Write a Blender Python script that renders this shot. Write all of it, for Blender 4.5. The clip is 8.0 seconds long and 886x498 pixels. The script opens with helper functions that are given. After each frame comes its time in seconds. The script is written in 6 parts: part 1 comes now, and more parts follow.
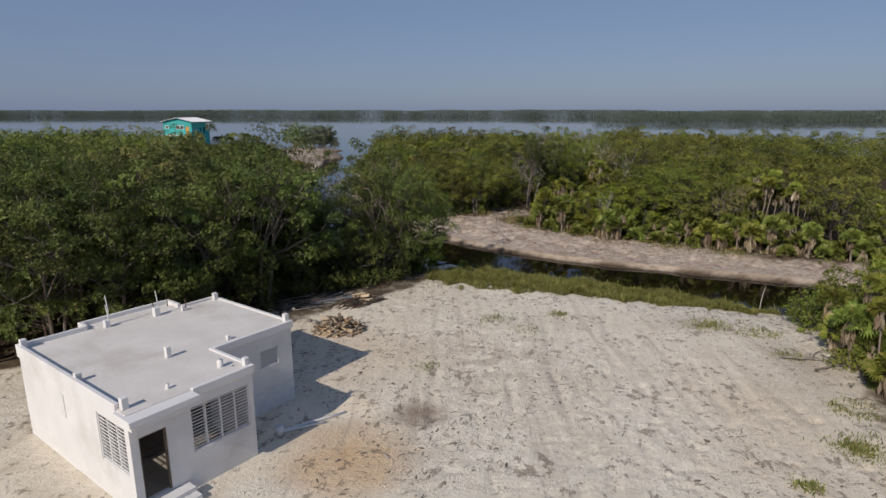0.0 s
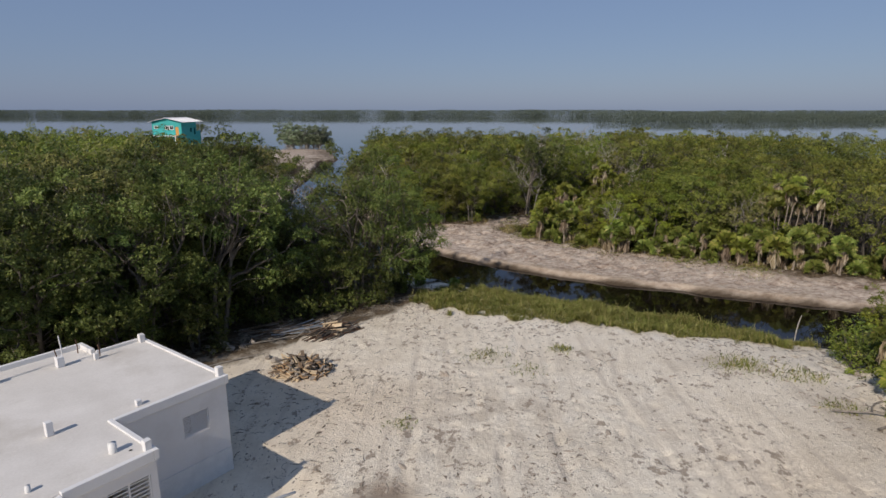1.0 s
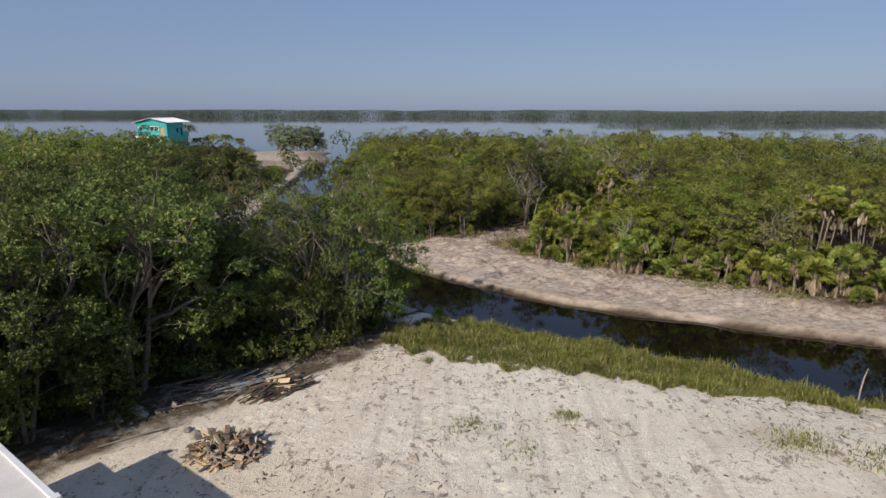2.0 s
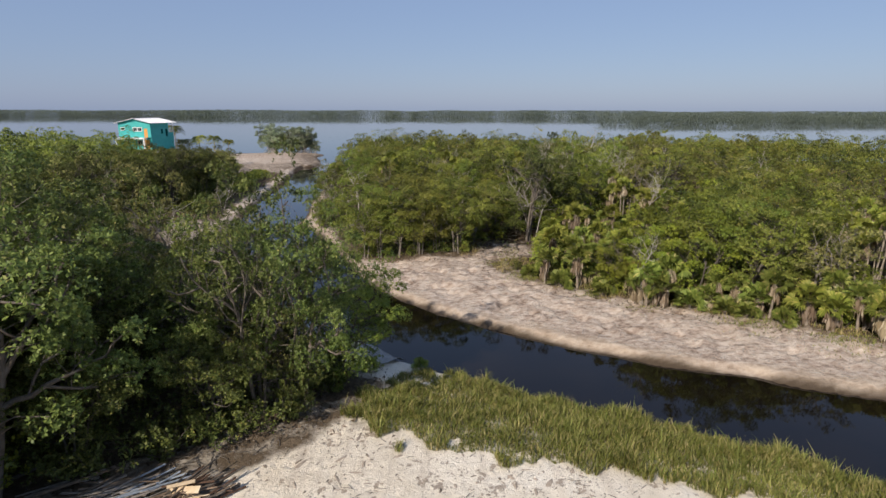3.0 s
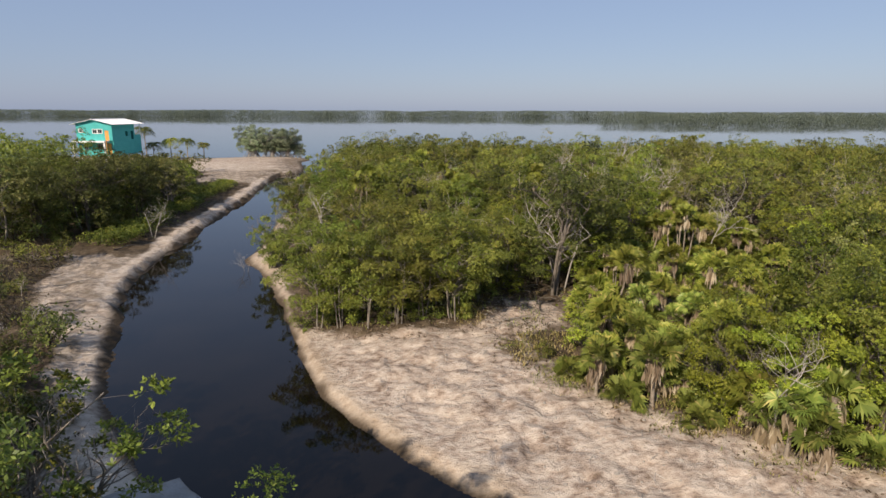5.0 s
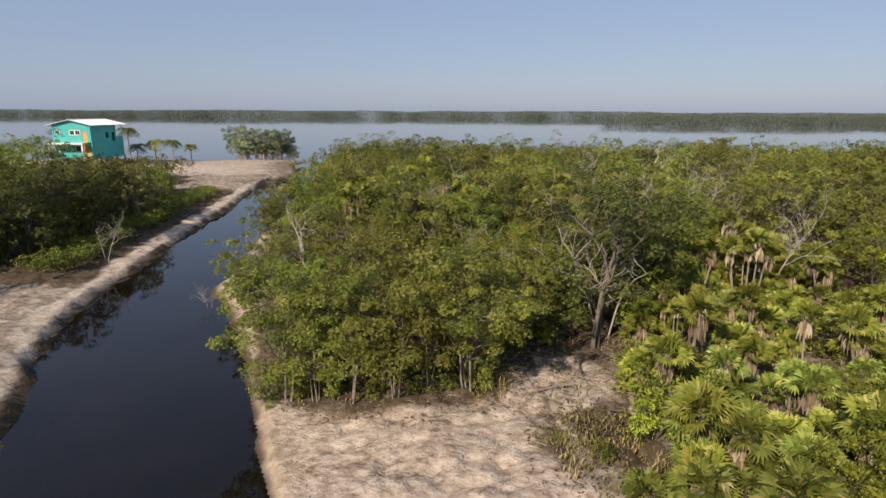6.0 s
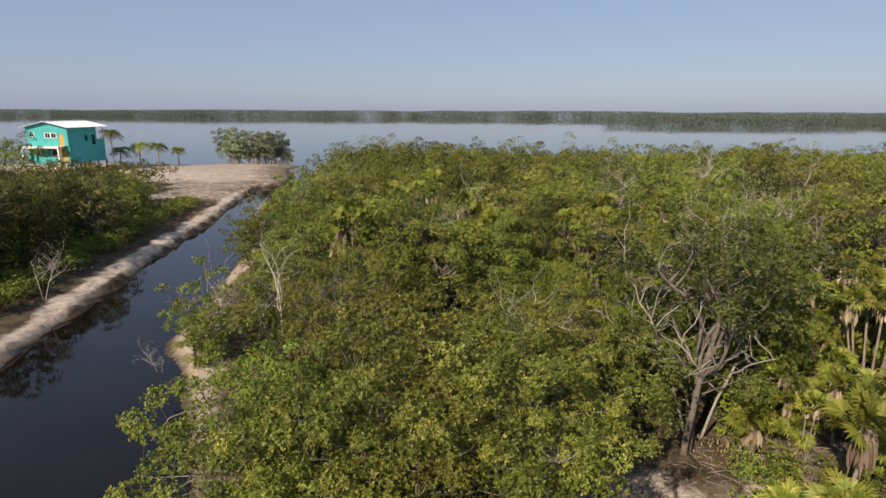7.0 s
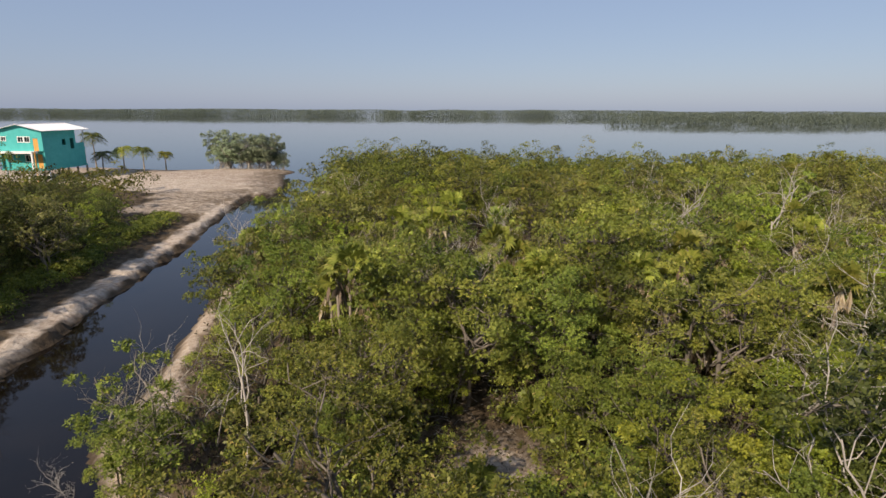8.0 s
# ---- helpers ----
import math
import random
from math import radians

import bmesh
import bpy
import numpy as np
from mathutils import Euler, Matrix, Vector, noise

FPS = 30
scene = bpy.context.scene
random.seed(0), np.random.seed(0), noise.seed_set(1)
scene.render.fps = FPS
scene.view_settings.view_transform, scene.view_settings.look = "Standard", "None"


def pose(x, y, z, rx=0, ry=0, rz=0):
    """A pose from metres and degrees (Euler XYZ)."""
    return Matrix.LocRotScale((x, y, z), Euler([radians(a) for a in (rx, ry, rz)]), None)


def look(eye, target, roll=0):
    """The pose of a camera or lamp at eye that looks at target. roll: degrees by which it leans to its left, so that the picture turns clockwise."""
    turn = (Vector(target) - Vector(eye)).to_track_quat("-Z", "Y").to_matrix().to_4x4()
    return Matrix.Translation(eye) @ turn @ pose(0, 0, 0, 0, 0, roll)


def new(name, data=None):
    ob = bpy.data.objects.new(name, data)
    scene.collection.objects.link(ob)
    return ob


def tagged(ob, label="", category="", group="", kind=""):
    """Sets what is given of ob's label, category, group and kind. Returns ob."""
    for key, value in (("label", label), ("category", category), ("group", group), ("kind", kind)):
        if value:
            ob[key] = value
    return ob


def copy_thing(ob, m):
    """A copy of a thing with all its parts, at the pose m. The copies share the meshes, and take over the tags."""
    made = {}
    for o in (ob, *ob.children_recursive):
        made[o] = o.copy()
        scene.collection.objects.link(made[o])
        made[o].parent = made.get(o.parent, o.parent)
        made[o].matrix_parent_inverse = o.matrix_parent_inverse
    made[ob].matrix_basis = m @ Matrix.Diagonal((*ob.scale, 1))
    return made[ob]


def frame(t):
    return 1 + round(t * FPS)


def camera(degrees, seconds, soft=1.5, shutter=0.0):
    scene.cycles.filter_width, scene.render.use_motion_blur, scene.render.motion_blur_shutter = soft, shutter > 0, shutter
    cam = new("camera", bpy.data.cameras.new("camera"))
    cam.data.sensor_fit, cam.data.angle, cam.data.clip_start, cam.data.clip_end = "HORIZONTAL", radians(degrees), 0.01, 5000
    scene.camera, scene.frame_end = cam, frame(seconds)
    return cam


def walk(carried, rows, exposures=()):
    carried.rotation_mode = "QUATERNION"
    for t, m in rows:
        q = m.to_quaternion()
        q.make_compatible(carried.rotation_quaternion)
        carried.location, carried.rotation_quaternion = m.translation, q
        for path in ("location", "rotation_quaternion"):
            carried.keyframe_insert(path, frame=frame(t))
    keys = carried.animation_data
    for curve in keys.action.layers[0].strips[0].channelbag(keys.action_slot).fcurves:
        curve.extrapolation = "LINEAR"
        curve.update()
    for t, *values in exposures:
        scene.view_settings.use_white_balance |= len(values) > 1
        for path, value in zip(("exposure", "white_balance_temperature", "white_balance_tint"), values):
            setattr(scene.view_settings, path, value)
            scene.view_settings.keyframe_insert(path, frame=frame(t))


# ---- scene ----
cam = camera(74.5, 8.0)
METRES, EYE, TILT, LEAN, TURN = 62.0, 11.5, -13.3, 0.0, 0.0
ROWS = [
    (0.0, 0.0, 0.0, 0.0, 0.0, 0.0, 0.0),
    (0.5, 0.0061, 0.0363, 0.0087, 0.03, 0.0, -0.01),
    (1.0, 0.0134, 0.0782, 0.0186, 0.05, -0.0, -0.04),
    (2.5, 0.0382, 0.2341, 0.0558, 0.1, 0.02, -0.12),
    (3.0, 0.0437, 0.2914, 0.0693, 0.11, 0.04, -0.14),
    (3.5, 0.0478, 0.352, 0.0834, 0.1, 0.09, -0.17),
    (4.0, 0.0514, 0.4144, 0.0982, 0.14, 0.08, -0.18),
    (4.5, 0.0536, 0.4787, 0.1138, 0.14, 0.06, -0.2),
    (6.0, 0.0439, 0.68, 0.1609, 0.07, 0.1, -0.26),
    (6.5, 0.0366, 0.7495, 0.1789, 0.05, 0.08, -0.25),
    (7.0, 0.0274, 0.8199, 0.1989, 0.04, 0.06, -0.24),
    (7.5, 0.0176, 0.8916, 0.2189, 0.07, 0.0, -0.24),
    (8.0, 0.0067, 0.9638, 0.2411, 0.08, -0.04, -0.25),
]
walk(cam, [(t, pose(0, 0, EYE, TILT, LEAN, TURN) @ pose(METRES * x, METRES * y, METRES * z, 90 + pitch, roll, yaw)) for t, x, y, z, yaw, pitch, roll in ROWS],
     exposures=[(0.0, 0.0, 6550, 14.5), (1.0, 0.1, 6580, 14.5), (2.5, 0.46, 6650, 14.0), (3.5, 0.68, 6900, 15.5), (4.5, 0.72, 7150, 15.5), (6.5, 0.72, 7450, 15.5), (8.0, 0.72, 7450, 15.5)])

# ---------------------------------------------------------------- light
SUN_ELEV, SUN_AZ = 34.0, 213.5          # degrees; azimuth clockwise from +y
world = bpy.data.worlds.new("world")
scene.world = world
world.use_nodes = True
wn, wl = world.node_tree.nodes, world.node_tree.links
wn.clear()
sky = wn.new("ShaderNodeTexSky")
sky.sky_type = "NISHITA"
sky.sun_disc = False
sky.sun_elevation, sky.sun_rotation = radians(SUN_ELEV), radians(SUN_AZ)
sky.altitude, sky.air_density, sky.dust_density, sky.ozone_density = 0.0, 1.0, 0.8, 3.0
bg = wn.new("ShaderNodeBackground")
bg.inputs["Strength"].default_value = 0.10
wo = wn.new("ShaderNodeOutputWorld")
haze = wn.new("ShaderNodeMix")             # thin even haze over the clear sky
haze.data_type = "RGBA"
haze.inputs[0].default_value = 0.76
haze.inputs[7].default_value = (1.40, 2.04, 3.42, 1)
wl.new(sky.outputs["Color"], haze.inputs[6])
wl.new(haze.outputs[2], bg.inputs["Color"])
wl.new(bg.outputs["Background"], wo.inputs["Surface"])
sun_data = bpy.data.lights.new("sun", "SUN")
sun_data.energy, sun_data.angle, sun_data.color = 3.4, radians(0.6), (1.0, 0.93, 0.82)
sun = new("sun", sun_data)
az, el = radians(SUN_AZ), radians(SUN_ELEV)
to_sun = Vector((math.sin(az) * math.cos(el), math.cos(az) * math.cos(el), math.sin(el)))
sun.matrix_world = look(to_sun * 200, (0, 0, 0))


# ---------------------------------------------------------------- materials
def ramp(nt, stops):
    r = nt.nodes.new("ShaderNodeValToRGB")
    els = r.color_ramp.elements
    while len(els) < len(stops):
        els.new(0.5)
    for e, (p, c) in zip(els, stops):
        e.position, e.color = p, (*c, 1)
    return r


def noise_node(nt, scale, detail=4.0, rough=0.55, coords=None):
    n = nt.nodes.new("ShaderNodeTexNoise")
    n.inputs["Scale"].default_value, n.inputs["Detail"].default_value = scale, detail
    n.inputs["Roughness"].default_value = rough
    if coords is not None:
        nt.links.new(coords, n.inputs["Vector"])
    return n


def mix_rgb(nt, fac, a, b, mode="MIX"):
    m = nt.nodes.new("ShaderNodeMix")
    m.data_type, m.blend_type = "RGBA", mode
    for sock, val in ((m.inputs[0], fac), (m.inputs[6], a), (m.inputs[7], b)):
        if isinstance(val, bpy.types.NodeSocket):
            nt.links.new(val, sock)
        elif isinstance(val, tuple):
            sock.default_value = (*val, 1)
        else:
            sock.default_value = val
    return m.outputs[2]


def math_node(nt, op, a, b=0.0, clamp=False):
    m = nt.nodes.new("ShaderNodeMath")
    m.operation, m.use_clamp = op, clamp
    for sock, val in ((m.inputs[0], a), (m.inputs[1], b)):
        if isinstance(val, bpy.types.NodeSocket):
            nt.links.new(val, sock)
        else:
            sock.default_value = val
    return m.outputs[0]


def base_mat(name, rough=0.8, metal=0.0, spec=0.3):
    m = bpy.data.materials.new(name)
    m.use_nodes = True
    nt = m.node_tree
    b = nt.nodes["Principled BSDF"]
    b.inputs["Roughness"].default_value = rough
    b.inputs["Metallic"].default_value = metal
    b.inputs["Specular IOR Level"].default_value = spec
    return m, nt, b


def add_bump(nt, b, height, strength, dist):
    n = nt.nodes.new("ShaderNodeBump")
    n.inputs["Strength"].default_value, n.inputs["Distance"].default_value = strength, dist
    nt.links.new(height, n.inputs["Height"])
    nt.links.new(n.outputs["Normal"], b.inputs["Normal"])


def two_tone(name, a, c, scale=3.0, fine=40.0, rough=0.8, bump=0.3, dist=0.01, metal=0.0, stain=None, stain_scale=0.7, spec=0.3):
    """A worn surface: two colours mixed by noise at two scales, with stains and fine relief."""
    m, nt, b = base_mat(name, rough, metal, spec)
    co = nt.nodes.new("ShaderNodeTexCoord").outputs["Object"]
    n1, n2 = noise_node(nt, scale, 5, 0.6, co), noise_node(nt, fine, 3, 0.6, co)
    f = math_node(nt, "ADD", math_node(nt, "MULTIPLY", n1.outputs["Fac"], 0.65), math_node(nt, "MULTIPLY", n2.outputs["Fac"], 0.35))
    r = ramp(nt, [(0.36, a), (0.64, c)])
    nt.links.new(f, r.inputs["Fac"])
    col = r.outputs["Color"]
    if stain:
        n3 = noise_node(nt, stain_scale, 6, 0.65, co)
        rs = ramp(nt, [(0.5, (0, 0, 0)), (0.72, (1, 1, 1))])
        nt.links.new(n3.outputs["Fac"], rs.inputs["Fac"])
        col = mix_rgb(nt, rs.outputs["Color"], col, stain)
    nt.links.new(col, b.inputs["Base Color"])
    add_bump(nt, b, n2.outputs["Fac"], bump, dist)
    return m


def leaf_mat(name, stops, rough=0.5, through_light=0.22, vary=0.7, patch=0.8):
    """Foliage: each leaf takes its own tone, each plant its own brightness."""
    m, nt, b = base_mat(name, rough, 0.0, 0.22)
    geo = nt.nodes.new("ShaderNodeNewGeometry")
    r = ramp(nt, stops)
    nt.links.new(geo.outputs["Random Per Island"], r.inputs["Fac"])
    info = nt.nodes.new("ShaderNodeObjectInfo")
    n = noise_node(nt, 0.45, 3, 0.6, geo.outputs["Position"])
    v = math_node(nt, "ADD", math_node(nt, "MULTIPLY", info.outputs["Random"], vary), math_node(nt, "MULTIPLY", n.outputs["Fac"], patch))
    tone = nt.nodes.new("ShaderNodeAttribute")          # each tuft of leaves has a tone of its own
    tone.attribute_name = "tone"
    v = math_node(nt, "ADD", v, math_node(nt, "MULTIPLY", tone.outputs["Fac"], 0.30))
    v = math_node(nt, "MAXIMUM", math_node(nt, "ADD", v, 1.0 - vary / 2 - patch / 2), 0.3)
    hsv = nt.nodes.new("ShaderNodeHueSaturation")
    nt.links.new(r.outputs["Color"], hsv.inputs["Color"])
    nt.links.new(v, hsv.inputs["Value"])
    n_h = noise_node(nt, 0.30, 2, 0.5, geo.outputs["Position"])
    hue = math_node(nt, "ADD", math_node(nt, "ADD", math_node(nt, "MULTIPLY", info.outputs["Random"], 0.025), math_node(nt, "MULTIPLY", n_h.outputs["Fac"], 0.035)), math_node(nt, "SUBTRACT", 0.475, math_node(nt, "MULTIPLY", tone.outputs["Fac"], 0.010)))
    nt.links.new(hue, hsv.inputs["Hue"])
    nt.links.new(hsv.outputs["Color"], b.inputs["Base Color"])
    tr = nt.nodes.new("ShaderNodeBsdfTranslucent")
    nt.links.new(hsv.outputs["Color"], tr.inputs["Color"])
    mx = nt.nodes.new("ShaderNodeMixShader")
    mx.inputs[0].default_value = through_light
    nt.links.new(b.outputs["BSDF"], mx.inputs[1])
    nt.links.new(tr.outputs["BSDF"], mx.inputs[2])
    nt.links.new(mx.outputs["Shader"], nt.nodes["Material Output"].inputs["Surface"])
    return m


M_OLIVE = leaf_mat("olive_leaf", [(0, (0.121, 0.133, 0.024)), (0.5, (0.164, 0.173, 0.032)), (0.95, (0.213, 0.217, 0.043)), (1, (0.336, 0.251, 0.070))])
M_GREEN = leaf_mat("green_leaf", [(0, (0.110, 0.139, 0.023)), (0.5, (0.155, 0.190, 0.032)), (0.96, (0.207, 0.238, 0.043)), (1, (0.302, 0.262, 0.060))])
M_GREY = leaf_mat("grey_green_leaf", [(0, (0.143, 0.148, 0.042)), (0.5, (0.193, 0.190, 0.058)), (0.94, (0.249, 0.238, 0.078)), (1, (0.370, 0.294, 0.110))])
M_BRIGHT = leaf_mat("bright_leaf", [(0, (0.155, 0.188, 0.020)), (0.5, (0.211, 0.248, 0.030)), (1, (0.289, 0.308, 0.045))])
M_PALM = leaf_mat("palm_leaf", [(0.0, (0.100, 0.130, 0.026)), (0.6, (0.185, 0.225, 0.048)), (0.92, (0.270, 0.285, 0.068)), (1.0, (0.42, 0.34, 0.13))], rough=0.42)
M_PALMSUN = leaf_mat("sunny_palm_leaf", [(0.0, (0.130, 0.158, 0.026)), (0.6, (0.225, 0.248, 0.044)), (0.94, (0.330, 0.315, 0.070)), (1.0, (0.44, 0.345, 0.12))], rough=0.5)
M_MOSS = leaf_mat("moss_green_leaf", [(0, (0.074, 0.097, 0.022)), (0.5, (0.114, 0.144, 0.034)), (0.95, (0.172, 0.203, 0.052)), (1, (0.266, 0.238, 0.083))])
M_DRY = leaf_mat("dry_frond", [(0.0, (0.18, 0.128, 0.082)), (0.6, (0.34, 0.265, 0.185)), (1.0, (0.50, 0.42, 0.32))], rough=0.8)
M_GRASS = leaf_mat("grass_blade", [(0.0, (0.115, 0.140, 0.026)), (0.55, (0.200, 0.225, 0.048)), (0.85, (0.335, 0.315, 0.095)), (1.0, (0.456, 0.378, 0.160))], rough=0.6)
# darker copy of the green leaf: the woods' shade is put into its colour
M_DEEPSHADE = leaf_mat("shade_green_leaf", [(0, (0.051, 0.064, 0.016)), (0.5, (0.090, 0.107, 0.024)), (0.95, (0.143, 0.159, 0.038)), (1, (0.282, 0.236, 0.072))])
M_SAGE = leaf_mat("sage_leaf", [(0.0, (0.165, 0.205, 0.12)), (1.0, (0.28, 0.33, 0.20))])
M_SCRUBLEAF = leaf_mat("dry_scrub_leaf", [(0.0, (0.060, 0.045, 0.028)), (0.6, (0.120, 0.095, 0.055)), (1.0, (0.215, 0.185, 0.085))], rough=0.8)
M_OCHRE = leaf_mat("ochre_grass", [(0.0, (0.20, 0.165, 0.055)), (0.6, (0.34, 0.27, 0.11)), (1.0, (0.50, 0.41, 0.22))], rough=0.8)
# pale grey-green leaves: the haze of distance is put into the colour
M_FARHAZE = leaf_mat("hazed_far_foliage", [(0.0, (0.125, 0.155, 0.118)), (0.6, (0.150, 0.182, 0.138)), (1.0, (0.175, 0.205, 0.150))], rough=0.9, through_light=0.3, vary=0.05, patch=0.1)
M_LITTER = leaf_mat("fallen_leaf", [(0.0, (0.045, 0.030, 0.018)), (0.6, (0.12, 0.085, 0.055)), (1.0, (0.24, 0.18, 0.12))], rough=0.9, through_light=0.0)
M_BARK = two_tone("bark", (0.045, 0.038, 0.030), (0.14, 0.122, 0.10), 4.0, 30.0, 0.9, 0.6, 0.02)
M_DEAD = two_tone("grey_bark", (0.13, 0.112, 0.092), (0.30, 0.268, 0.225), 3.0, 25.0, 0.9, 0.5, 0.01)
M_TWIG = two_tone("twig_bark", (0.085, 0.070, 0.054), (0.20, 0.175, 0.145), 3.0, 25.0, 0.9, 0.5, 0.01)
M_BLEACHED = two_tone("dead_wood", (0.24, 0.215, 0.185), (0.48, 0.445, 0.395), 3.0, 25.0, 0.85, 0.4, 0.01)
M_PALMTRUNK = two_tone("palm_trunk", (0.16, 0.13, 0.10), (0.34, 0.29, 0.23), 6.0, 30.0, 0.9, 0.6, 0.02)
M_WALL = two_tone("white_paint", (0.66, 0.655, 0.64), (0.73, 0.722, 0.705), 0.8, 30.0, 0.75, 0.15, 0.004, stain=(0.59, 0.575, 0.545), stain_scale=0.5)
M_ROOF = two_tone("roof_screed", (0.60, 0.57, 0.52), (0.72, 0.69, 0.64), 0.6, 18.0, 0.85, 0.25, 0.006, stain=(0.50, 0.46, 0.40), stain_scale=0.35)
M_FLOORC = two_tone("house_floor", (0.25, 0.22, 0.18), (0.36, 0.32, 0.27), 1.5, 25.0, 0.9, 0.3, 0.006)
M_STEEL = two_tone("rebar", (0.10, 0.06, 0.04), (0.20, 0.12, 0.08), 8.0, 60.0, 0.7, 0.3, 0.002, metal=0.5)
M_PVC = two_tone("pvc_pipe", (0.62, 0.62, 0.60), (0.74, 0.73, 0.70), 3.0, 30.0, 0.45, 0.1, 0.002)
M_PIPESHADE = two_tone("pipe_bore_shade", (0.02, 0.02, 0.02), (0.04, 0.04, 0.04), 3.0, 30.0, 0.8, 0.1, 0.002)
M_TEAL = two_tone("teal_paint", (0.035, 0.36, 0.34), (0.06, 0.44, 0.42), 1.0, 20.0, 0.6, 0.15, 0.004)
M_TEALTRIM = two_tone("pale_trim", (0.70, 0.72, 0.70), (0.80, 0.80, 0.78), 1.5, 25.0, 0.6, 0.1, 0.003)
M_METALROOF = two_tone("white_metal_roof", (0.70, 0.71, 0.72), (0.80, 0.80, 0.80), 0.6, 20.0, 0.45, 0.1, 0.003, metal=0.0)
M_ORANGE = two_tone("orange_timber", (0.55, 0.25, 0.06), (0.70, 0.36, 0.10), 2.0, 20.0, 0.6, 0.2, 0.003)
M_GLASS = two_tone("window_glass", (0.02, 0.03, 0.035), (0.03, 0.04, 0.045), 1.0, 5.0, 0.06, 0.02, 0.002, spec=0.6)
M_TIMBER = two_tone("old_timber", (0.10, 0.070, 0.048), (0.26, 0.19, 0.13), 3.0, 40.0, 0.85, 0.4, 0.004)
M_PALE = two_tone("pale_board", (0.46, 0.34, 0.20), (0.64, 0.52, 0.36), 3.0, 40.0, 0.8, 0.3, 0.004)
M_WARMWOOD = two_tone("weathered_offcut", (0.24, 0.145, 0.075), (0.42, 0.29, 0.17), 3.0, 40.0, 0.85, 0.3, 0.004)
M_RUBBLE = two_tone("rubble", (0.16, 0.135, 0.11), (0.36, 0.325, 0.28), 3.0, 30.0, 0.9, 0.5, 0.01)
M_HUMUS = two_tone("humus", (0.09, 0.070, 0.05), (0.22, 0.18, 0.14), 6.0, 40.0, 0.95, 0.5, 0.01)
M_SCUFFSHADE = two_tone("scuffed_soil_shade", (0.27, 0.22, 0.17), (0.42, 0.36, 0.29), 5.0, 40.0, 0.95, 0.5, 0.01)
M_CLOTH = two_tone("silt_cloth", (0.24, 0.24, 0.23), (0.37, 0.37, 0.35), 1.2, 18.0, 0.8, 0.5, 0.03, stain=(0.22, 0.22, 0.20), stain_scale=0.8)
M_BLUE = two_tone("blue_sheet", (0.20, 0.24, 0.28), (0.36, 0.40, 0.44), 2.0, 15.0, 0.6, 0.4, 0.02)


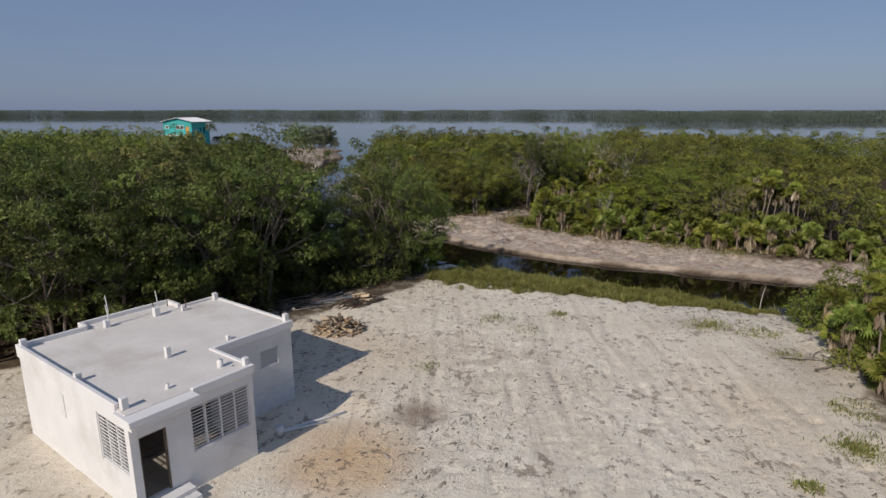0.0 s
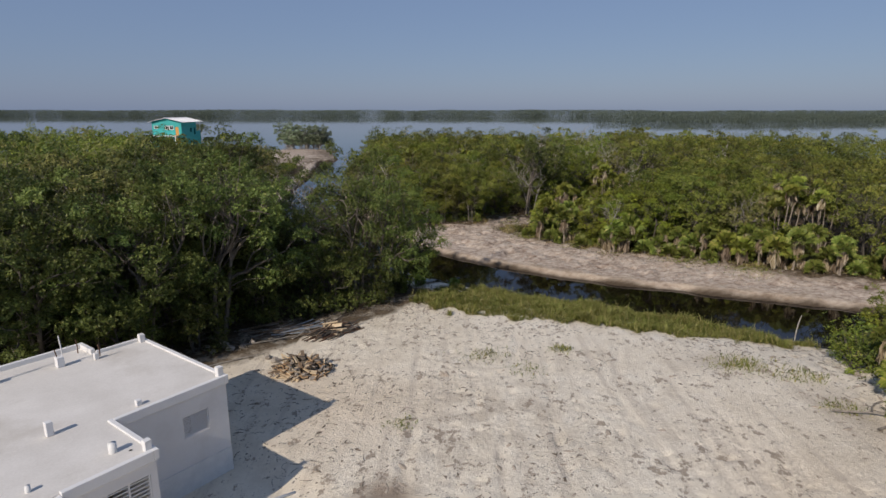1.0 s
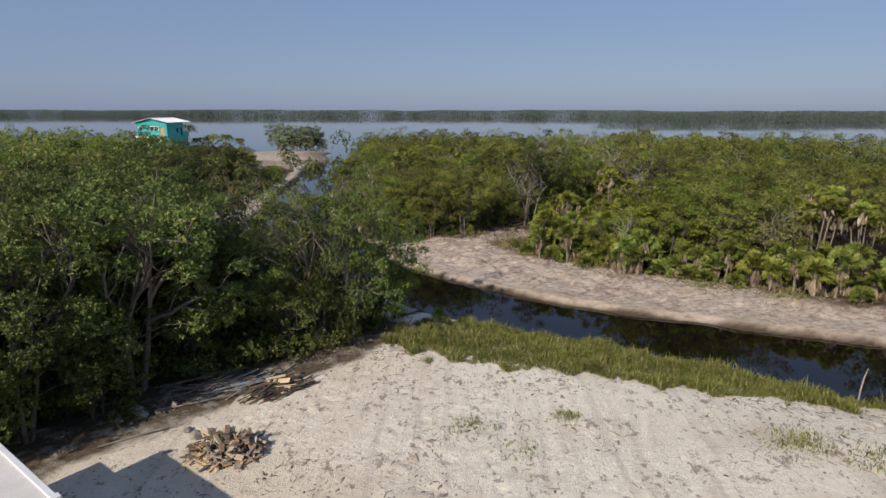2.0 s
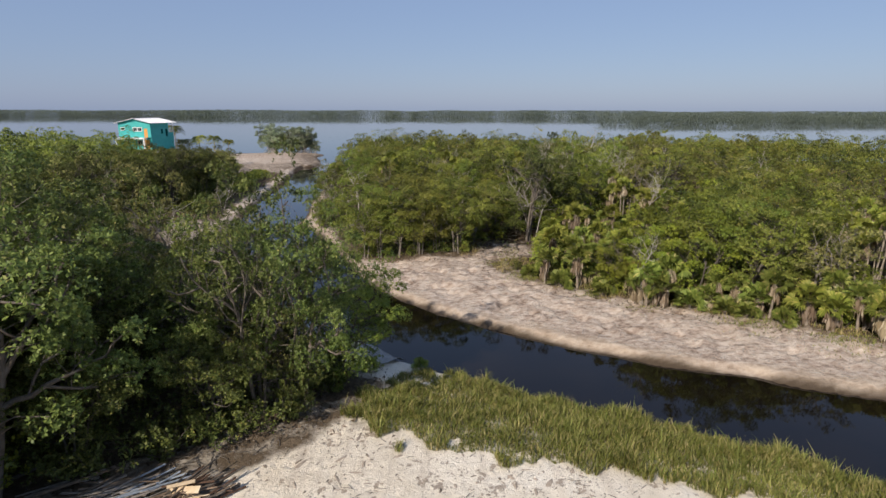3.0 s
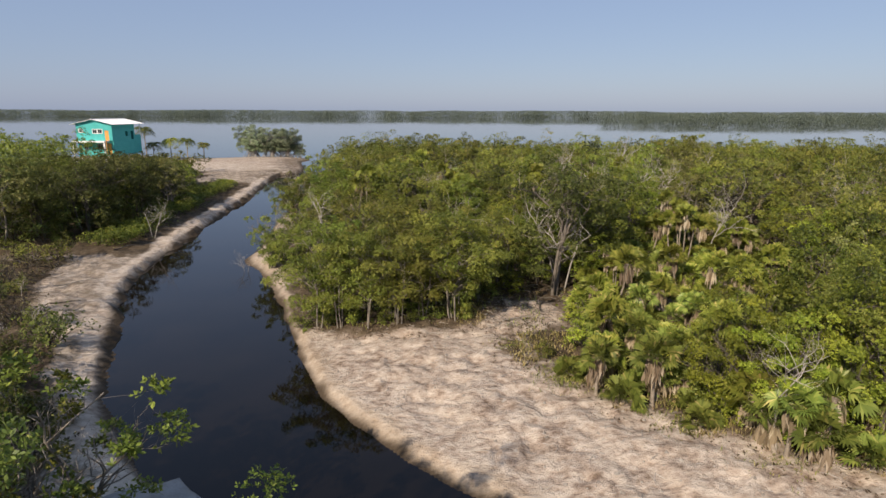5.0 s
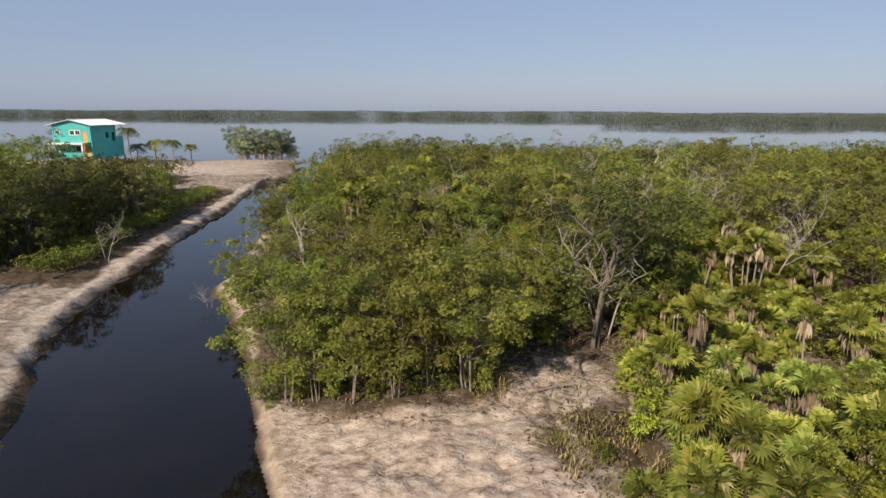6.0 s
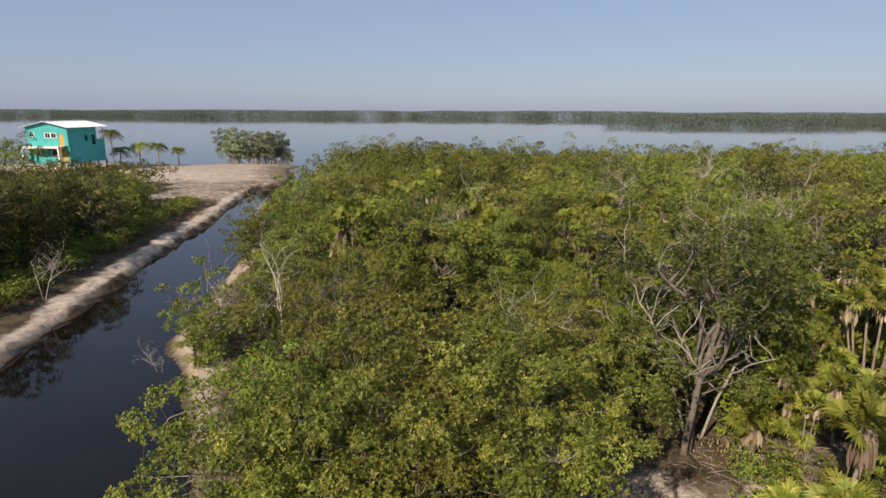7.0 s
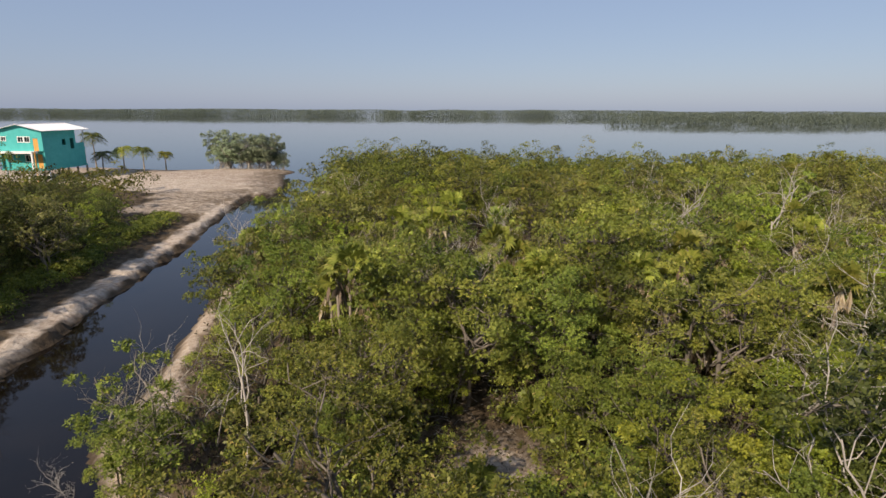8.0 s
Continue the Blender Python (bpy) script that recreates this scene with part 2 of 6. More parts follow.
def ground_material():
    m, nt, b = base_mat("sand_and_soil", 0.95, 0.0, 0.15)
    co = nt.nodes.new("ShaderNodeNewGeometry").outputs["Position"]

    def attr(name):
        a = nt.nodes.new("ShaderNodeAttribute")
        a.attribute_name = name
        return a.outputs["Fac"]
    n_big, n_mid, n_fine = noise_node(nt, 0.16, 4, 0.6, co), noise_node(nt, 1.1, 6, 0.65, co), noise_node(nt, 9.0, 5, 0.7, co)
    r1 = ramp(nt, [(0.32, (0.59, 0.515, 0.40)), (0.52, (0.74, 0.670, 0.545)), (0.70, (0.81, 0.755, 0.64))])
    nt.links.new(math_node(nt, "ADD", math_node(nt, "MULTIPLY", n_big.outputs["Fac"], 0.45), math_node(nt, "MULTIPLY", n_mid.outputs["Fac"], 0.55)), r1.inputs["Fac"])
    col = r1.outputs["Color"]
    # warm orange fill near the house
    col = mix_rgb(nt, math_node(nt, "MULTIPLY", attr("warm"), math_node(nt, "ADD", n_mid.outputs["Fac"], 0.3), True), col, (0.60, 0.405, 0.215))
    # dug bank: pale spoil trampled into brown, in patches of three sizes
    stroke = nt.nodes.new("ShaderNodeMapping")
    stroke.inputs["Rotation"].default_value = (0, 0, radians(28))
    stroke.inputs["Scale"].default_value = (0.85, 1.25, 1.0)
    nt.links.new(co, stroke.inputs["Vector"])
    n_pat, n_blot, n_lump = noise_node(nt, 0.5, 4, 0.6, co), noise_node(nt, 1.7, 4, 0.65, co), noise_node(nt, 2.9, 5, 0.58, stroke.outputs["Vector"])
    mixed = math_node(nt, "ADD", math_node(nt, "MULTIPLY", n_pat.outputs["Fac"], 0.24), math_node(nt, "ADD", math_node(nt, "MULTIPLY", n_blot.outputs["Fac"], 0.30), math_node(nt, "MULTIPLY", n_lump.outputs["Fac"], 0.46)))
    rb = ramp(nt, [(0.39, (0.18, 0.128, 0.093)), (0.445, (0.31, 0.238, 0.183)), (0.50, (0.42, 0.342, 0.272)), (0.59, (0.545, 0.465, 0.38))])
    nt.links.new(mixed, rb.inputs["Fac"])
    lip = ramp(nt, [(0.40, (0.33, 0.255, 0.18)), (0.60, (0.48, 0.395, 0.30))])
    nt.links.new(mixed, lip.inputs["Fac"])
    col = mix_rgb(nt, attr("bank"), col, mix_rgb(nt, attr("lip"), rb.outputs["Color"], lip.outputs["Color"]))
    # wheel tracks: damp streaks along the lot
    mt = nt.nodes.new("ShaderNodeMapping")
    mt.inputs["Rotation"].default_value = (0, 0, radians(6))
    mt.inputs["Scale"].default_value = (1.9, 0.10, 1.0)
    nt.links.new(co, mt.inputs["Vector"])
    n_trk = noise_node(nt, 1.0, 5, 0.6, mt.outputs["Vector"])
    rt = ramp(nt, [(0.53, (0, 0, 0)), (0.66, (1, 1, 1))])
    nt.links.new(n_trk.outputs["Fac"], rt.inputs["Fac"])
    col = mix_rgb(nt, math_node(nt, "MULTIPLY", rt.outputs["Color"], 0.42), col, (0.44, 0.37, 0.295))
    # brown scuffs: turned-over soil, with the shade of small dents painted in
    ms = nt.nodes.new("ShaderNodeMapping")
    ms.inputs["Scale"].default_value = (1.2, 0.9, 1.0)
    nt.links.new(co, ms.inputs["Vector"])
    n_scf, n_area = noise_node(nt, 2.1, 7, 0.72, ms.outputs["Vector"]), noise_node(nt, 0.33, 3, 0.6, co)
    rsc = ramp(nt, [(0.575, (0, 0, 0)), (0.612, (1, 1, 1))])
    nt.links.new(math_node(nt, "ADD", n_scf.outputs["Fac"], math_node(nt, "MULTIPLY", math_node(nt, "SUBTRACT", n_area.outputs["Fac"], 0.5), 0.35)), rsc.inputs["Fac"])
    off_bank = math_node(nt, "SUBTRACT", 0.72, math_node(nt, "MULTIPLY", attr("bank"), 0.72), True)
    col = mix_rgb(nt, math_node(nt, "MULTIPLY", rsc.outputs["Color"], off_bank), col, (0.225, 0.17, 0.125))
    # specks of root and humus
    rs = ramp(nt, [(0.56, (0, 0, 0)), (0.66, (1, 1, 1))])
    nt.links.new(n_fine.outputs["Fac"], rs.inputs["Fac"])
    rm = ramp(nt, [(0.46, (0, 0, 0)), (0.60, (1, 1, 1))])
    nt.links.new(n_mid.outputs["Fac"], rm.inputs["Fac"])
    sp = math_node(nt, "MULTIPLY", rs.outputs["Color"], math_node(nt, "MULTIPLY", rm.outputs["Color"], math_node(nt, "SUBTRACT", 0.7, attr("warm"), True)))
    col = mix_rgb(nt, sp, col, (0.17, 0.135, 0.10))
    dm = math_node(nt, "MULTIPLY", attr("damp"), math_node(nt, "ADD", n_mid.outputs["Fac"], 0.35), True)
    col = mix_rgb(nt, dm, col, (0.27, 0.21, 0.155))
    # litter under the trees; before the south wood also painted tree shade
    rl = ramp(nt, [(0.35, (0.045, 0.032, 0.020)), (0.55, (0.105, 0.078, 0.050)), (0.75, (0.20, 0.155, 0.105))])
    nt.links.new(n_mid.outputs["Fac"], rl.inputs["Fac"])
    lf = math_node(nt, "ADD", attr("litter"), math_node(nt, "MULTIPLY", math_node(nt, "SUBTRACT", n_mid.outputs["Fac"], 0.5), 0.9))
    rlm = ramp(nt, [(0.35, (0, 0, 0)), (0.65, (1, 1, 1))])
    nt.links.new(lf, rlm.inputs["Fac"])
    col = mix_rgb(nt, rlm.outputs["Color"], col, rl.outputs["Color"])
    # wet mud at the waterline, and painted shade on the west bank's face
    col = mix_rgb(nt, attr("wet_shade"), col, (0.075, 0.055, 0.036))
    nt.links.new(col, b.inputs["Base Color"])
    n_peb = noise_node(nt, 3.6, 6, 0.75, co)
    h = math_node(nt, "ADD", math_node(nt, "MULTIPLY", n_peb.outputs["Fac"], 0.7), math_node(nt, "MULTIPLY", n_fine.outputs["Fac"], 0.35))
    h = math_node(nt, "ADD", h, math_node(nt, "MULTIPLY", math_node(nt, "MULTIPLY", n_lump.outputs["Fac"], attr("bank")), 1.3))
    add_bump(nt, b, h, 0.9, 0.10)
    return m


def water_material():
    m, nt, b = base_mat("tannin_water", 0.035, 0.0, 0.5)
    b.inputs["IOR"].default_value = 1.33
    co = nt.nodes.new("ShaderNodeNewGeometry").outputs["Position"]
    n1 = noise_node(nt, 0.25, 3, 0.5, co)
    r = ramp(nt, [(0.35, (0.0045, 0.0033, 0.0024)), (0.7, (0.009, 0.0066, 0.0045))])
    nt.links.new(n1.outputs["Fac"], r.inputs["Fac"])
    nt.links.new(r.outputs["Color"], b.inputs["Base Color"])
    n2 = noise_node(nt, 1.6, 3, 0.5, co)
    add_bump(nt, b, n2.outputs["Fac"], 0.05, 0.03)
    return m


M_GROUND, M_WATER = ground_material(), water_material()


# ---------------------------------------------------------------- mesh helpers
def quads_mesh(name, v, q, tone=None, smooth=False):
    v, q = np.asarray(v, np.float32), np.asarray(q, np.int32)
    me = bpy.data.meshes.new(name)
    me.vertices.add(len(v))
    me.vertices.foreach_set("co", v.ravel())
    me.loops.add(q.size)
    me.loops.foreach_set("vertex_index", q.ravel())
    me.polygons.add(len(q))
    me.polygons.foreach_set("loop_start", np.arange(0, q.size, 4, dtype=np.int32))
    if smooth:
        me.polygons.foreach_set("use_smooth", np.ones(len(q), bool))
    me.update(calc_edges=True)
    if tone is not None:
        a = me.attributes.new("tone", "FLOAT", "POINT")
        a.data.foreach_set("value", np.repeat(tone, 4).astype(np.float32))
    return me


class Quads:
    """Collects quads made in pieces."""

    def __init__(self):
        self.v, self.q, self.n = [], [], 0

    def add(self, v, q):
        v, q = np.asarray(v, float).reshape(-1, 3), np.asarray(q, int).reshape(-1, 4)
        self.v.append(v)
        self.q.append(q + self.n)
        self.n += len(v)

    def arrays(self):
        return np.concatenate(self.v), np.concatenate(self.q)

    def mesh(self, name, smooth=False):
        return quads_mesh(name, *self.arrays(), smooth=smooth)


def unit(v):
    return v / (np.linalg.norm(v, axis=-1, keepdims=True) + 1e-9)


def tube(path, radii, sides):
    """A tapered tube along a path."""
    path = np.asarray(path, float)
    n = len(path)
    axis = unit(np.gradient(path, axis=0))
    ref = np.array([0.0, 0, 1]) if abs(unit(path[-1] - path[0])[2]) < 0.8 else np.array([1.0, 0, 0])
    s = unit(np.cross(axis, ref))
    t = np.cross(axis, s)
    ang = np.arange(sides) * 2 * math.pi / sides
    ring = s[:, None, :] * np.cos(ang)[None, :, None] + t[:, None, :] * np.sin(ang)[None, :, None]
    v = path[:, None, :] + ring * np.asarray(radii, float)[:, None, None]
    i, j = np.meshgrid(np.arange(n - 1), np.arange(sides), indexing="ij")
    k = (j + 1) % sides
    q = np.stack([i * sides + j, i * sides + k, (i + 1) * sides + k, (i + 1) * sides + j], -1)
    return v.reshape(-1, 3), q.reshape(-1, 4)


def leaves(rng, centres, length, width, up=0.5, out=None):
    """Pointed leaves, each a folded lozenge, round the given places."""
    n = len(centres)
    d = unit(rng.normal(0, 1, (n, 3)))
    nrm = unit(rng.normal(0, 0.5, (n, 3)) + np.array([0, 0, up]) + (0 if out is None else 0.9 * out))
    s = unit(np.cross(d, nrm))
    nrm = np.cross(s, d)
    L = (length * rng.uniform(0.7, 1.3, (n, 1)))
    W = (width * rng.uniform(0.7, 1.2, (n, 1)))
    mid = centres + d * L * 0.1
    v = np.stack([centres - d * L * 0.5, mid + s * W * 0.5 + nrm * W * 0.12, centres + d * L * 0.5, mid - s * W * 0.5 + nrm * W * 0.12], 1)
    return v.reshape(-1, 3), np.arange(4 * n).reshape(-1, 4)


def rosettes(rng, places, axes, tone, length, per=6):
    """Tufts of leaves that spread from twig ends: vertices, faces and tone of each leaf."""
    n = len(places)
    ax = unit(axes + rng.normal(0, 0.35, (n, 3)))
    side = unit(np.cross(ax, rng.normal(0, 1, (n, 3))))
    over = np.cross(ax, side)
    t = (np.arange(per) * 2.4)[None, :] + rng.uniform(0, 6.28, (n, 1))
    rise = rng.uniform(0.1, 1.0, (n, per, 1))
    d = unit(side[:, None] * np.cos(t)[..., None] + over[:, None] * np.sin(t)[..., None] + ax[:, None] * rise)
    nrm = unit(ax[:, None] * 1.0 - d * 0.3 + rng.normal(0, 0.25, (n, per, 3)))
    s = unit(np.cross(d, nrm))
    L = length * rng.uniform(0.65, 1.25, (n, per, 1))
    W = L * rng.uniform(0.42, 0.58, (n, per, 1))
    p = places[:, None] + d * L * 0.08 + ax[:, None] * L * rng.uniform(-0.7, 0.3, (n, per, 1))
    mid = p + d * L * 0.55 + nrm * W * 0.10
    v = np.stack([p, mid + s * W * 0.5, p + d * L, mid - s * W * 0.5], 2).reshape(-1, 3)
    return v, np.arange(4 * n * per).reshape(-1, 4), np.repeat(tone, per) + rng.normal(0, 0.12, n * per)


def box(bm, x0, y0, z0, x1, y1, z1, bevel=0.0):
    r = bmesh.ops.create_cube(bm, size=1.0)
    bmesh.ops.transform(bm, verts=r["verts"], matrix=Matrix.LocRotScale(((x0 + x1) / 2, (y0 + y1) / 2, (z0 + z1) / 2), None, (x1 - x0, y1 - y0, z1 - z0)))
    if bevel:
        es = list({e for v in r["verts"] for e in v.link_edges})
        bmesh.ops.bevel(bm, geom=es, offset=bevel, segments=1, affect="EDGES")


def to_mesh(bm, name):
    me = bpy.data.meshes.new(name)
    bm.to_mesh(me)
    bm.free()
    return me


def part(name, data, material, parent, label="", m=None):
    """One mesh under a thing or under a part."""
    if isinstance(data, bmesh.types.BMesh):
        data = to_mesh(data, name)
    elif isinstance(data, Quads):
        data = data.mesh(name)
    ob = new(name, data)
    if not data.materials:
        data.materials.append(material)
    if parent is not None:
        ob.parent = parent
    if m is not None:
        ob.matrix_basis = m
    if label:
        tagged(ob, label)
    return ob


def boxes_part(name, specs, material, parent, label="", bevel=0.01, m=None):
    bm = bmesh.new()
    for s in specs:
        box(bm, *s, bevel=bevel)
    return part(name, bm, material, parent, label, m)


def thing(name, label, category, m, group="", kind=""):
    ob = new(name)
    ob.empty_display_size = 0.2
    ob.matrix_basis = m
    return tagged(ob, label, category, group, kind)


LATTICE = np.random.RandomState(5).uniform(-1, 1, (256, 256))


def vnoise(x, y, size, shift=0):
    """Smooth noise between -1 and 1 with bumps of about the given size."""
    u, v = np.asarray(x, float) / size + 37.3 * shift, np.asarray(y, float) / size + 91.7 * shift
    i, j = np.floor(u).astype(int), np.floor(v).astype(int)
    fu, fv = u - i, v - j
    fu, fv = fu * fu * (3 - 2 * fu), fv * fv * (3 - 2 * fv)
    a, b_ = LATTICE[i % 256, j % 256], LATTICE[(i + 1) % 256, j % 256]
    c, d = LATTICE[i % 256, (j + 1) % 256], LATTICE[(i + 1) % 256, (j + 1) % 256]
    return (a * (1 - fu) + b_ * fu) * (1 - fv) + (c * (1 - fu) + d * fu) * fv


def inside(poly, x, y):
    p = np.asarray(poly, float)
    r = np.zeros(np.shape(x), bool)
    for (x0, y0), (x1, y1) in zip(p, np.roll(p, -1, 0)):
        if y0 != y1:
            r ^= ((y0 > y) != (y1 > y)) & (x < (x1 - x0) * (y - y0) / (y1 - y0) + x0)
    return r


def edge_distance(poly, x, y, closed=True):
    p = np.asarray(poly, float)
    best = np.full(np.shape(x), 1e9)
    ends = np.roll(p, -1, 0) if closed else p[1:]
    for (x0, y0), (x1, y1) in zip(p, ends):
        dx, dy = x1 - x0, y1 - y0
        t = np.clip(((x - x0) * dx + (y - y0) * dy) / (dx * dx + dy * dy + 1e-9), 0, 1)
        best = np.minimum(best, np.hypot(x - x0 - t * dx, y - y0 - t * dy))
    return best


def step(a, b, x):
    t = np.clip((x - a) / (b - a), 0, 1)
    return t * t * (3 - 2 * t)


def rounded(pts, n=4):
    """The same line with its corners rounded off (Catmull-Rom)."""
    p = np.asarray(pts, float)
    q = np.vstack([2 * p[0] - p[1], p, 2 * p[-1] - p[-2]])
    out = []
    for i in range(1, len(q) - 2):
        for t in np.arange(n) / n:
            out.append(0.5 * (2 * q[i] + (q[i + 1] - q[i - 1]) * t + (2 * q[i - 1] - 5 * q[i] + 4 * q[i + 1] - q[i + 2]) * t ** 2 + (3 * q[i] - q[i - 1] - 3 * q[i + 1] + q[i + 2]) * t ** 3))
    out.append(q[-2])
    return np.array(out)


# ---------------------------------------------------------------- the lie of the land
WATER_Z = -0.8
BANK_SW = rounded([(75, 12), (40, 25), (26, 31.2), (19, 34.8), (12.3, 39.2), (7, 41.9), (3, 44.3), (-1.2, 46.9), (-5.8, 51.2), (-11.5, 58), (-15.8, 66.5),
                   (-19.8, 76.5), (-22, 91), (-23.4, 103), (-25.4, 120), (-28, 138), (-29.5, 150)])
SPIT = rounded([(-29.5, 150), (-26.5, 155), (-29, 168), (-33, 182), (-33, 190), (-45, 192), (-60, 189), (-80, 194), (-110, 185), (-180, 150)])
BANK_NE = rounded([(75, 24), (40, 35), (26, 40.6), (19, 43.5), (11, 46.9), (5.5, 50.6), (1.4, 54.1), (-2, 58.2), (-4.4, 63), (-7.6, 71.5), (-11.6, 79.5), (-13.4, 82.5), (-13.8, 88),
                   (-15.4, 97), (-16.4, 106), (-18, 130), (-20.5, 160), (-23.5, 184)])
ISLE_BACK = rounded([(-23.5, 184), (-18, 188), (5, 176), (40, 170), (90, 168), (160, 140)])
WATER_POLY = np.vstack([BANK_SW, SPIT[1:], [(-3900, 150), (-3900, 4800), (3900, 4800), (3900, 140)], ISLE_BACK[::-1], BANK_NE[::-1][1:]])
HOUSE_AT, HOUSE_TURN = (-8.85, 14.75), 53.5


def shore(x, y):
    """Metres from the water's edge, plus on land."""
    d = edge_distance(WATER_POLY, x, y)
    d = np.where(inside(WATER_POLY, x, y), -d, d)
    return d


SOUTH_WOOD = [(-17, 25), (-12.2, 31.2), (-9.2, 34.2), (-6.2, 36.4), (-2.8, 39.0), (-1.2, 41.4), (-2.6, 44.3), (-7, 48.2), (-16, 50), (-30, 53), (-60, 57), (-140, 60), (-140, 20), (-40, 22)]
WEST_WOOD = [(-29.5, 88), (-31, 84), (-40, 80), (-60, 76), (-140, 62), (-140, 150), (-110, 172), (-62, 160), (-43, 148), (-40, 131), (-35, 124), (-31.5, 110), (-29.6, 97)]
SCRUB = [(-9, 50.5), (-13.8, 57), (-17, 63), (-21, 67), (-24.5, 72.5), (-27.4, 80), (-60, 76), (-60, 58), (-30, 54), (-16, 51)]
ISLE_WOOD = [(-14.9, 108), (-13.6, 98), (-11.8, 90), (-9.4, 84.5), (-6.8, 76), (-4.2, 67), (-1, 65.8), (4.4, 66.2), (6.0, 69.4), (8.6, 69.4), (7.6, 62.0), (9.6, 58.6), (12.2, 56.4), (16.2, 53.6), (20.5, 51.2), (25, 48.6), (40, 42.0),
             (75, 32), (140, 30), (140, 138), (88, 164), (40, 166), (5, 172), (-15.5, 182), (-17.6, 160), (-15.6, 130)]
STAND = [(11.5, 58), (22, 58), (28, 70), (30, 84), (26, 90), (18, 80), (12.3, 71.5), (10, 64)]
EAST_WOOD = [(23.2, 33.2), (21.2, 31.6), (19.2, 28.0), (17.5, 23.2), (16.6, 19.2), (17.4, 14), (40, 0), (80, -5), (75, 8), (40, 22), (27, 29)]
GRASS = [(-0.8, 38.2), (3.8, 36.3), (7.1, 35.6), (11, 34.4), (14.7, 33.4), (17.5, 33.2), (20.5, 33.0), (19.2, 34.6), (16.2, 36.4), (12.4, 38.9), (6.9, 41.8), (2.9, 44.2), (0.8, 43.4), (-0.6, 41)]


def fray(x, y):
    return vnoise(x, y, 3.1, 1) * 0.8 + vnoise(x, y, 1.1, 2) * 0.35


def height(x, y):
    x, y = np.asarray(x, float), np.asarray(y, float)
    west = step(10, 16, -x)
    east = edge_distance(BANK_NE, x, y, False) < edge_distance(BANK_SW, x, y, False)
    west = west * ~east
    d = shore(x, y) + vnoise(x, y, 1.9, 3) * (0.24 + 0.3 * west) + vnoise(x, y, 0.9, 4) * (0.08 + 0.10 * west)
    z = -0.8 + (0.36 + 0.12 * west) * step(0.02, 0.65 - 0.2 * west, d) + (0.47 - 0.17 * west) * step(0.2, 6.0 - 2.5 * west, d)
    z = np.where(d < 0, -0.8 - 1.3 * step(0, 3.0, -d), z)
    south = inside([(75, 10), *BANK_SW[:34].tolist(), (-60, 60), (-60, -300), (300, -300)], x, y)
    # crumbling spoil along the west bank of the canal
    spoil = west * step(0.2, 0.6, d) * (1 - step(2.0, 4.5, d)) * (y < 152) * (y > 50)
    z += spoil * (0.10 * vnoise(x, y, 1.9, 5) + 0.14 * np.clip(vnoise(x, y, 0.8, 25), -0.3, 1))
    # sand lot: level fill with ruts, hummocks and footprints
    land = step(0.3, 3.0, d)
    lot = land * south * (1 - step(-2, 4, y - 40))
    z += lot * 0.12
    for x0, lean, y0, y1 in ((3.0, 0.10, 13, 36), (4.75, 0.11, 13, 36), (5.7, 0.16, 13, 33), (7.4, 0.15, 15, 34), (-0.2, 0.02, 17, 33), (1.5, 0.05, 17, 35), (9.3, 0.20, 13, 30), (11.0, 0.17, 13, 29), (8.2, -0.06, 20, 36), (12.4, 0.12, 16, 32)):
        u = x - x0 - lean * (y - 20) - 0.5 * vnoise(x * 0, y, 6, x0) - 0.12 * vnoise(x, y, 1.3, 27)
        on = step(y0, y0 + 2, y) * (1 - step(y1 - 3, y1, y)) * np.clip(0.75 + vnoise(x * 0.3, y, 3.0, 28 + x0), 0, 1.3)
        z += lot * on * (-0.034 * np.exp(-(u / 0.17) ** 2) + 0.016 * np.exp(-((np.abs(u) - 0.36) / 0.11) ** 2)) * (0.85 + 0.2 * np.sin(y * 2 * math.pi / 0.42 + x0))
    rough = land * (0.014 * vnoise(x, y, 2.2, 8) + 0.010 * vnoise(x, y, 0.8, 9))
    hum = np.clip(vnoise(x, y, 0.75, 10) - 0.35, 0, 1) * np.clip(vnoise(x, y, 5.5, 11) + 0.15, 0, 1)
    isle = land * (y > 40) * (~south)
    z += rough + land * 0.06 * hum + lot * (0.06 * np.clip(vnoise(x, y, 0.34, 18) - 0.42, 0, 1) - 0.30 * np.clip(vnoise(x, y, 0.30, 26) - 0.55, 0, 1)) * np.clip(vnoise(x + 3, y * 0.6, 4.0, 19) + 0.3, 0, 1) + isle * step(0.8, 2.2, d) * (-0.27 * np.clip(vnoise(x * 0.8 + y * 0.3, y - 0.3 * x, 0.62, 12) - 0.12, 0, 1) - 0.15 * np.clip(vnoise(x, y * 1.3, 0.42, 13) - 0.2, 0, 1) + 0.05 * vnoise(x, y, 0.9, 15) + 0.10 * np.clip(vnoise(x, y, 1.6, 14), -0.3, 1))
    # level pad under the house
    c, s = math.cos(radians(HOUSE_TURN)), math.sin(radians(HOUSE_TURN))
    lx, ly = (x - HOUSE_AT[0]) * c + (y - HOUSE_AT[1]) * s, -(x - HOUSE_AT[0]) * s + (y - HOUSE_AT[1]) * c
    pad = step(-2.0, -0.2, lx) * (1 - step(7.6, 9, lx)) * step(-2.5, -0.2, ly) * (1 - step(8.7, 10, ly))
    return z * (1 - pad) - 0.10 * pad


def ground_z(x, y):
    return float(height(np.array([x]), np.array([y]))[0])


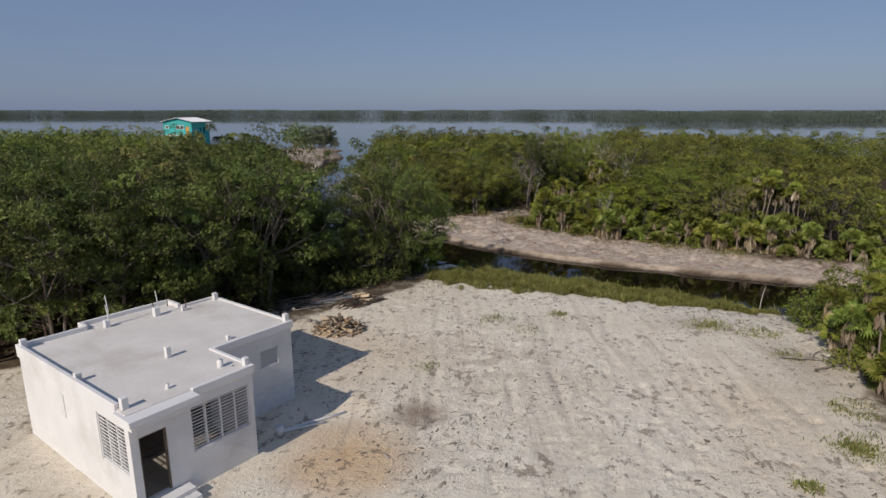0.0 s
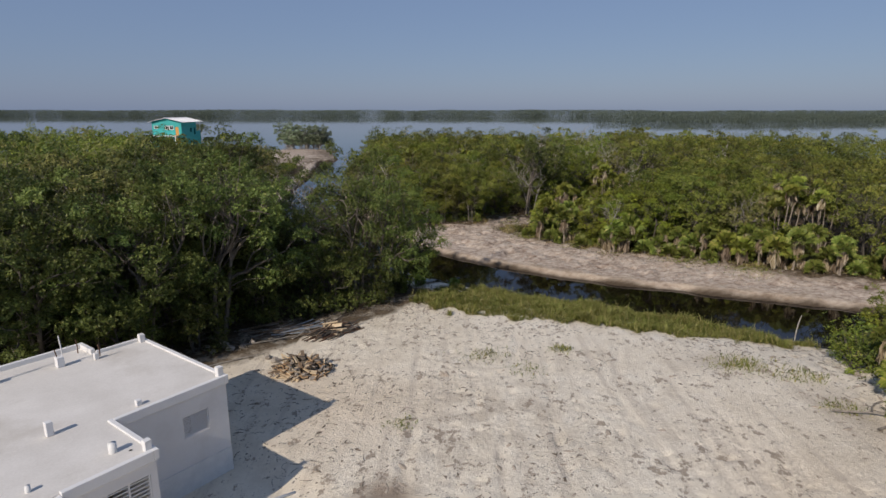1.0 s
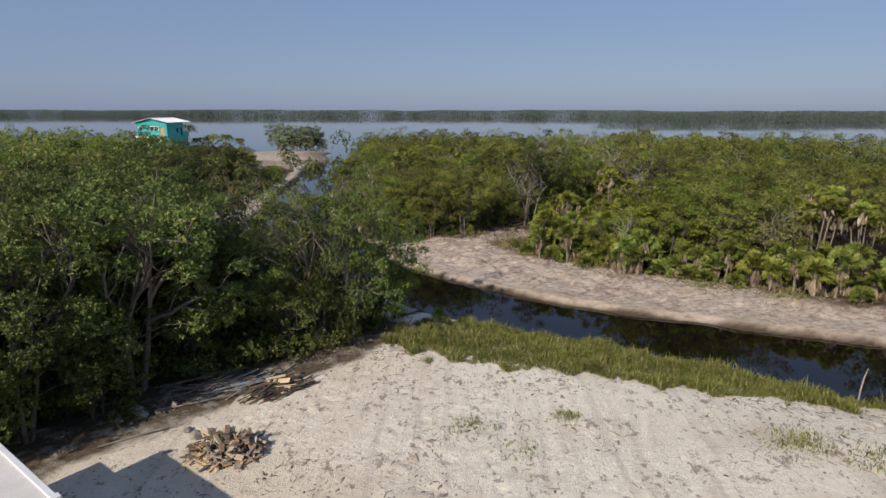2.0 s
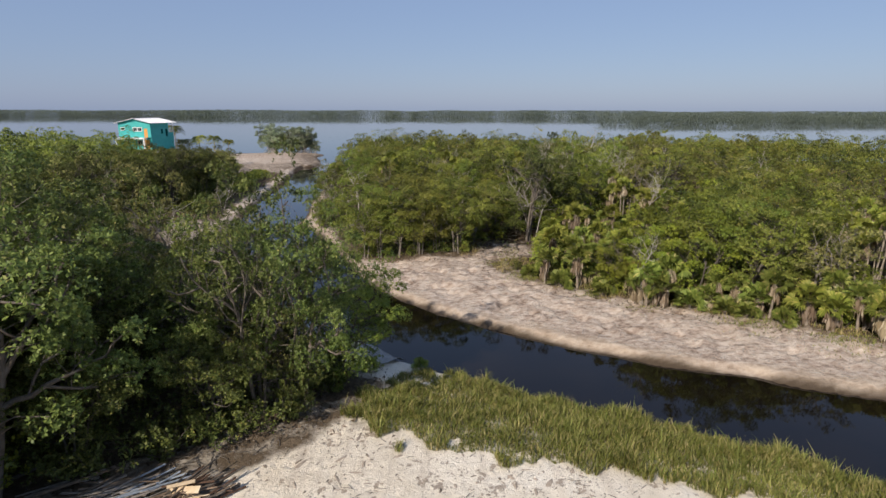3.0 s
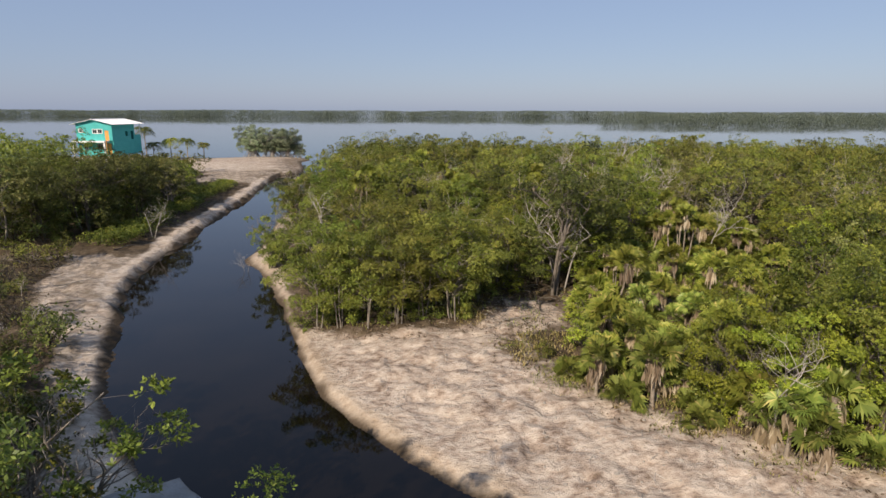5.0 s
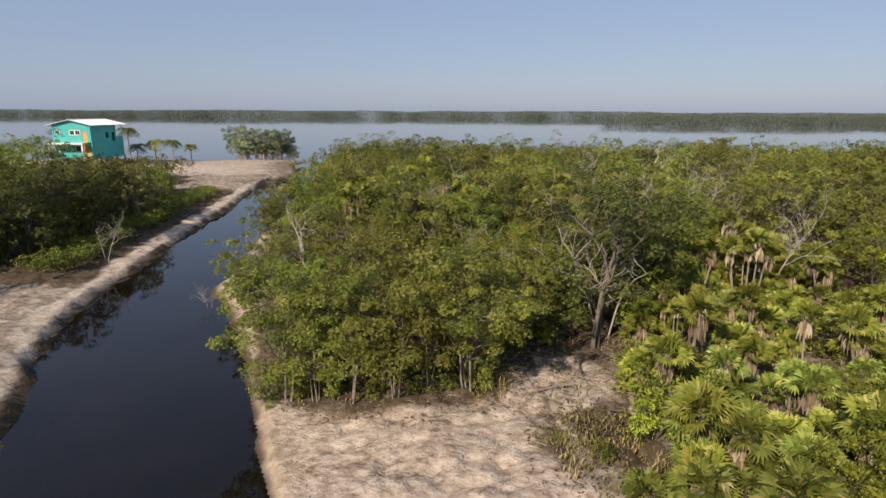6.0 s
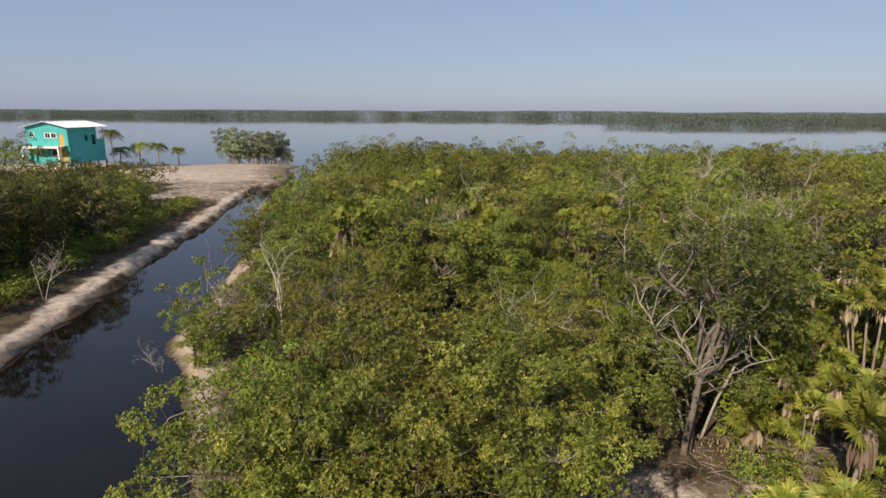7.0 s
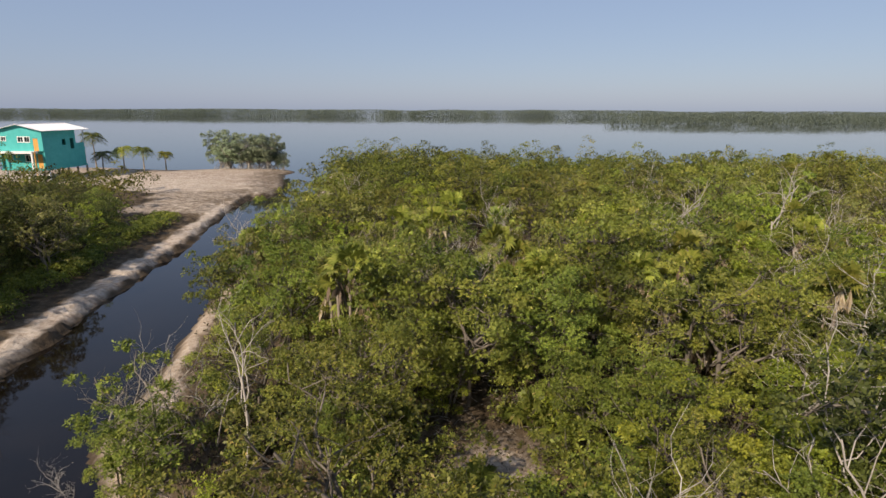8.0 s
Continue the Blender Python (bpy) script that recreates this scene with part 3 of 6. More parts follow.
def spread_lines(a, b, fine, far_lo, far_hi, grow=1.22):
    core = np.arange(a, b + fine / 2, fine)
    lo, hi, s = [], [], fine
    p = a
    while p > far_lo:
        s *= grow
        p -= s
        lo.append(p)
    p, s = b, fine
    while p < far_hi:
        s *= grow
        p += s
        hi.append(p)
    return np.array(lo[::-1] + core.tolist() + hi)


def build_ground():
    xs = spread_lines(-30, 34, 0.28, -3500, 3500)
    xs = np.concatenate([xs[xs < -8], np.arange(-8, 20, 0.14), xs[xs >= 20]])
    ya = np.concatenate([np.arange(10, 38, 0.14), np.arange(38, 44, 0.28), np.arange(44, 64, 0.17), np.arange(64, 74, 0.28)])
    yb = np.concatenate([np.arange(74, 152, 0.42), np.arange(152, 200, 0.9)])
    yc = 200 + np.cumsum(1.3 * 1.13 ** np.arange(48))
    y0 = 10 - np.cumsum(0.35 * 1.25 ** np.arange(30))
    ys = np.concatenate([y0[::-1], ya, yb, yc[yc < 4500]])
    X, Y = np.meshgrid(xs, ys, indexing="ij")
    x, y = X.ravel(), Y.ravel()
    z = height(x, y)
    nx, ny = len(xs), len(ys)
    i, j = np.meshgrid(np.arange(nx - 1), np.arange(ny - 1), indexing="ij")
    q = np.stack([i * ny + j, (i + 1) * ny + j, (i + 1) * ny + j + 1, i * ny + j + 1], -1).reshape(-1, 4)
    me = quads_mesh("ground", np.stack([x, y, z], -1), q, smooth=True)
    d = shore(x, y)
    fr = fray(x, y)

    def soft(poly, width):
        e = edge_distance(poly, x, y)
        e = np.where(inside(poly, x, y), e, -e) + fr
        return step(-width, width, e)
    litter = np.maximum.reduce([soft(SOUTH_WOOD, 1.0), soft(WEST_WOOD, 1.2), 1.0 * soft(SCRUB, 1.5), 0.9 * soft(ISLE_WOOD, 1.0), 0.85 * soft(EAST_WOOD, 2.0), 0.35 * soft(GRASS, 0.6)])
    clearing = np.exp(-((x - 8.4) ** 2 / 10 + (y - 67.4) ** 2 / 8)) + 0.45 * inside(STAND, x, y) + np.exp(-((x - 2.0 - 0.15 * (y - 78)) ** 2 / 4 + (y - 78.5) ** 2 / 14))
    litter = np.clip(litter - clearing * 0.72, 0, 1)
    far = (y > 400)
    westside = (x < -13) & (y > 70) & (edge_distance(BANK_SW, x, y, False) < edge_distance(BANK_NE, x, y, False)) & (y < 152)
    litter = np.where(westside, np.maximum(litter, 0.85 * step(1.6, 3.2, d + fr * 0.6) * step(80, 86, y) * (1 - step(126, 134, y)) + 0.06 + 0.42 * step(1.1, 2.0, d + 0.5 * fr)), litter)
    bend = (x < -8) & (y > 48) & (y <= 72) & (edge_distance(BANK_SW, x, y, False) < edge_distance(BANK_NE, x, y, False))
    litter = np.where(bend, np.maximum(litter, 0.46 * step(0.4, 1.4, d + 0.5 * fr)), litter)
    litter = np.where((y > 140) & (x < -24), np.maximum(litter, 0.5 - 0.35 * step(2, 12, d)), litter)
    # skirt of the south wood: brown litter plus tree shade put into the colour
    skirt = edge_distance(SOUTH_WOOD, x, y) + fr
    litter = np.where((x < 0) & (y < 44) & (y > 26), np.maximum(litter, 0.62 * (1 - step(1.7 + 0.9 * (x < -6.5), 3.4 + 1.0 * (x < -6.5), skirt))), litter)
    front = edge_distance(ISLE_WOOD, x, y) + fr * 0.7
    litter = np.where((x > -14) & (y < 110), np.maximum(litter, np.where(x > 7, 0.40, 0.72) * (1 - step(0.6, 2.6, front))), litter)
    litter = np.where(far, 1.0, litter)
    north = np.where(edge_distance(BANK_NE, x, y, False) < edge_distance(BANK_SW, x, y, False), 1.0, 0.85)
    bank = np.clip(step(42, 48, y + 0.45 * (x - 8)) * north, 0, 1) * (y < 400)
    band = np.exp(-((edge_distance(ISLE_WOOD, x, y) - 1.0) / 1.5) ** 2) * (x > 7) * (y < 62)
    litter = np.clip(litter + 0.12 * band + 0.38 * np.exp(-((x - 30) ** 2 / 80 + (y - 45.5) ** 2 / 9)), 0, 1)
    # west of the canal the band is widened to paint the bank face's shade
    wet_shade = (1 - step(0.05, 0.5, d - 0.12 * (north < 1) * (y > 46) * (y < 150) * (x < -8) + 0.15 * vnoise(x, y, 0.8, 16))) * (d > -6)
    warm = np.exp(-((x + 3.3 + 0.6 * vnoise(x, y, 1.5, 63)) ** 2 / 6 + (y - 17.3 + 0.6 * vnoise(x, y, 1.5, 64)) ** 2 / 5) ** 2) * 0.95 + 0.30 * np.exp(-((x + 4) ** 2 / 20 + (y - 26) ** 2 / 16)) + 0.25 * np.exp(-((x - 12) ** 2 / 10 + (y - 20) ** 2 / 40))
    damp = 0.9 * np.exp(-((x + 0.9) ** 2 / 1.2 + (y - 20.4) ** 2 / 0.9) ** 2) + 0.35 * np.exp(-((x - 2.5) ** 2 / 9 + (y - 25.5) ** 2 / 9)) * (vnoise(x, y, 0.7, 60) > 0.2) + 0.5 * np.exp(-((x - 13.8) ** 2 / 3 + (y - 30.2) ** 2 / 1.2)) + 0.5 * np.exp(-((x - 16.8) ** 2 / 1.5 + (y - 25.5) ** 2 / 8))
    damp = np.where((y > 140) & (x < -22), 1.0 * np.clip(1.1 - d / 13, 0, 1) * (vnoise(x, y, 2.5, 65) + 0.5 * vnoise(x * 0.4, y, 1.5, 66) > -0.1), damp)
    lip = 0.75 * (1 - step(0.5, 1.5, d + 0.5 * vnoise(x, y, 1.2, 67))) * (north == 1.0)
    for name, val in (("litter", litter), ("lip", lip), ("damp", damp), ("bank", bank), ("wet_shade", wet_shade), ("warm", warm)):
        a = me.attributes.new(name, "FLOAT", "POINT")
        a.data.foreach_set("value", val.astype(np.float32))
    me.materials.append(M_GROUND)
    ob = new("ground", me)
    return tagged(ob, "pale rutted sand lot, canal banks and woodland soil", "ground", kind="structure")


build_ground()
wq = Quads()
wx = np.array([-4000, -400, -60, 20, 120, 600, 4000.0])
wy = np.array([-600, 0, 30, 60, 120, 300, 1000, 4800.0])
WX, WY = np.meshgrid(wx, wy, indexing="ij")
ii, jj = np.meshgrid(np.arange(6), np.arange(7), indexing="ij")
wq.add(np.stack([WX.ravel(), WY.ravel(), np.full(WX.size, WATER_Z)], -1), np.stack([ii * 8 + jj, (ii + 1) * 8 + jj, (ii + 1) * 8 + jj + 1, ii * 8 + jj + 1], -1))
water = new("water", wq.mesh("water"))
water.data.materials.append(M_WATER)
tagged(water, "still dark canal water opening into a calm lagoon", "water", kind="structure")


# ---------------------------------------------------------------- the white house
def wall_panel(axis, at, thick, run, z0, z1, holes):
    """One closed mesh: a wall along x or y with its openings cut through."""
    us = sorted({run[0], run[1], *[h[0] for h in holes], *[h[1] for h in holes]})
    zs = sorted({z0, z1, *[h[2] for h in holes], *[h[3] for h in holes]})
    bm = bmesh.new()
    pts = {}

    def vert(u, w, z):
        key = (round(u, 4), round(w, 4), round(z, 4))
        if key not in pts:
            pts[key] = bm.verts.new((u, w, z) if axis == "x" else (w, u, z))
        return pts[key]

    def solid(i, j):
        if not (0 <= i < len(us) - 1 and 0 <= j < len(zs) - 1):
            return False
        u, z = (us[i] + us[i + 1]) / 2, (zs[j] + zs[j + 1]) / 2
        return not any(h[0] < u < h[1] and h[2] < z < h[3] for h in holes)
    w0, w1 = min(at, at + thick), max(at, at + thick)
    for i in range(len(us) - 1):
        for j in range(len(zs) - 1):
            if not solid(i, j):
                continue
            a, b_, c, d = us[i], us[i + 1], zs[j], zs[j + 1]
            for w in (w0, w1):
                bm.faces.new([vert(a, w, c), vert(b_, w, c), vert(b_, w, d), vert(a, w, d)])
            for di, dj, e0, e1 in ((-1, 0, (a, c), (a, d)), (1, 0, (b_, c), (b_, d)), (0, -1, (a, c), (b_, c)), (0, 1, (a, d), (b_, d))):
                if not solid(i + di, j + dj):
                    bm.faces.new([vert(e0[0], w0, e0[1]), vert(e1[0], w0, e1[1]), vert(e1[0], w1, e1[1]), vert(e0[0], w1, e0[1])])
    bmesh.ops.recalc_face_normals(bm, faces=bm.faces[:])
    return bm


def prism(outline, z0, z1):
    """A slab with the given outline."""
    bm = bmesh.new()
    f = bm.faces.new([bm.verts.new((x, y, z0)) for x, y in outline])
    r = bmesh.ops.extrude_face_region(bm, geom=[f])
    bmesh.ops.translate(bm, verts=[v for v in r["geom"] if isinstance(v, bmesh.types.BMVert)], vec=(0, 0, z1 - z0))
    bmesh.ops.recalc_face_normals(bm, faces=bm.faces[:])
    return bm


def louvre(parent, place, width, high, cols, rows, thick=0.16):
    """A concrete louvre set into a wall's opening; local x along the wall, y into it."""
    t = 0.045
    w = boxes_part("louvre_window", [(0, 0.02, 0, t, thick, high), (width - t, 0.02, 0, width, thick, high), (t, 0.02, 0, width - t, thick, t), (t, 0.02, high - t, width - t, thick, high)]
               + [(width * k / cols - 0.025, 0.04, t, width * k / cols + 0.025, thick, high - t) for k in range(1, cols)], M_WALL, parent, m=place)
    cw = width / cols - 0.05
    bm = bmesh.new()
    box(bm, 0, -0.015, -0.013, cw, 0.015, 0.013, 0.003)
    bmesh.ops.rotate(bm, verts=bm.verts, matrix=Matrix.Rotation(radians(-4), 3, "X"))
    me = to_mesh(bm, "slat")
    me.materials.append(M_WALL)
    for c in range(cols):
        for r in range(rows):
            part("slat", me, M_WALL, w, m=pose(width * c / cols + 0.025, 0.065, t + (high - 2 * t) * (r + 0.5) / rows))
    return w


def white_house():
    H = 3.10
    house = thing("unfinished_house", "single storey white concrete house with flat roof and louvre openings, unfinished", "house",
                  pose(HOUSE_AT[0], HOUSE_AT[1], 0.0, 0, 0, HOUSE_TURN))
    T = 0.16
    # outline: front block x 0..4.1, y 0..2.3; main block x 0..7.4, y 2.3..7.5; bay x 2.3..5.9, y 7.5..8.5
    def wall(name, axis, at, run, holes=(), sign=1):
        return part(name, wall_panel(axis, at, T * sign, run, -0.3, H, holes), M_WALL, house)
    wall("wall", "x", 0.0, (0.0, 4.1), [(0.24, 1.06, 0.33, 2.40), (1.84, 3.92, 1.14, 2.66)])
    wall("wall", "y", 0.0, (T, 7.9), [(0.26, 2.0, 1.12, 2.74)])
    wall("wall", "y", 4.1, (T, 2.3), [], -1)
    wall("wall", "x", 2.3, (4.1 - T, 7.6), [(6.05, 6.92, 1.72, 2.46)])
    wall("wall", "y", 7.6, (2.3 + T, 7.5), [(4.2, 5.6, 1.1, 2.3)], -1)
    wall("wall", "x", 7.5, (5.9, 7.6), [], -1)
    wall("wall", "x", 8.5, (2.3, 5.9), [(3.4, 4.8, 1.1, 2.3)], -1)
    wall("wall", "y", 2.3, (7.9, 8.5 - T), [])
    wall("wall", "y", 5.9, (7.5, 8.5 - T), [], -1)
    wall("wall", "x", 7.9, (T, 2.3 + T), [(0.9, 1.6, 1.4, 2.2)], -1)
    # dark colour on this inner wall stands for the shade behind the louvres
    part("partition", wall_panel("x", 4.4, T, (T, 7.6 - T), -0.3, H, [(2.0, 2.9, -0.3, 2.1)]), M_FLOORC, house, "inner partition coloured dark for the shade indoors")
    # floor and roof
    boxes_part("floor_slab", [(T, T, -0.2, 4.1 - T, 2.3, 0.30), (T, 2.3 + T, -0.2, 7.6 - T, 7.5 - T, 0.30)], M_FLOORC, house)
    part("roof_slab", prism([(-0.02, -0.02), (4.12, -0.02), (4.12, 2.28), (7.62, 2.28), (7.62, 7.52), (5.92, 7.52), (5.92, 8.52), (2.32, 8.52), (2.32, 7.92), (-0.02, 7.92)], H, H + 0.14), M_ROOF, house,
         "bare screed flat roof, sun bleached and stained")
    z = H + 0.14
    kerb = [(-0.05, 0.55, z - 0.30, 0.09, 7.95, z + 0.17), (0.09, 7.81, z - 0.3, 2.30, 7.95, z + 0.17), (2.24, 7.95, z - 0.3, 2.38, 8.55, z + 0.17), (2.38, 8.41, z - 0.3, 5.95, 8.55, z + 0.17),
            (5.81, 7.55, z - 0.3, 5.95, 8.41, z + 0.17), (5.95, 7.41, z - 0.3, 7.65, 7.55, z + 0.10)]
    for s in kerb:
        boxes_part("parapet", [s], M_WALL, house, bevel=0.012)
    rim = [(7.52, 2.22, z - 0.24, 7.67, 7.41, z + 0.05), (4.16, 2.22, z - 0.24, 7.52, 2.36, z + 0.05), (4.02, -0.10, z - 0.24, 4.16, 2.36, z + 0.05), (1.95, -0.10, z - 0.24, 4.02, 0.04, z + 0.05)]
    for s in rim:
        boxes_part("roof_edge", [s], M_WALL, house, bevel=0.015)
    boxes_part("door_canopy", [(-0.16, -0.48, z - 0.22, 1.95, 0.5, z - 0.02), (-0.10, -0.42, z - 0.36, 1.9, -0.04, z - 0.22)], M_WALL, house, "stepped concrete canopy over the doorway", bevel=0.015)
    boxes_part("pilaster", [(-0.03, -0.06, -0.25, 0.22, -0.003, z - 0.37)], M_WALL, house, bevel=0.01)
    # stubs of columns and the starter bars that stand out of them
    stubs = [(0.13, 7.72, 0.20, 0.36), (0.14, 3.35, 0.19, 0.30), (0.16, 0.42, 0.19, 0.36), (7.48, 2.42, 0.19, 0.34), (7.45, 7.30, 0.19, 0.30), (3.98, 0.12, 0.18, 0.30), (2.90, 7.55, 0.20, 0.30), (4.75, 7.30, 0.22, 0.36),
             (2.80, 2.85, 0.17, 0.40), (5.0, 2.62, 0.15, 0.17), (5.75, 7.0, 0.14, 0.22)]
    for x, y, w, h in stubs:
        boxes_part("column_stub", [(x - w / 2, y - w / 2, z, x + w / 2, y + w / 2, z + h)], M_WALL, house, bevel=0.012)
    for x, y, h in ((3.05, 7.68, 1.15), (2.98, 7.60, 0.8), (4.86, 7.36, 0.95), (4.70, 7.38, 0.5), (0.9, 7.86, 0.6), (5.5, 7.8, 0.5), (5.85, 6.95, 0.42)):
        q = Quads()
        q.add(*tube([(x, y, z + 0.1), (x + 0.01, y, z + 0.1 + h * 0.5), (x - 0.02, y + 0.02, z + 0.1 + h)], [0.02, 0.02, 0.018], 6))
        part("starter_bar", q, M_PVC if h > 0.7 else M_STEEL, house)
    for x, y, h, r in ((3.42, 0.72, 0.26, 0.10), (1.55, 0.62, 0.16, 0.06), (3.72, 0.45, 0.10, 0.05)):
        q = Quads()
        q.add(*tube([(x, y, z), (x, y, z + h), (x, y, z + h + 0.001), (x, y, z + h - 0.1)], [r, r, r * 0.8, r * 0.8], 14))
        p = part("vent_pipe", q, M_PVC, house)
        # near-black disc stands for the shade down the pipe
        part("bore_shade", boxes_round(x, y, z + h - 0.09, r * 0.8), M_PIPESHADE, p)
    # plinth shade line and window sills
    boxes_part("plinth", [(4.12, 2.27, -0.3, 7.60, 2.297, 0.75)], M_PVC, house, "greyer plinth band of thin render", bevel=0.0)
    for i, (dx, top) in enumerate(((0.0, 0.30), (0.30, 0.16), (0.60, 0.05))):
        boxes_part("step", [(-0.02 + 0.1 * i, -0.45 - dx, -0.25, 1.55, -0.065 - dx if i == 0 else -0.45 - dx + 0.298, top)], M_WALL, house, bevel=0.012)
    boxes_part("door_frame", [(0.24, 0.03, 0.31, 0.29, 0.13, 2.40), (1.01, 0.03, 0.31, 1.06, 0.13, 2.40), (0.29, 0.03, 2.35, 1.01, 0.13, 2.40)], M_TIMBER, house, "raw timber door frame, no door hung")
    louvre(house, pose(1.84, 0.0, 1.14), 2.08, 1.52, 4, 13)
    louvre(house, pose(0.0, 2.0, 1.12, 0, 0, -90), 1.74, 1.62, 3, 13)
    louvre(house, pose(6.05, 2.3, 1.72), 0.87, 0.74, 1, 14)
    # conduit box sunk in the sunny wall
    boxes_part("wall_patch", [(-0.025, 4.35, 1.7, -0.004, 4.7, 2.55)], M_PVC, house, "paler rendered patch")
    return house


def boxes_round(x, y, z, r):
    bm = bmesh.new()
    bmesh.ops.create_circle(bm, cap_ends=True, segments=14, radius=r, matrix=Matrix.Translation((x, y, z)))
    return bm


white_house()


# ---------------------------------------------------------------- the teal house by the lagoon
def teal_house():
    g = ground_z(-73, 168)
    h = thing("stilt_house", "two storey teal timber house on stilts with white metal roof", "house", pose(-77.3, 164.3, g, 0, 0, -2))
    W, D, P = 8.0, 8.8, 2.7
    f1, f2, e, rise = 2.1, 5.2, 8.75, 0.95
    t = 0.15
    def wall(name, axis, at, run, z0, z1, holes=(), sign=1):
        return part(name, wall_panel(axis, at, t * sign, run, z0, z1, holes), M_TEAL, h)
    wall("wall", "x", 0, (0, W), f2, e, [(0.7, 1.5, 7.0, 7.6), (3.7, 4.6, 6.8, 7.6), (4.85, 5.75, 6.8, 7.6), (6.3, 7.2, f2, 7.4)])
    wall("wall", "x", 0.6, (0, W), f1, f2, [(1.0, 1.8, 3.4, 4.4), (4.2, 5.2, 3.4, 4.4), (6.3, 7.2, f1, 4.6)])
    wall("wall", "y", W, (t, D), f1, e, [(5.0, 6.0, 6.0, 7.1), (7.2, 8.3, f2 + 0.02, 7.1)], -1)
    wall("wall", "y", 0, (t, D), f1, e, [(3.0, 4.2, 6.0, 7.1)])
    wall("wall", "x", D, (t, W - t), f1, e, [(3.0, 5.4, f2, 7.2)], -1)
    for y in (0.0, D - t):
        bm = bmesh.new()
        vs = [bm.verts.new(p) for p in ((0, y, e), (W, y, e), (W / 2, y, e + rise), (0, y + t, e), (W, y + t, e), (W / 2, y + t, e + rise))]
        for f in ((0, 1, 2), (5, 4, 3), (0, 2, 5, 3), (2, 1, 4, 5)):
            bm.faces.new([vs[i] for i in f])
        part("gable", bm, M_TEAL, h)
    # roof: two sloping sheets with ribs, reaching over the porch
    roof = None
    for s in (-1, 1):
        bm = bmesh.new()
        L = D + P + 1.2
        n = 24
        half = W / 2 + 0.75
        drop = rise * half / (W / 2)
        for k in range(n):
            y0, y1 = -0.7 + L * k / n, -0.7 + L * (k + 1) / n
            for (a0, a1, dz) in ((y0, y1 - 0.06, 0.0), (y1 - 0.06, y1, 0.04)):
                vs = [bm.verts.new(p) for p in ((W / 2, a0, e + rise + 0.12 + dz), (W / 2 + s * half, a0, e + rise + 0.12 - drop + dz), (W / 2 + s * half, a1, e + rise + 0.12 - drop + dz), (W / 2, a1, e + rise + 0.12 + dz))]
                bm.faces.new(vs if s > 0 else vs[::-1])
        r = bmesh.ops.extrude_face_region(bm, geom=bm.faces[:])
        bmesh.ops.translate(bm, verts=[v for v in r["geom"] if isinstance(v, bmesh.types.BMVert)], vec=(0, 0, -0.07))
        roof = part("roof_sheet", bm, M_METALROOF, h, "ribbed white metal roof sheet")
    boxes_part("ridge_cap", [(W / 2 - 0.18, -0.72, e + rise + 0.13, W / 2 + 0.18, D + P + 0.52, e + rise + 0.20)], M_METALROOF, h)
    boxes_part("floor_deck", [(-0.05, -0.05, f1 - 0.25, W + 0.05, D + P, f1)], M_TEAL, h)
    boxes_part("balcony_deck", [(-0.3, -1.6, f2 - 0.35, W - 1.0, -0.02, f2)], M_TEALTRIM, h, "white balcony slab")
    boxes_part("porch_deck", [(W - 6, D + 0.02, f2 - 0.2, W, D + P, f2)], M_TEAL, h)
    for x in (0.1, W / 2, W - 0.25):
        for y in (0.75, D / 2, D - 0.3, D + P - 0.2):
            boxes_part("stilt", [(x, y, -0.6, x + 0.25, y + 0.25, f1 - 0.25)], M_TEALTRIM if y < 1 else M_TIMBER, h, bevel=0.01)
    for x in (-0.2, W - 1.3):
        boxes_part("balcony_post", [(x, -1.55, -0.6, x + 0.28, -1.27, f2 - 0.35)], M_TEALTRIM, h)
    boxes_part("porch_post", [(W - 0.2, D + P - 0.25, f1, W - 0.04, D + P - 0.09, e - 0.05)], M_TEALTRIM, h)
    boxes_part("porch_post", [(W - 5.5, D + P - 0.25, f1, W - 5.34, D + P - 0.09, e + 0.4)], M_TEALTRIM, h)
    boxes_part("porch_wall", [(W - 0.12, D + 0.02, f1, W - 0.02, D + P - 0.26, f2 - 0.2), (W - 0.12, D + 0.02, f2, W - 0.02, D + P - 0.26, f2 + 1.0)], M_TEAL, h)
    boxes_part("stair_stringer", [(W - 0.9, -1.3, -0.5, W - 0.75, -1.0, f2)], M_ORANGE, h)
    for k in range(9):
        boxes_part("stair_tread", [(W - 0.8, -1.35 + 0.0 * k, f1 * k / 9, W + 0.2, -1.0, f1 * k / 9 + 0.05)], M_TEALTRIM, h)
    boxes_part("door", [(6.32, 0.03, f2, 7.18, 0.09, 7.38)], M_ORANGE, h, "orange varnished door")
    boxes_part("door", [(6.32, 0.63, f1, 7.18, 0.69, 4.58)], M_ORANGE, h, "orange varnished door")
    def win(x0, y, z0, x1, z1):
        w = boxes_part("window", [(x0 - 0.12, y - 0.05, z0 - 0.12, x0, y + 0.1, z1 + 0.12), (x1, y - 0.05, z0 - 0.12, x1 + 0.12, y + 0.1, z1 + 0.12), (x0, y - 0.05, z1, x1, y + 0.1, z1 + 0.12), (x0, y - 0.05, z0 - 0.12, x1, y + 0.1, z0),
                                    ((x0 + x1) / 2 - 0.02, y + 0.02, z0, (x0 + x1) / 2 + 0.02, y + 0.1, z1)], M_TEALTRIM, h, "white trimmed window")
        boxes_part("pane", [(x0, y + 0.06, z0, x1, y + 0.075, z1)], M_GLASS, w, bevel=0.0)
    win(0.7, 0, 7.0, 1.5, 7.6)
    win(3.7, 0, 6.8, 4.6, 7.6)
    win(4.85, 0, 6.8, 5.75, 7.6)
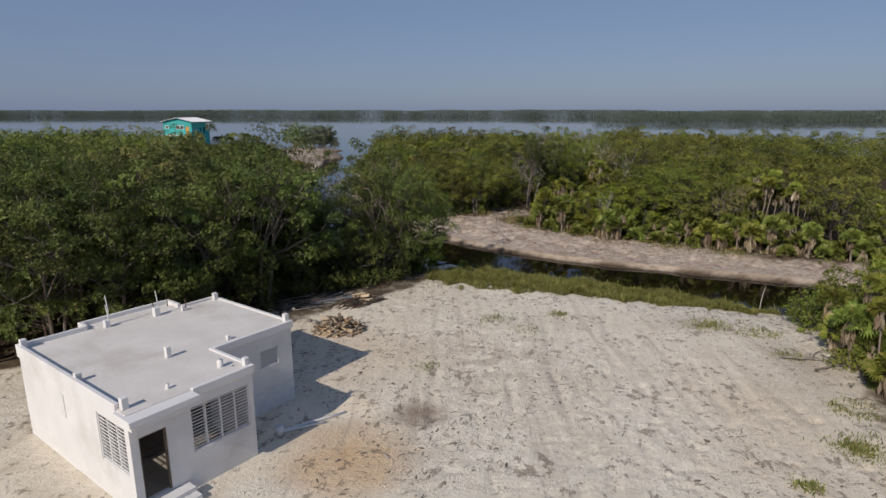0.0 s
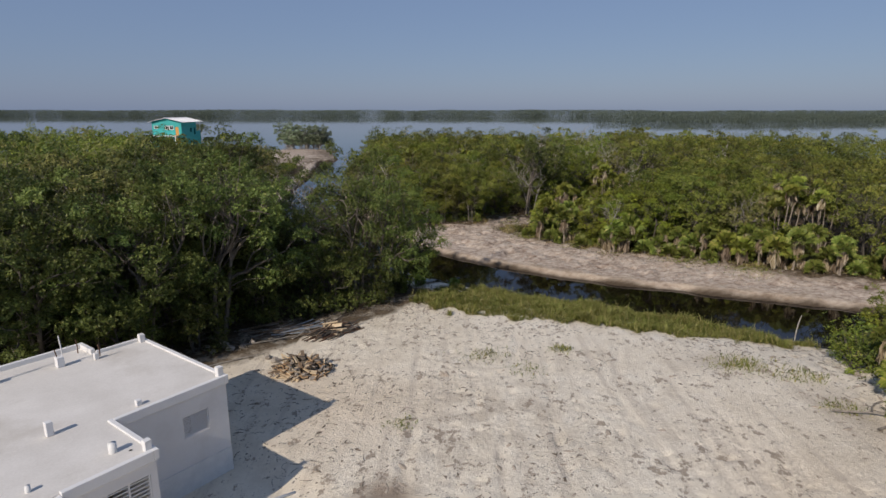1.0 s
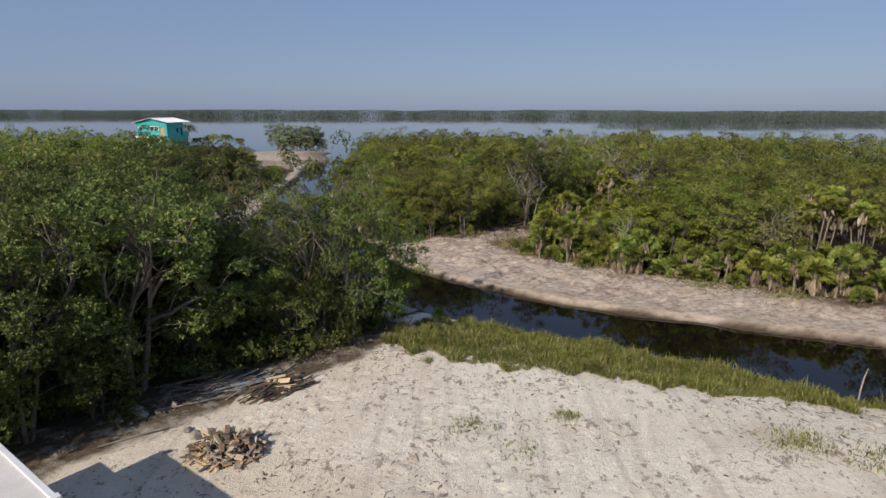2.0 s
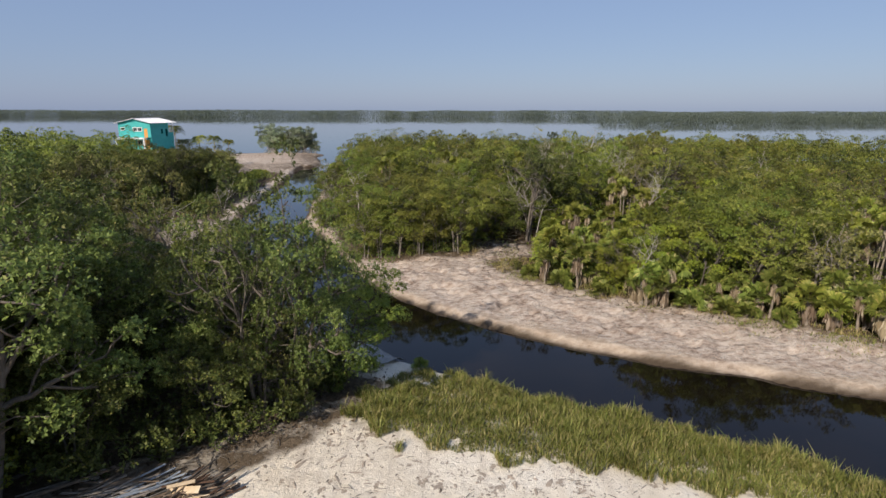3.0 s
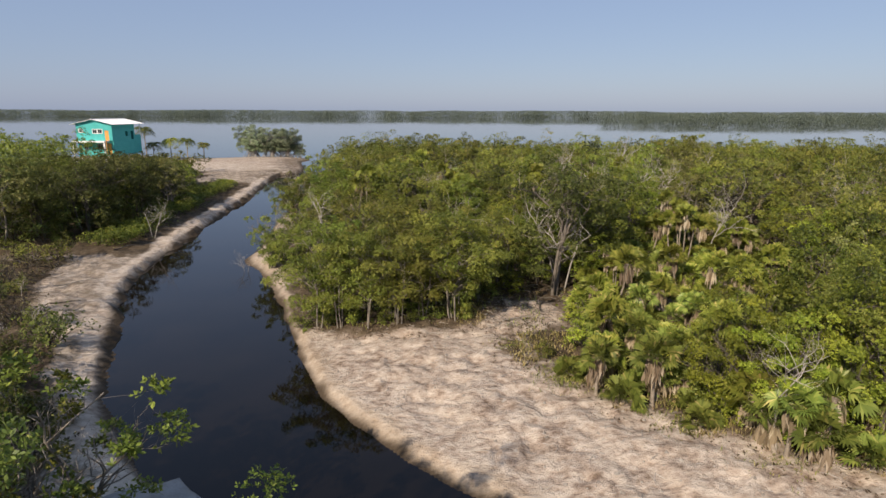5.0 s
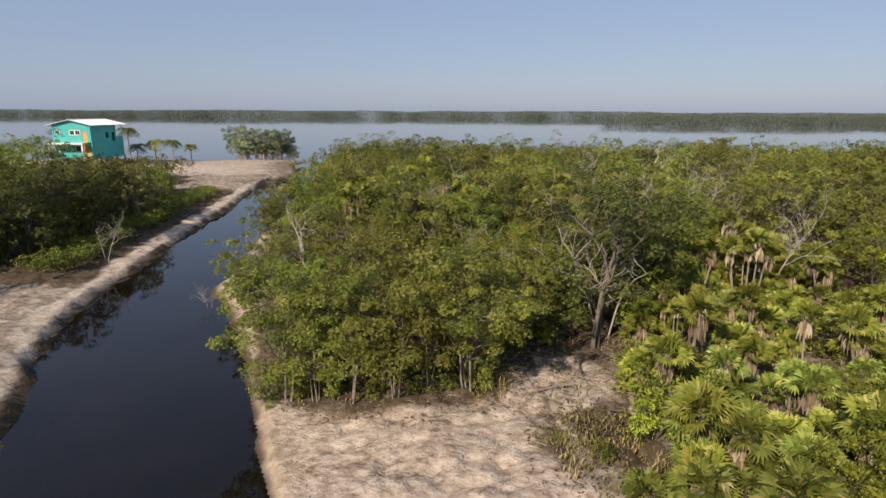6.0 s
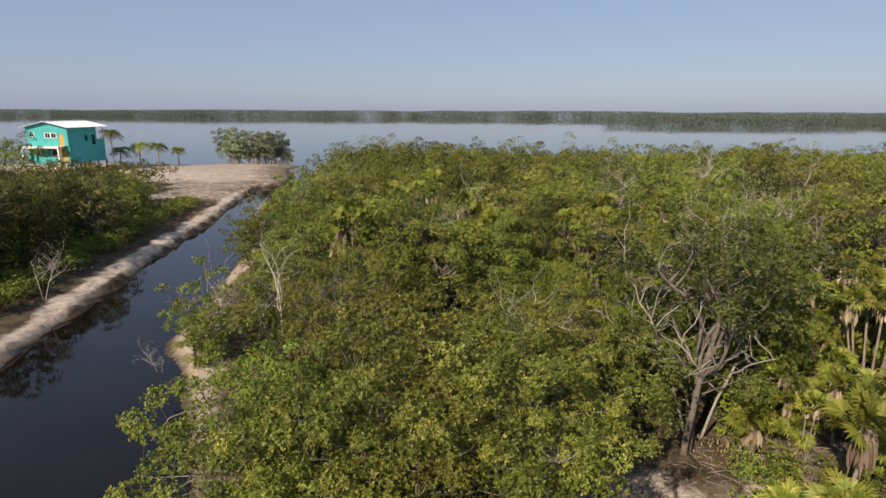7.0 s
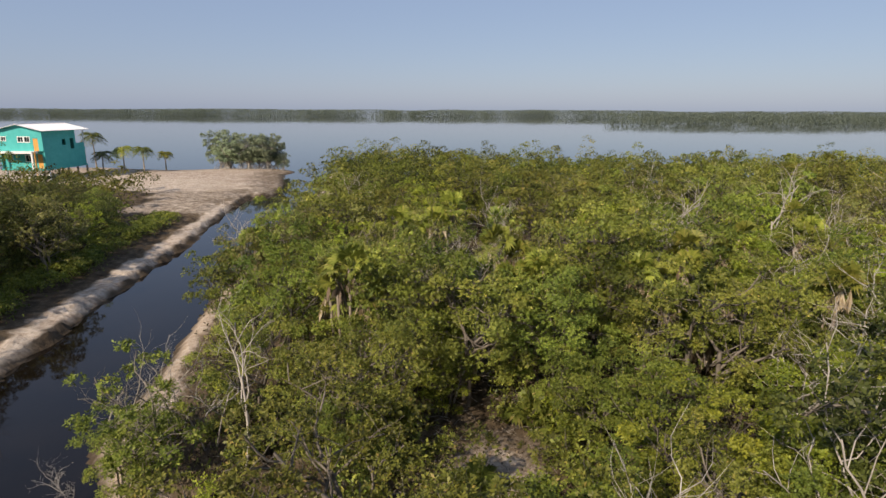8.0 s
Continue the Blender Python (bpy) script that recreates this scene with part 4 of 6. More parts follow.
    win(1.0, 0.6, 3.4, 1.8, 4.4)
    win(4.2, 0.6, 3.4, 5.2, 4.4)
    return h


teal_house()


# ---------------------------------------------------------------- plants
def grow(seed, tall, wide, stems=2, limbs=4, twigs=4, leaf=0.14, tufts=40, lobes=44, size=0.55, bare=False, lean=0.25, clear=0.3, low=0.25, thick=1.0):
    """Wood and leaves of one broadleaved tree, as arrays. The crown is lobes of leaf tufts with gaps between them.
    clear: share of the height that has no crown; low: share of the lobes that hang on the flanks."""
    rng = np.random.RandomState(seed)
    wood, tips = Quads(), []

    def branch(p, d, length, r, level, sides):
        n = (5, 5, 4, 3)[level]
        pts = [p]
        for _ in range(n):
            d = unit(d + rng.normal(0, (0.10, 0.22, 0.28, 0.3)[level], 3) + np.array([0, 0, (0.10, 0.05, 0.05, 0.08)[level]]))
            p = p + d * length / n
            pts.append(p)
        pts = np.array(pts)
        fat = 0.6 if level == 3 and not bare else 1.0
        wood.add(*tube(pts, fat * np.linspace(r, r * (0.55 if level < 3 else 0.3), n + 1), sides))
        if level < 3:
            for k in range((limbs, twigs, twigs)[level]):
                f = (0.55 if level == 0 else 0.3) + (0.45 if level == 0 else 0.7) * (k + rng.uniform(0.2, 0.9)) / (limbs, twigs, twigs)[level]
                s = pts[min(int(f * n), n - 1)] + (f * n - int(f * n)) * (pts[min(int(f * n) + 1, n)] - pts[min(int(f * n), n - 1)])
                a = rng.uniform(0, 2 * math.pi)
                side = np.array([math.cos(a), math.sin(a), rng.uniform(-0.05, 0.7)])
                branch(s, unit(d * 0.55 + side * rng.uniform(0.6, 1.1)), length * rng.uniform(0.5, 0.8), r * rng.uniform(0.42, 0.6), level + 1, (5, 4, 3)[level])
        if level >= 2:
            tips.extend(pts[1:] if level == 3 else pts[-2:])
    for s in range(stems):
        a = 2 * math.pi * s / stems + rng.uniform(-0.5, 0.5)
        off = np.array([math.cos(a), math.sin(a), 0]) * (0.18 if stems > 1 else 0.0)
        branch(off + np.array([0, 0, -0.25]), unit(np.array([math.cos(a) * lean, math.sin(a) * lean, 1.0])), 0.48 * tall * rng.uniform(0.85, 1.1), thick * (0.008 if bare else 0.020) * tall / math.sqrt(stems) + (0.008 if bare else 0.015), 0, 7)
    v, q = wood.arrays()
    tips = np.array(tips)
    top = np.percentile(tips[:, 2], 98)
    rad = np.percentile(np.hypot(tips[:, 0], tips[:, 1]), 92)
    sc = np.array([wide / rad, wide / rad, tall / top])
    base = v[:, 2:3] > 0
    v = np.where(base, v * np.where(np.arange(3) < 2, 1 + (sc - 1) * np.clip(v[:, 2:3] / (0.3 * top), 0, 1), sc), v)
    tips = tips * sc
    if bare:
        return (v, q), None
    tips = tips[tips[:, 2] > clear * tall]
    far = np.full(len(tips), 1e9)
    far[rng.randint(len(tips))] = 2e9
    centres = []
    for _ in range(lobes - int(lobes * low)):
        k = int(np.argmax(far * rng.uniform(0.6, 1.0, len(tips))))
        centres.append(tips[k])
        far = np.minimum(far, np.linalg.norm(tips - tips[k], axis=1))
    spray = Quads()
    for _ in range(int(lobes * low)):
        a, z = rng.uniform(0, 6.28), tall * rng.uniform(clear, 0.62)
        r = wide * rng.uniform(0.5, 0.95) * (0.75 + 0.25 * z / (0.62 * tall))
        c = np.array([r * math.cos(a), r * math.sin(a), z])
        spray.add(*tube([c * (0.12, 0.12, 0.75), c * (0.55, 0.55, 0.95), c], [0.035, 0.022, 0.008], 4))
        centres.append(c)
    C = np.array(centres)
    if spray.n:
        sv, sq = spray.arrays()
        v, q = np.vstack([v, sv]), np.vstack([q, sq + len(v)])
    m = len(C) * tufts
    R = np.repeat(size * rng.uniform(0.65, 1.3, len(C)), tufts)[:, None]
    away = np.repeat(unit(C * (1, 1, 0)), tufts, 0)
    o = unit(rng.normal(0, 1, (m, 3)) + 0.45 * away + np.array([0, 0, 0.55]))
    P = np.repeat(C, tufts, 0) + o * R * rng.uniform(0.15, 1.0, (m, 1)) ** 0.45 * np.array([1.2, 1.2, 0.72])
    tone = np.repeat(rng.normal(0, 0.55, len(C)), tufts) + rng.normal(0, 0.3, m)
    return (v, q), rosettes(rng, P, o + np.array([0, 0, 0.7]), tone, leaf)


def tree_kind(name, wood, crown, leafmat, barkmat, label, group, category="tree"):
    """A tree out of sight below nothing: made once, moved to its first place later."""
    t = thing(name, label, category, Matrix.Identity(4), group)
    if category == "tree":
        part("trunk", quads_mesh("trunk", *wood, smooth=True), barkmat, t)
    else:
        tagged(part("stem", quads_mesh("stem", *wood, smooth=True), barkmat, t), "thin crowded woody growth", kind="stuff")
    if crown is not None:
        part("crown", quads_mesh("crown", *crown), leafmat, t)
    return t


class Planter:
    """Puts a kind's first specimen in the first place, then copies."""

    def __init__(self, kinds):
        self.kinds, self.used, self.count = kinds, set(), 0

    def put(self, k, x, y, s=1.0, turn=0.0, z=None, sz=None):
        ob = self.kinds[k]
        g = ground_z(x, y) if z is None else z
        m = Matrix.LocRotScale((x, y, g), Euler((0, 0, turn)), (s, s, sz or s))
        self.count += 1
        if k not in self.used:
            self.used.add(k)
            ob.matrix_basis = m
            return ob
        c = copy_thing(ob, Matrix.Identity(4))
        c.matrix_basis = m
        return c


def scatter(rng, poly, gap, box4, keep=None, tries=30000):
    """Places inside a polygon, no two nearer than gap (may be a function)."""
    x = rng.uniform(box4[0], box4[2], tries)
    y = rng.uniform(box4[1], box4[3], tries)
    ok = inside(poly, x, y)
    if keep is not None:
        ok &= keep(x, y)
    x, y = x[ok], y[ok]
    cells, out, size = {}, [], gap
    for px, py in zip(x, y):
        cx, cy = int(px // size), int(py // size)
        if all(math.hypot(px - qx, py - qy) >= gap for ax in (-1, 0, 1) for ay in (-1, 0, 1) for qx, qy in cells.get((cx + ax, cy + ay), ())):
            cells.setdefault((cx, cy), []).append((px, py))
            out.append((px, py))
    return out


def fan(rng, base, d, radius, n=15, droop=0.12, petiole=0.45, spread=1.75):
    """One fan leaf: a stalk and a pleated disc of blades that part towards their tips."""
    q = Quads()
    d = unit(d)
    side = unit(np.cross(d, np.array([0.0, 0, 1]) + rng.normal(0, 0.75, 3)))
    up = np.cross(side, d)
    hub = base + d * petiole
    w = 0.012
    q.add([base - side * w, base + side * w, hub + side * w, hub - side * w], [[0, 1, 2, 3]])
    w = 0.58 * radius * math.tan(spread / (n - 1))
    for a in np.linspace(-spread, spread, n):
        r = radius * (1 - 0.2 * abs(a) / spread) * rng.uniform(0.86, 1.08)
        e = d * math.cos(a) + side * math.sin(a)
        s = -d * math.sin(a) + side * math.cos(a)
        mid = hub + e * r * 0.60 + up * (0.10 * abs(math.sin(a)) * radius)
        tip = hub + e * r + up * (0.10 * abs(math.sin(a)) * radius) - np.array([0, 0, droop * r * rng.uniform(0.4, 1.6)])
        q.add([hub, mid + s * w, tip, mid - s * w], [[0, 1, 2, 3]])
    return q.arrays()


def dead_frond(rng, base, a, length):
    """A folded dead leaf that hangs straight down from the stem."""
    q = Quads()
    o = np.array([math.cos(a), math.sin(a), 0])
    s = np.array([-math.sin(a), math.cos(a), 0])
    out = rng.uniform(0.10, 0.34)
    knee = base + o * out + np.array([0, 0, rng.uniform(-0.08, 0.06)])
    q.add([base - s * 0.012, base + s * 0.012, knee + s * 0.012, knee - s * 0.012], [[0, 1, 2, 3]])
    for k in range(3):
        f = s * math.cos(k * 1.05) + o * math.sin(k * 1.05)
        w = rng.uniform(0.05, 0.09)
        sway = rng.normal(0, 0.05, 3) * np.array([1, 1, 0])
        q.add([knee, knee + f * w + sway - np.array([0, 0, 0.55 * length]), knee + sway * 2 - np.array([0, 0, length * rng.uniform(0.85, 1.1)]), knee - f * w + sway - np.array([0, 0, 0.5 * length])], [[0, 1, 2, 3]])
    return q.arrays()


def fan_palm(seed, trunks, crown_r, fans, skirt, thick=0.085):
    """trunks: (dx, dy, height) of each stem. Returns trunk arrays, green and dry leaf arrays."""
    rng = np.random.RandomState(seed)
    tr, grs, drs = [], [], []
    for dx, dy, h in trunks:
        b = np.array([dx * 0.35, dy * 0.35, -0.2])
        top = np.array([dx, dy, h])
        path = [b + (top - b) * f + np.array([dx, dy, 0]) * 0.12 * math.sin(f * 3.1) for f in np.linspace(0, 1, 6)]
        q = Quads()
        q.add(*tube(path, thick * np.array([1.2, 0.9, 0.8, 0.8, 0.9, 1.1]), 8))
        tr.append(q)
        gr, dr = Quads(), Quads()
        grs.append(gr)
        drs.append(dr)
        for k in range(fans):
            a, e = rng.uniform(0, 2 * math.pi), math.asin(rng.uniform(-0.2, 1.0) if k % 4 else rng.uniform(0.75, 1.0))
            d = np.array([math.cos(a) * math.cos(e), math.sin(a) * math.cos(e), math.sin(e)])
            gr.add(*fan(rng, top, d, crown_r * rng.uniform(0.46, 0.60), 14, 0.22, crown_r * rng.uniform(0.38, 0.66)))
        for k in range(skirt):
            dr.add(*dead_frond(rng, top - np.array([0, 0, rng.uniform(-0.05, 0.35)]), rng.uniform(0, 6.28), min(crown_r, 0.3 + 0.7 * h) * rng.uniform(0.65, 1.0)))
    return tr, grs, drs


def palm_kind(seed, trunks, crown_r, fans, skirt, label, group, thick=0.085, mat=M_PALM):
    tr, grs, drs = fan_palm(seed, trunks, crown_r, fans, skirt, thick)
    t = thing("fan_palm", label, "palm tree", Matrix.Identity(4), group)
    for q in tr:
        part("trunk", quads_mesh("trunk", *q.arrays(), smooth=True), M_PALMTRUNK, t)
    for gr, dr in zip(grs, drs):
        part("crown", gr, mat, t)
        if dr.n:
            part("dead_skirt", dr, M_DRY, t, "hanging skirt of dead tan fronds")
    return t


def bush_arrays(seed, tall, wide, n, leaf):
    rng = np.random.RandomState(seed)
    wood = Quads()
    cs = []
    for k in range(14):
        a, e = rng.uniform(0, 2 * math.pi), rng.uniform(0.25, 1.2)
        d = np.array([math.cos(a) * math.cos(e) * wide, math.sin(a) * math.cos(e) * wide, math.sin(e) * tall])
        pts = np.array([d * f + rng.normal(0, 0.05, 3) for f in (0, 0.35, 0.7, 1.0)])
        pts[0] = (0, 0, -0.1)
        wood.add(*tube(pts, [0.03, 0.022, 0.014, 0.006], 4))
        for f in (0.45, 0.7, 0.95):
            cs.append(d * f + rng.normal(0, 0.12, 3) * wide)
    cs = np.array(cs)
    c = cs[rng.randint(0, len(cs), n)] + rng.normal(0, 0.19, (n, 3)) * np.array([wide, wide, tall * 0.7])
    c[:, 2] = np.abs(c[:, 2])
    c = c[:n // 5]
    return wood.arrays(), rosettes(rng, c, unit(c - np.array([0, 0, tall * 0.3])) + np.array([0, 0, 0.6]), rng.normal(0, 0.5, len(c)), leaf, 5)


# kinds: fine ones for the woods that the camera skims, plainer ones further off
WT = "woodland trees"
FINE = [tree_kind("mangrove_tree", *grow(11, 6.6, 2.6, 2, 4, 4, 0.099, 71, 57, 0.52, clear=0.22, low=0.36), M_OLIVE, M_TWIG, "olive leaved mangrove tree with pale crooked stems", WT),
        tree_kind("mangrove_tree", *grow(12, 6.2, 2.8, 3, 3, 4, 0.102, 73, 60, 0.55, clear=0.15, low=0.36), M_GREEN, M_BARK, "dense green mangrove tree with several stems", WT),
        tree_kind("buttonwood_tree", *grow(13, 6.6, 2.8, 2, 4, 4, 0.095, 48, 47, 0.52, clear=0.25, low=0.36), M_GREY, M_DEAD, "grey green buttonwood with bare twigs showing", WT),
        tree_kind("mangrove_tree", *grow(14, 5.0, 2.2, 3, 3, 4, 0.099, 67, 50, 0.48, clear=0.08, low=0.36), M_BRIGHT, M_BARK, "bright green young mangrove tree", WT),
        tree_kind("buttonwood_tree", *grow(15, 5.6, 2.7, 3, 4, 3, 0.095, 71, 57, 0.52, clear=0.10, low=0.36), M_OLIVE, M_TWIG, "low spreading olive buttonwood, branches to the ground", WT),
        tree_kind("buttonwood_tree", *grow(16, 6.0, 2.5, 3, 4, 4, 0.091, 35, 42, 0.50, clear=0.2, low=0.36), M_GREY, M_DEAD, "thinly leaved grey buttonwood full of bare twigs", WT)]
EDGE = [tree_kind("mangrove_tree", *grow(33, 6.6, 2.5, 2, 4, 4, 0.102, 66, 54, 0.52, lean=0.10, clear=0.26, low=0.26, thick=0.5), M_GREEN, M_DEAD, "green mangrove tree with bare pale stems at its foot", WT),
        tree_kind("mangrove_tree", *grow(34, 6.0, 2.4, 3, 3, 4, 0.102, 64, 50, 0.52, lean=0.10, clear=0.28, low=0.26, thick=0.5), M_OLIVE, M_DEAD, "olive mangrove tree with several bare pale stems", WT)]
TALL = [tree_kind("tall_mangrove", *grow(17, 9.0, 3.3, 3, 4, 4, 0.135, 52, 72, 0.66, clear=0.20, low=0.35), M_MOSS, M_TWIG, "tall olive mangrove tree hung with foliage to its foot", WT),
        tree_kind("tall_mangrove", *grow(18, 8.8, 3.6, 2, 4, 4, 0.135, 54, 72, 0.68, clear=0.24, low=0.3), M_MOSS, M_TWIG, "tall dark green mangrove tree with crooked trunk", WT),
        tree_kind("tall_buttonwood", *grow(19, 9.0, 3.2, 2, 4, 4, 0.130, 36, 54, 0.60, clear=0.32, low=0.12), M_GREY, M_DEAD, "tall thin crowned buttonwood with grey bare twigs", WT)]
PLAIN = [tree_kind("mangrove_tree", *grow(21, 8.8, 3.3, 3, 4, 3, 0.20, 26, 58, 0.72, clear=0.12), M_OLIVE, M_BARK, "tall dark olive mangrove tree", WT),
         tree_kind("mangrove_tree", *grow(22, 8.2, 3.2, 3, 3, 3, 0.20, 28, 54, 0.72, clear=0.12), M_GREEN, M_BARK, "tall green mangrove tree", WT),
         tree_kind("buttonwood_tree", *grow(23, 7.2, 3.0, 3, 3, 3, 0.19, 20, 46, 0.66, clear=0.2), M_GREY, M_DEAD, "dull grey green buttonwood", WT),
         tree_kind("mangrove_tree", *grow(24, 6.4, 2.8, 3, 3, 3, 0.20, 26, 46, 0.66, clear=0.1), M_BRIGHT, M_BARK, "light green mangrove tree", WT)]
SHADY = [tree_kind("mangrove_tree", *grow(25, 8.3, 3.4, 3, 4, 3, 0.17, 36, 74, 0.72, clear=0.06, low=0.4), M_DEEPSHADE, M_BARK, "tall dark mangrove tree leafed to the ground", WT),
         tree_kind("mangrove_tree", *grow(26, 7.9, 3.2, 3, 3, 3, 0.17, 40, 70, 0.72, clear=0.05, low=0.4), M_DEEPSHADE, M_BARK, "dense dark green mangrove tree", WT)]
AIRY = [tree_kind("mangrove_tree", *grow(27, 5.4, 2.9, 3, 4, 4, 0.155, 26, 26, 0.42, clear=0.3, low=0.1), M_GREEN, M_DEAD, "open crowned young mangrove leaning over the canal", WT),
        tree_kind("mangrove_tree", *grow(28, 5.0, 2.6, 4, 3, 4, 0.155, 24, 24, 0.40, clear=0.25, low=0.1), M_OLIVE, M_DEAD, "sparse mangrove with pale crooked stems by the water", WT)]
DEADTREES = [tree_kind("dead_tree", *grow(31, 6.6, 2.2, 1, 4, 3, bare=True), M_BRIGHT, M_BLEACHED, "bleached bare dead tree with forked branches", "dead trees"),
             tree_kind("dead_tree", *grow(32, 5.8, 2.6, 2, 3, 4, bare=True), M_BRIGHT, M_BLEACHED, "bleached bare dead tree with twiggy crown", "dead trees")]
PALMS = [palm_kind(41, [(0.1, 0.05, 1.25)], 1.02, 36, 34, "squat yellow green fan palm with dead tan skirt", "fan palms", mat=M_PALMSUN),
         palm_kind(42, [(0.15, -0.1, 1.9), (-0.55, 0.3, 1.05)], 0.95, 34, 30, "twin stemmed fan palm with dead skirts", "fan palms"),
         palm_kind(43, [(0.0, 0.0, 0.25)], 1.0, 30, 8, "low palmetto clump without trunk", "fan palms"),
         palm_kind(44, [(0.6, 0.2, 4.3), (-0.7, 0.4, 3.9), (-0.2, -0.6, 3.3), (1.0, 0.9, 4.8), (0.1, 1.0, 3.6), (-1.2, 0.2, 4.2)], 0.82, 22, 8, "tall clump of slender stemmed fan palms", "fan palms", 0.055, M_PALMSUN),
         palm_kind(45, [(0.9, 0.5, 2.7)], 1.1, 34, 16, "leaning yellow green fan palm on a slender stem", "fan palms", 0.07, M_PALMSUN)]
BUSHES = []
for i, (mat, lab) in enumerate(((M_BRIGHT, "low yellow green shrub at the wood edge"), (M_OLIVE, "low olive shrub at the wood edge"), (M_GREEN, "leafy dark green shrub under trees"), (M_DEEPSHADE, "shrub with shade-darkened green leaves at the foot of trees"), (M_SCRUBLEAF, "dry brown twiggy scrub by the canal"))):
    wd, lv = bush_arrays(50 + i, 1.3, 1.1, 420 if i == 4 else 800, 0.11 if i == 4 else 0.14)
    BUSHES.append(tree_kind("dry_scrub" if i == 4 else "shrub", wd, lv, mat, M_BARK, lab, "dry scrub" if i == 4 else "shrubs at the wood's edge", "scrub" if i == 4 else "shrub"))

plant = Planter({**{("fine", i): t for i, t in enumerate(FINE)}, **{("plain", i): t for i, t in enumerate(PLAIN)}, **{("tall", i): t for i, t in enumerate(TALL)}, **{("shady", i): t for i, t in enumerate(SHADY)}, **{("airy", i): t for i, t in enumerate(AIRY)}, **{("edge", i): t for i, t in enumerate(EDGE)}, **{("dead", i): t for i, t in enumerate(DEADTREES)},
                 **{("palm", i): t for i, t in enumerate(PALMS)}, **{("bush", i): t for i, t in enumerate(BUSHES)}})
prng = np.random.RandomState(77)


def open_ground(x, y):
    """Keeps the clearings and the palm stand free of trees."""
    c1 = np.hypot((x - 9.2) / 4.2, (y - 67.6) / 3.4) > 1
    c2 = np.hypot((x - 1.6 - 0.12 * (y - 77)) / 4.2, (y - 77) / 6.6) > 1
    c3 = ~inside(STAND, x, y) & (np.hypot((x - 11.5) / 3.2, (y - 59.5) / 3.6) > 1)
    c4 = np.hypot((x + 3.7) / 2.2, (y - 84.2) / 2.8) > 1
    c5 = np.hypot((x - 30.5) / 5.0, (y - 52.5) / 5.0) > 1
    c6 = np.hypot((x - 11.0) / 3.4, (y - 63.2) / 3.8) > 1
    return c1 & c2 & c3 & c4 & c5 & c6


# island wood, near part
spots = scatter(prng, ISLE_WOOD, 2.85, (-20, 48, 40, 100), open_ground)
spots += scatter(prng, ISLE_WOOD, 3.1, (-20, 100, 52, 126), open_ground)
for x, y in spots:
    e = float(edge_distance(ISLE_WOOD, np.array([x]), np.array([y]))[0])
    k = prng.choice(6, p=[0.25, 0.28, 0.07, 0.16, 0.19, 0.05])
    if k == 3 and y < 77 and x < 4:
        k = 0
    if y < 60 and x > 8:
        k = prng.choice([1, 3, 4])
    if x < -4 and 68 < y < 85 and e < 1.7:
        continue
    s = prng.choice([prng.uniform(0.6, 0.9), prng.uniform(0.9, 1.15), prng.uniform(1.15, 1.32)], p=[0.4, 0.4, 0.2]) * (0.80 + 0.20 * min(1, e / 3.0))
    if y < 76 and x < 12:
        s *= 1.12
    if y > 74 and prng.rand() < 0.30:
        q = prng.choice([0, 1, 2, 3], p=[0.3, 0.3, 0.3, 0.1])
        plant.put((("bush", 4), ("bush", 3), ("palm", 1), ("dead", 1))[q], x, y, (1.7, 1.7, 1.6, 0.95)[q] * prng.uniform(0.85, 1.15), prng.uniform(0, 6.28))
        continue
    s = min(s, 0.98 if y < 76 or x < -3 else 1.15)
    if e < 2.5 and x < -2:
        s = min(s, 0.8 if y < 88 else 0.9)
    fine = y < 93 and x < 22
    if fine and y < 71.5 and x < 6:
        plant.put(("edge", prng.randint(2)), x, y, s, prng.uniform(0, 6.28))
        continue
    plant.put(("fine", k) if fine else ("plain", prng.randint(4)), x, y, s * (1.0 if fine else 0.76), prng.uniform(0, 6.28))
for x, y, k, s in ((18.4, 54.6, 1, 1.0), (15.9, 54.6, 3, 0.85), (21.6, 53.4, 4, 1.05), (24.2, 54.2, 1, 0.95)):
    plant.put(("fine", k), x, y, s, prng.uniform(0, 6.28))
for x, y, k, s in ((11.2, 64.2, 1, 1.5), (12.4, 63.0, 1, 1.4), (10.4, 62.4, 0, 1.1), (13.2, 65.4, 0, 1.0)):
    plant.put(("bush", k), x, y, s, prng.uniform(0, 6.28))
for x, y, k, s in ((-0.6, 76.2, 4, 0.8), (0.6, 77.8, 0, 0.6), (-0.2, 79.4, 4, 0.9), (1.0, 75.6, 0, 0.7), (0.2, 81.0, 1, 0.8), (3.4, 78.4, 0, 0.8), (3.8, 76.6, 0, 0.8), (2.4, 74.4, 4, 0.8), (4.4, 80.4, 2, 0.8), (1.2, 72.8, 0, 0.9), (-0.4, 74.2, 2, 1.0), (-1.8, 75.2, 1, 1.4), (-2.2, 77.4, 2, 1.5), (-1.6, 79.6, 1, 1.5), (-1.4, 81.6, 0, 1.3), (4.8, 75.0, 0, 1.4), (5.2, 77.2, 2, 1.5), (5.0, 79.4, 1, 1.4), (5.4, 82.0, 0, 1.4), (3.6, 72.8, 2, 1.3), (-0.8, 72.4, 1, 1.4), (2.4, 71.4, 0, 1.2), (3.4, 82.6, 2, 1.2)):
    plant.put(("bush", k), x, y, s, prng.uniform(0, 6.28))
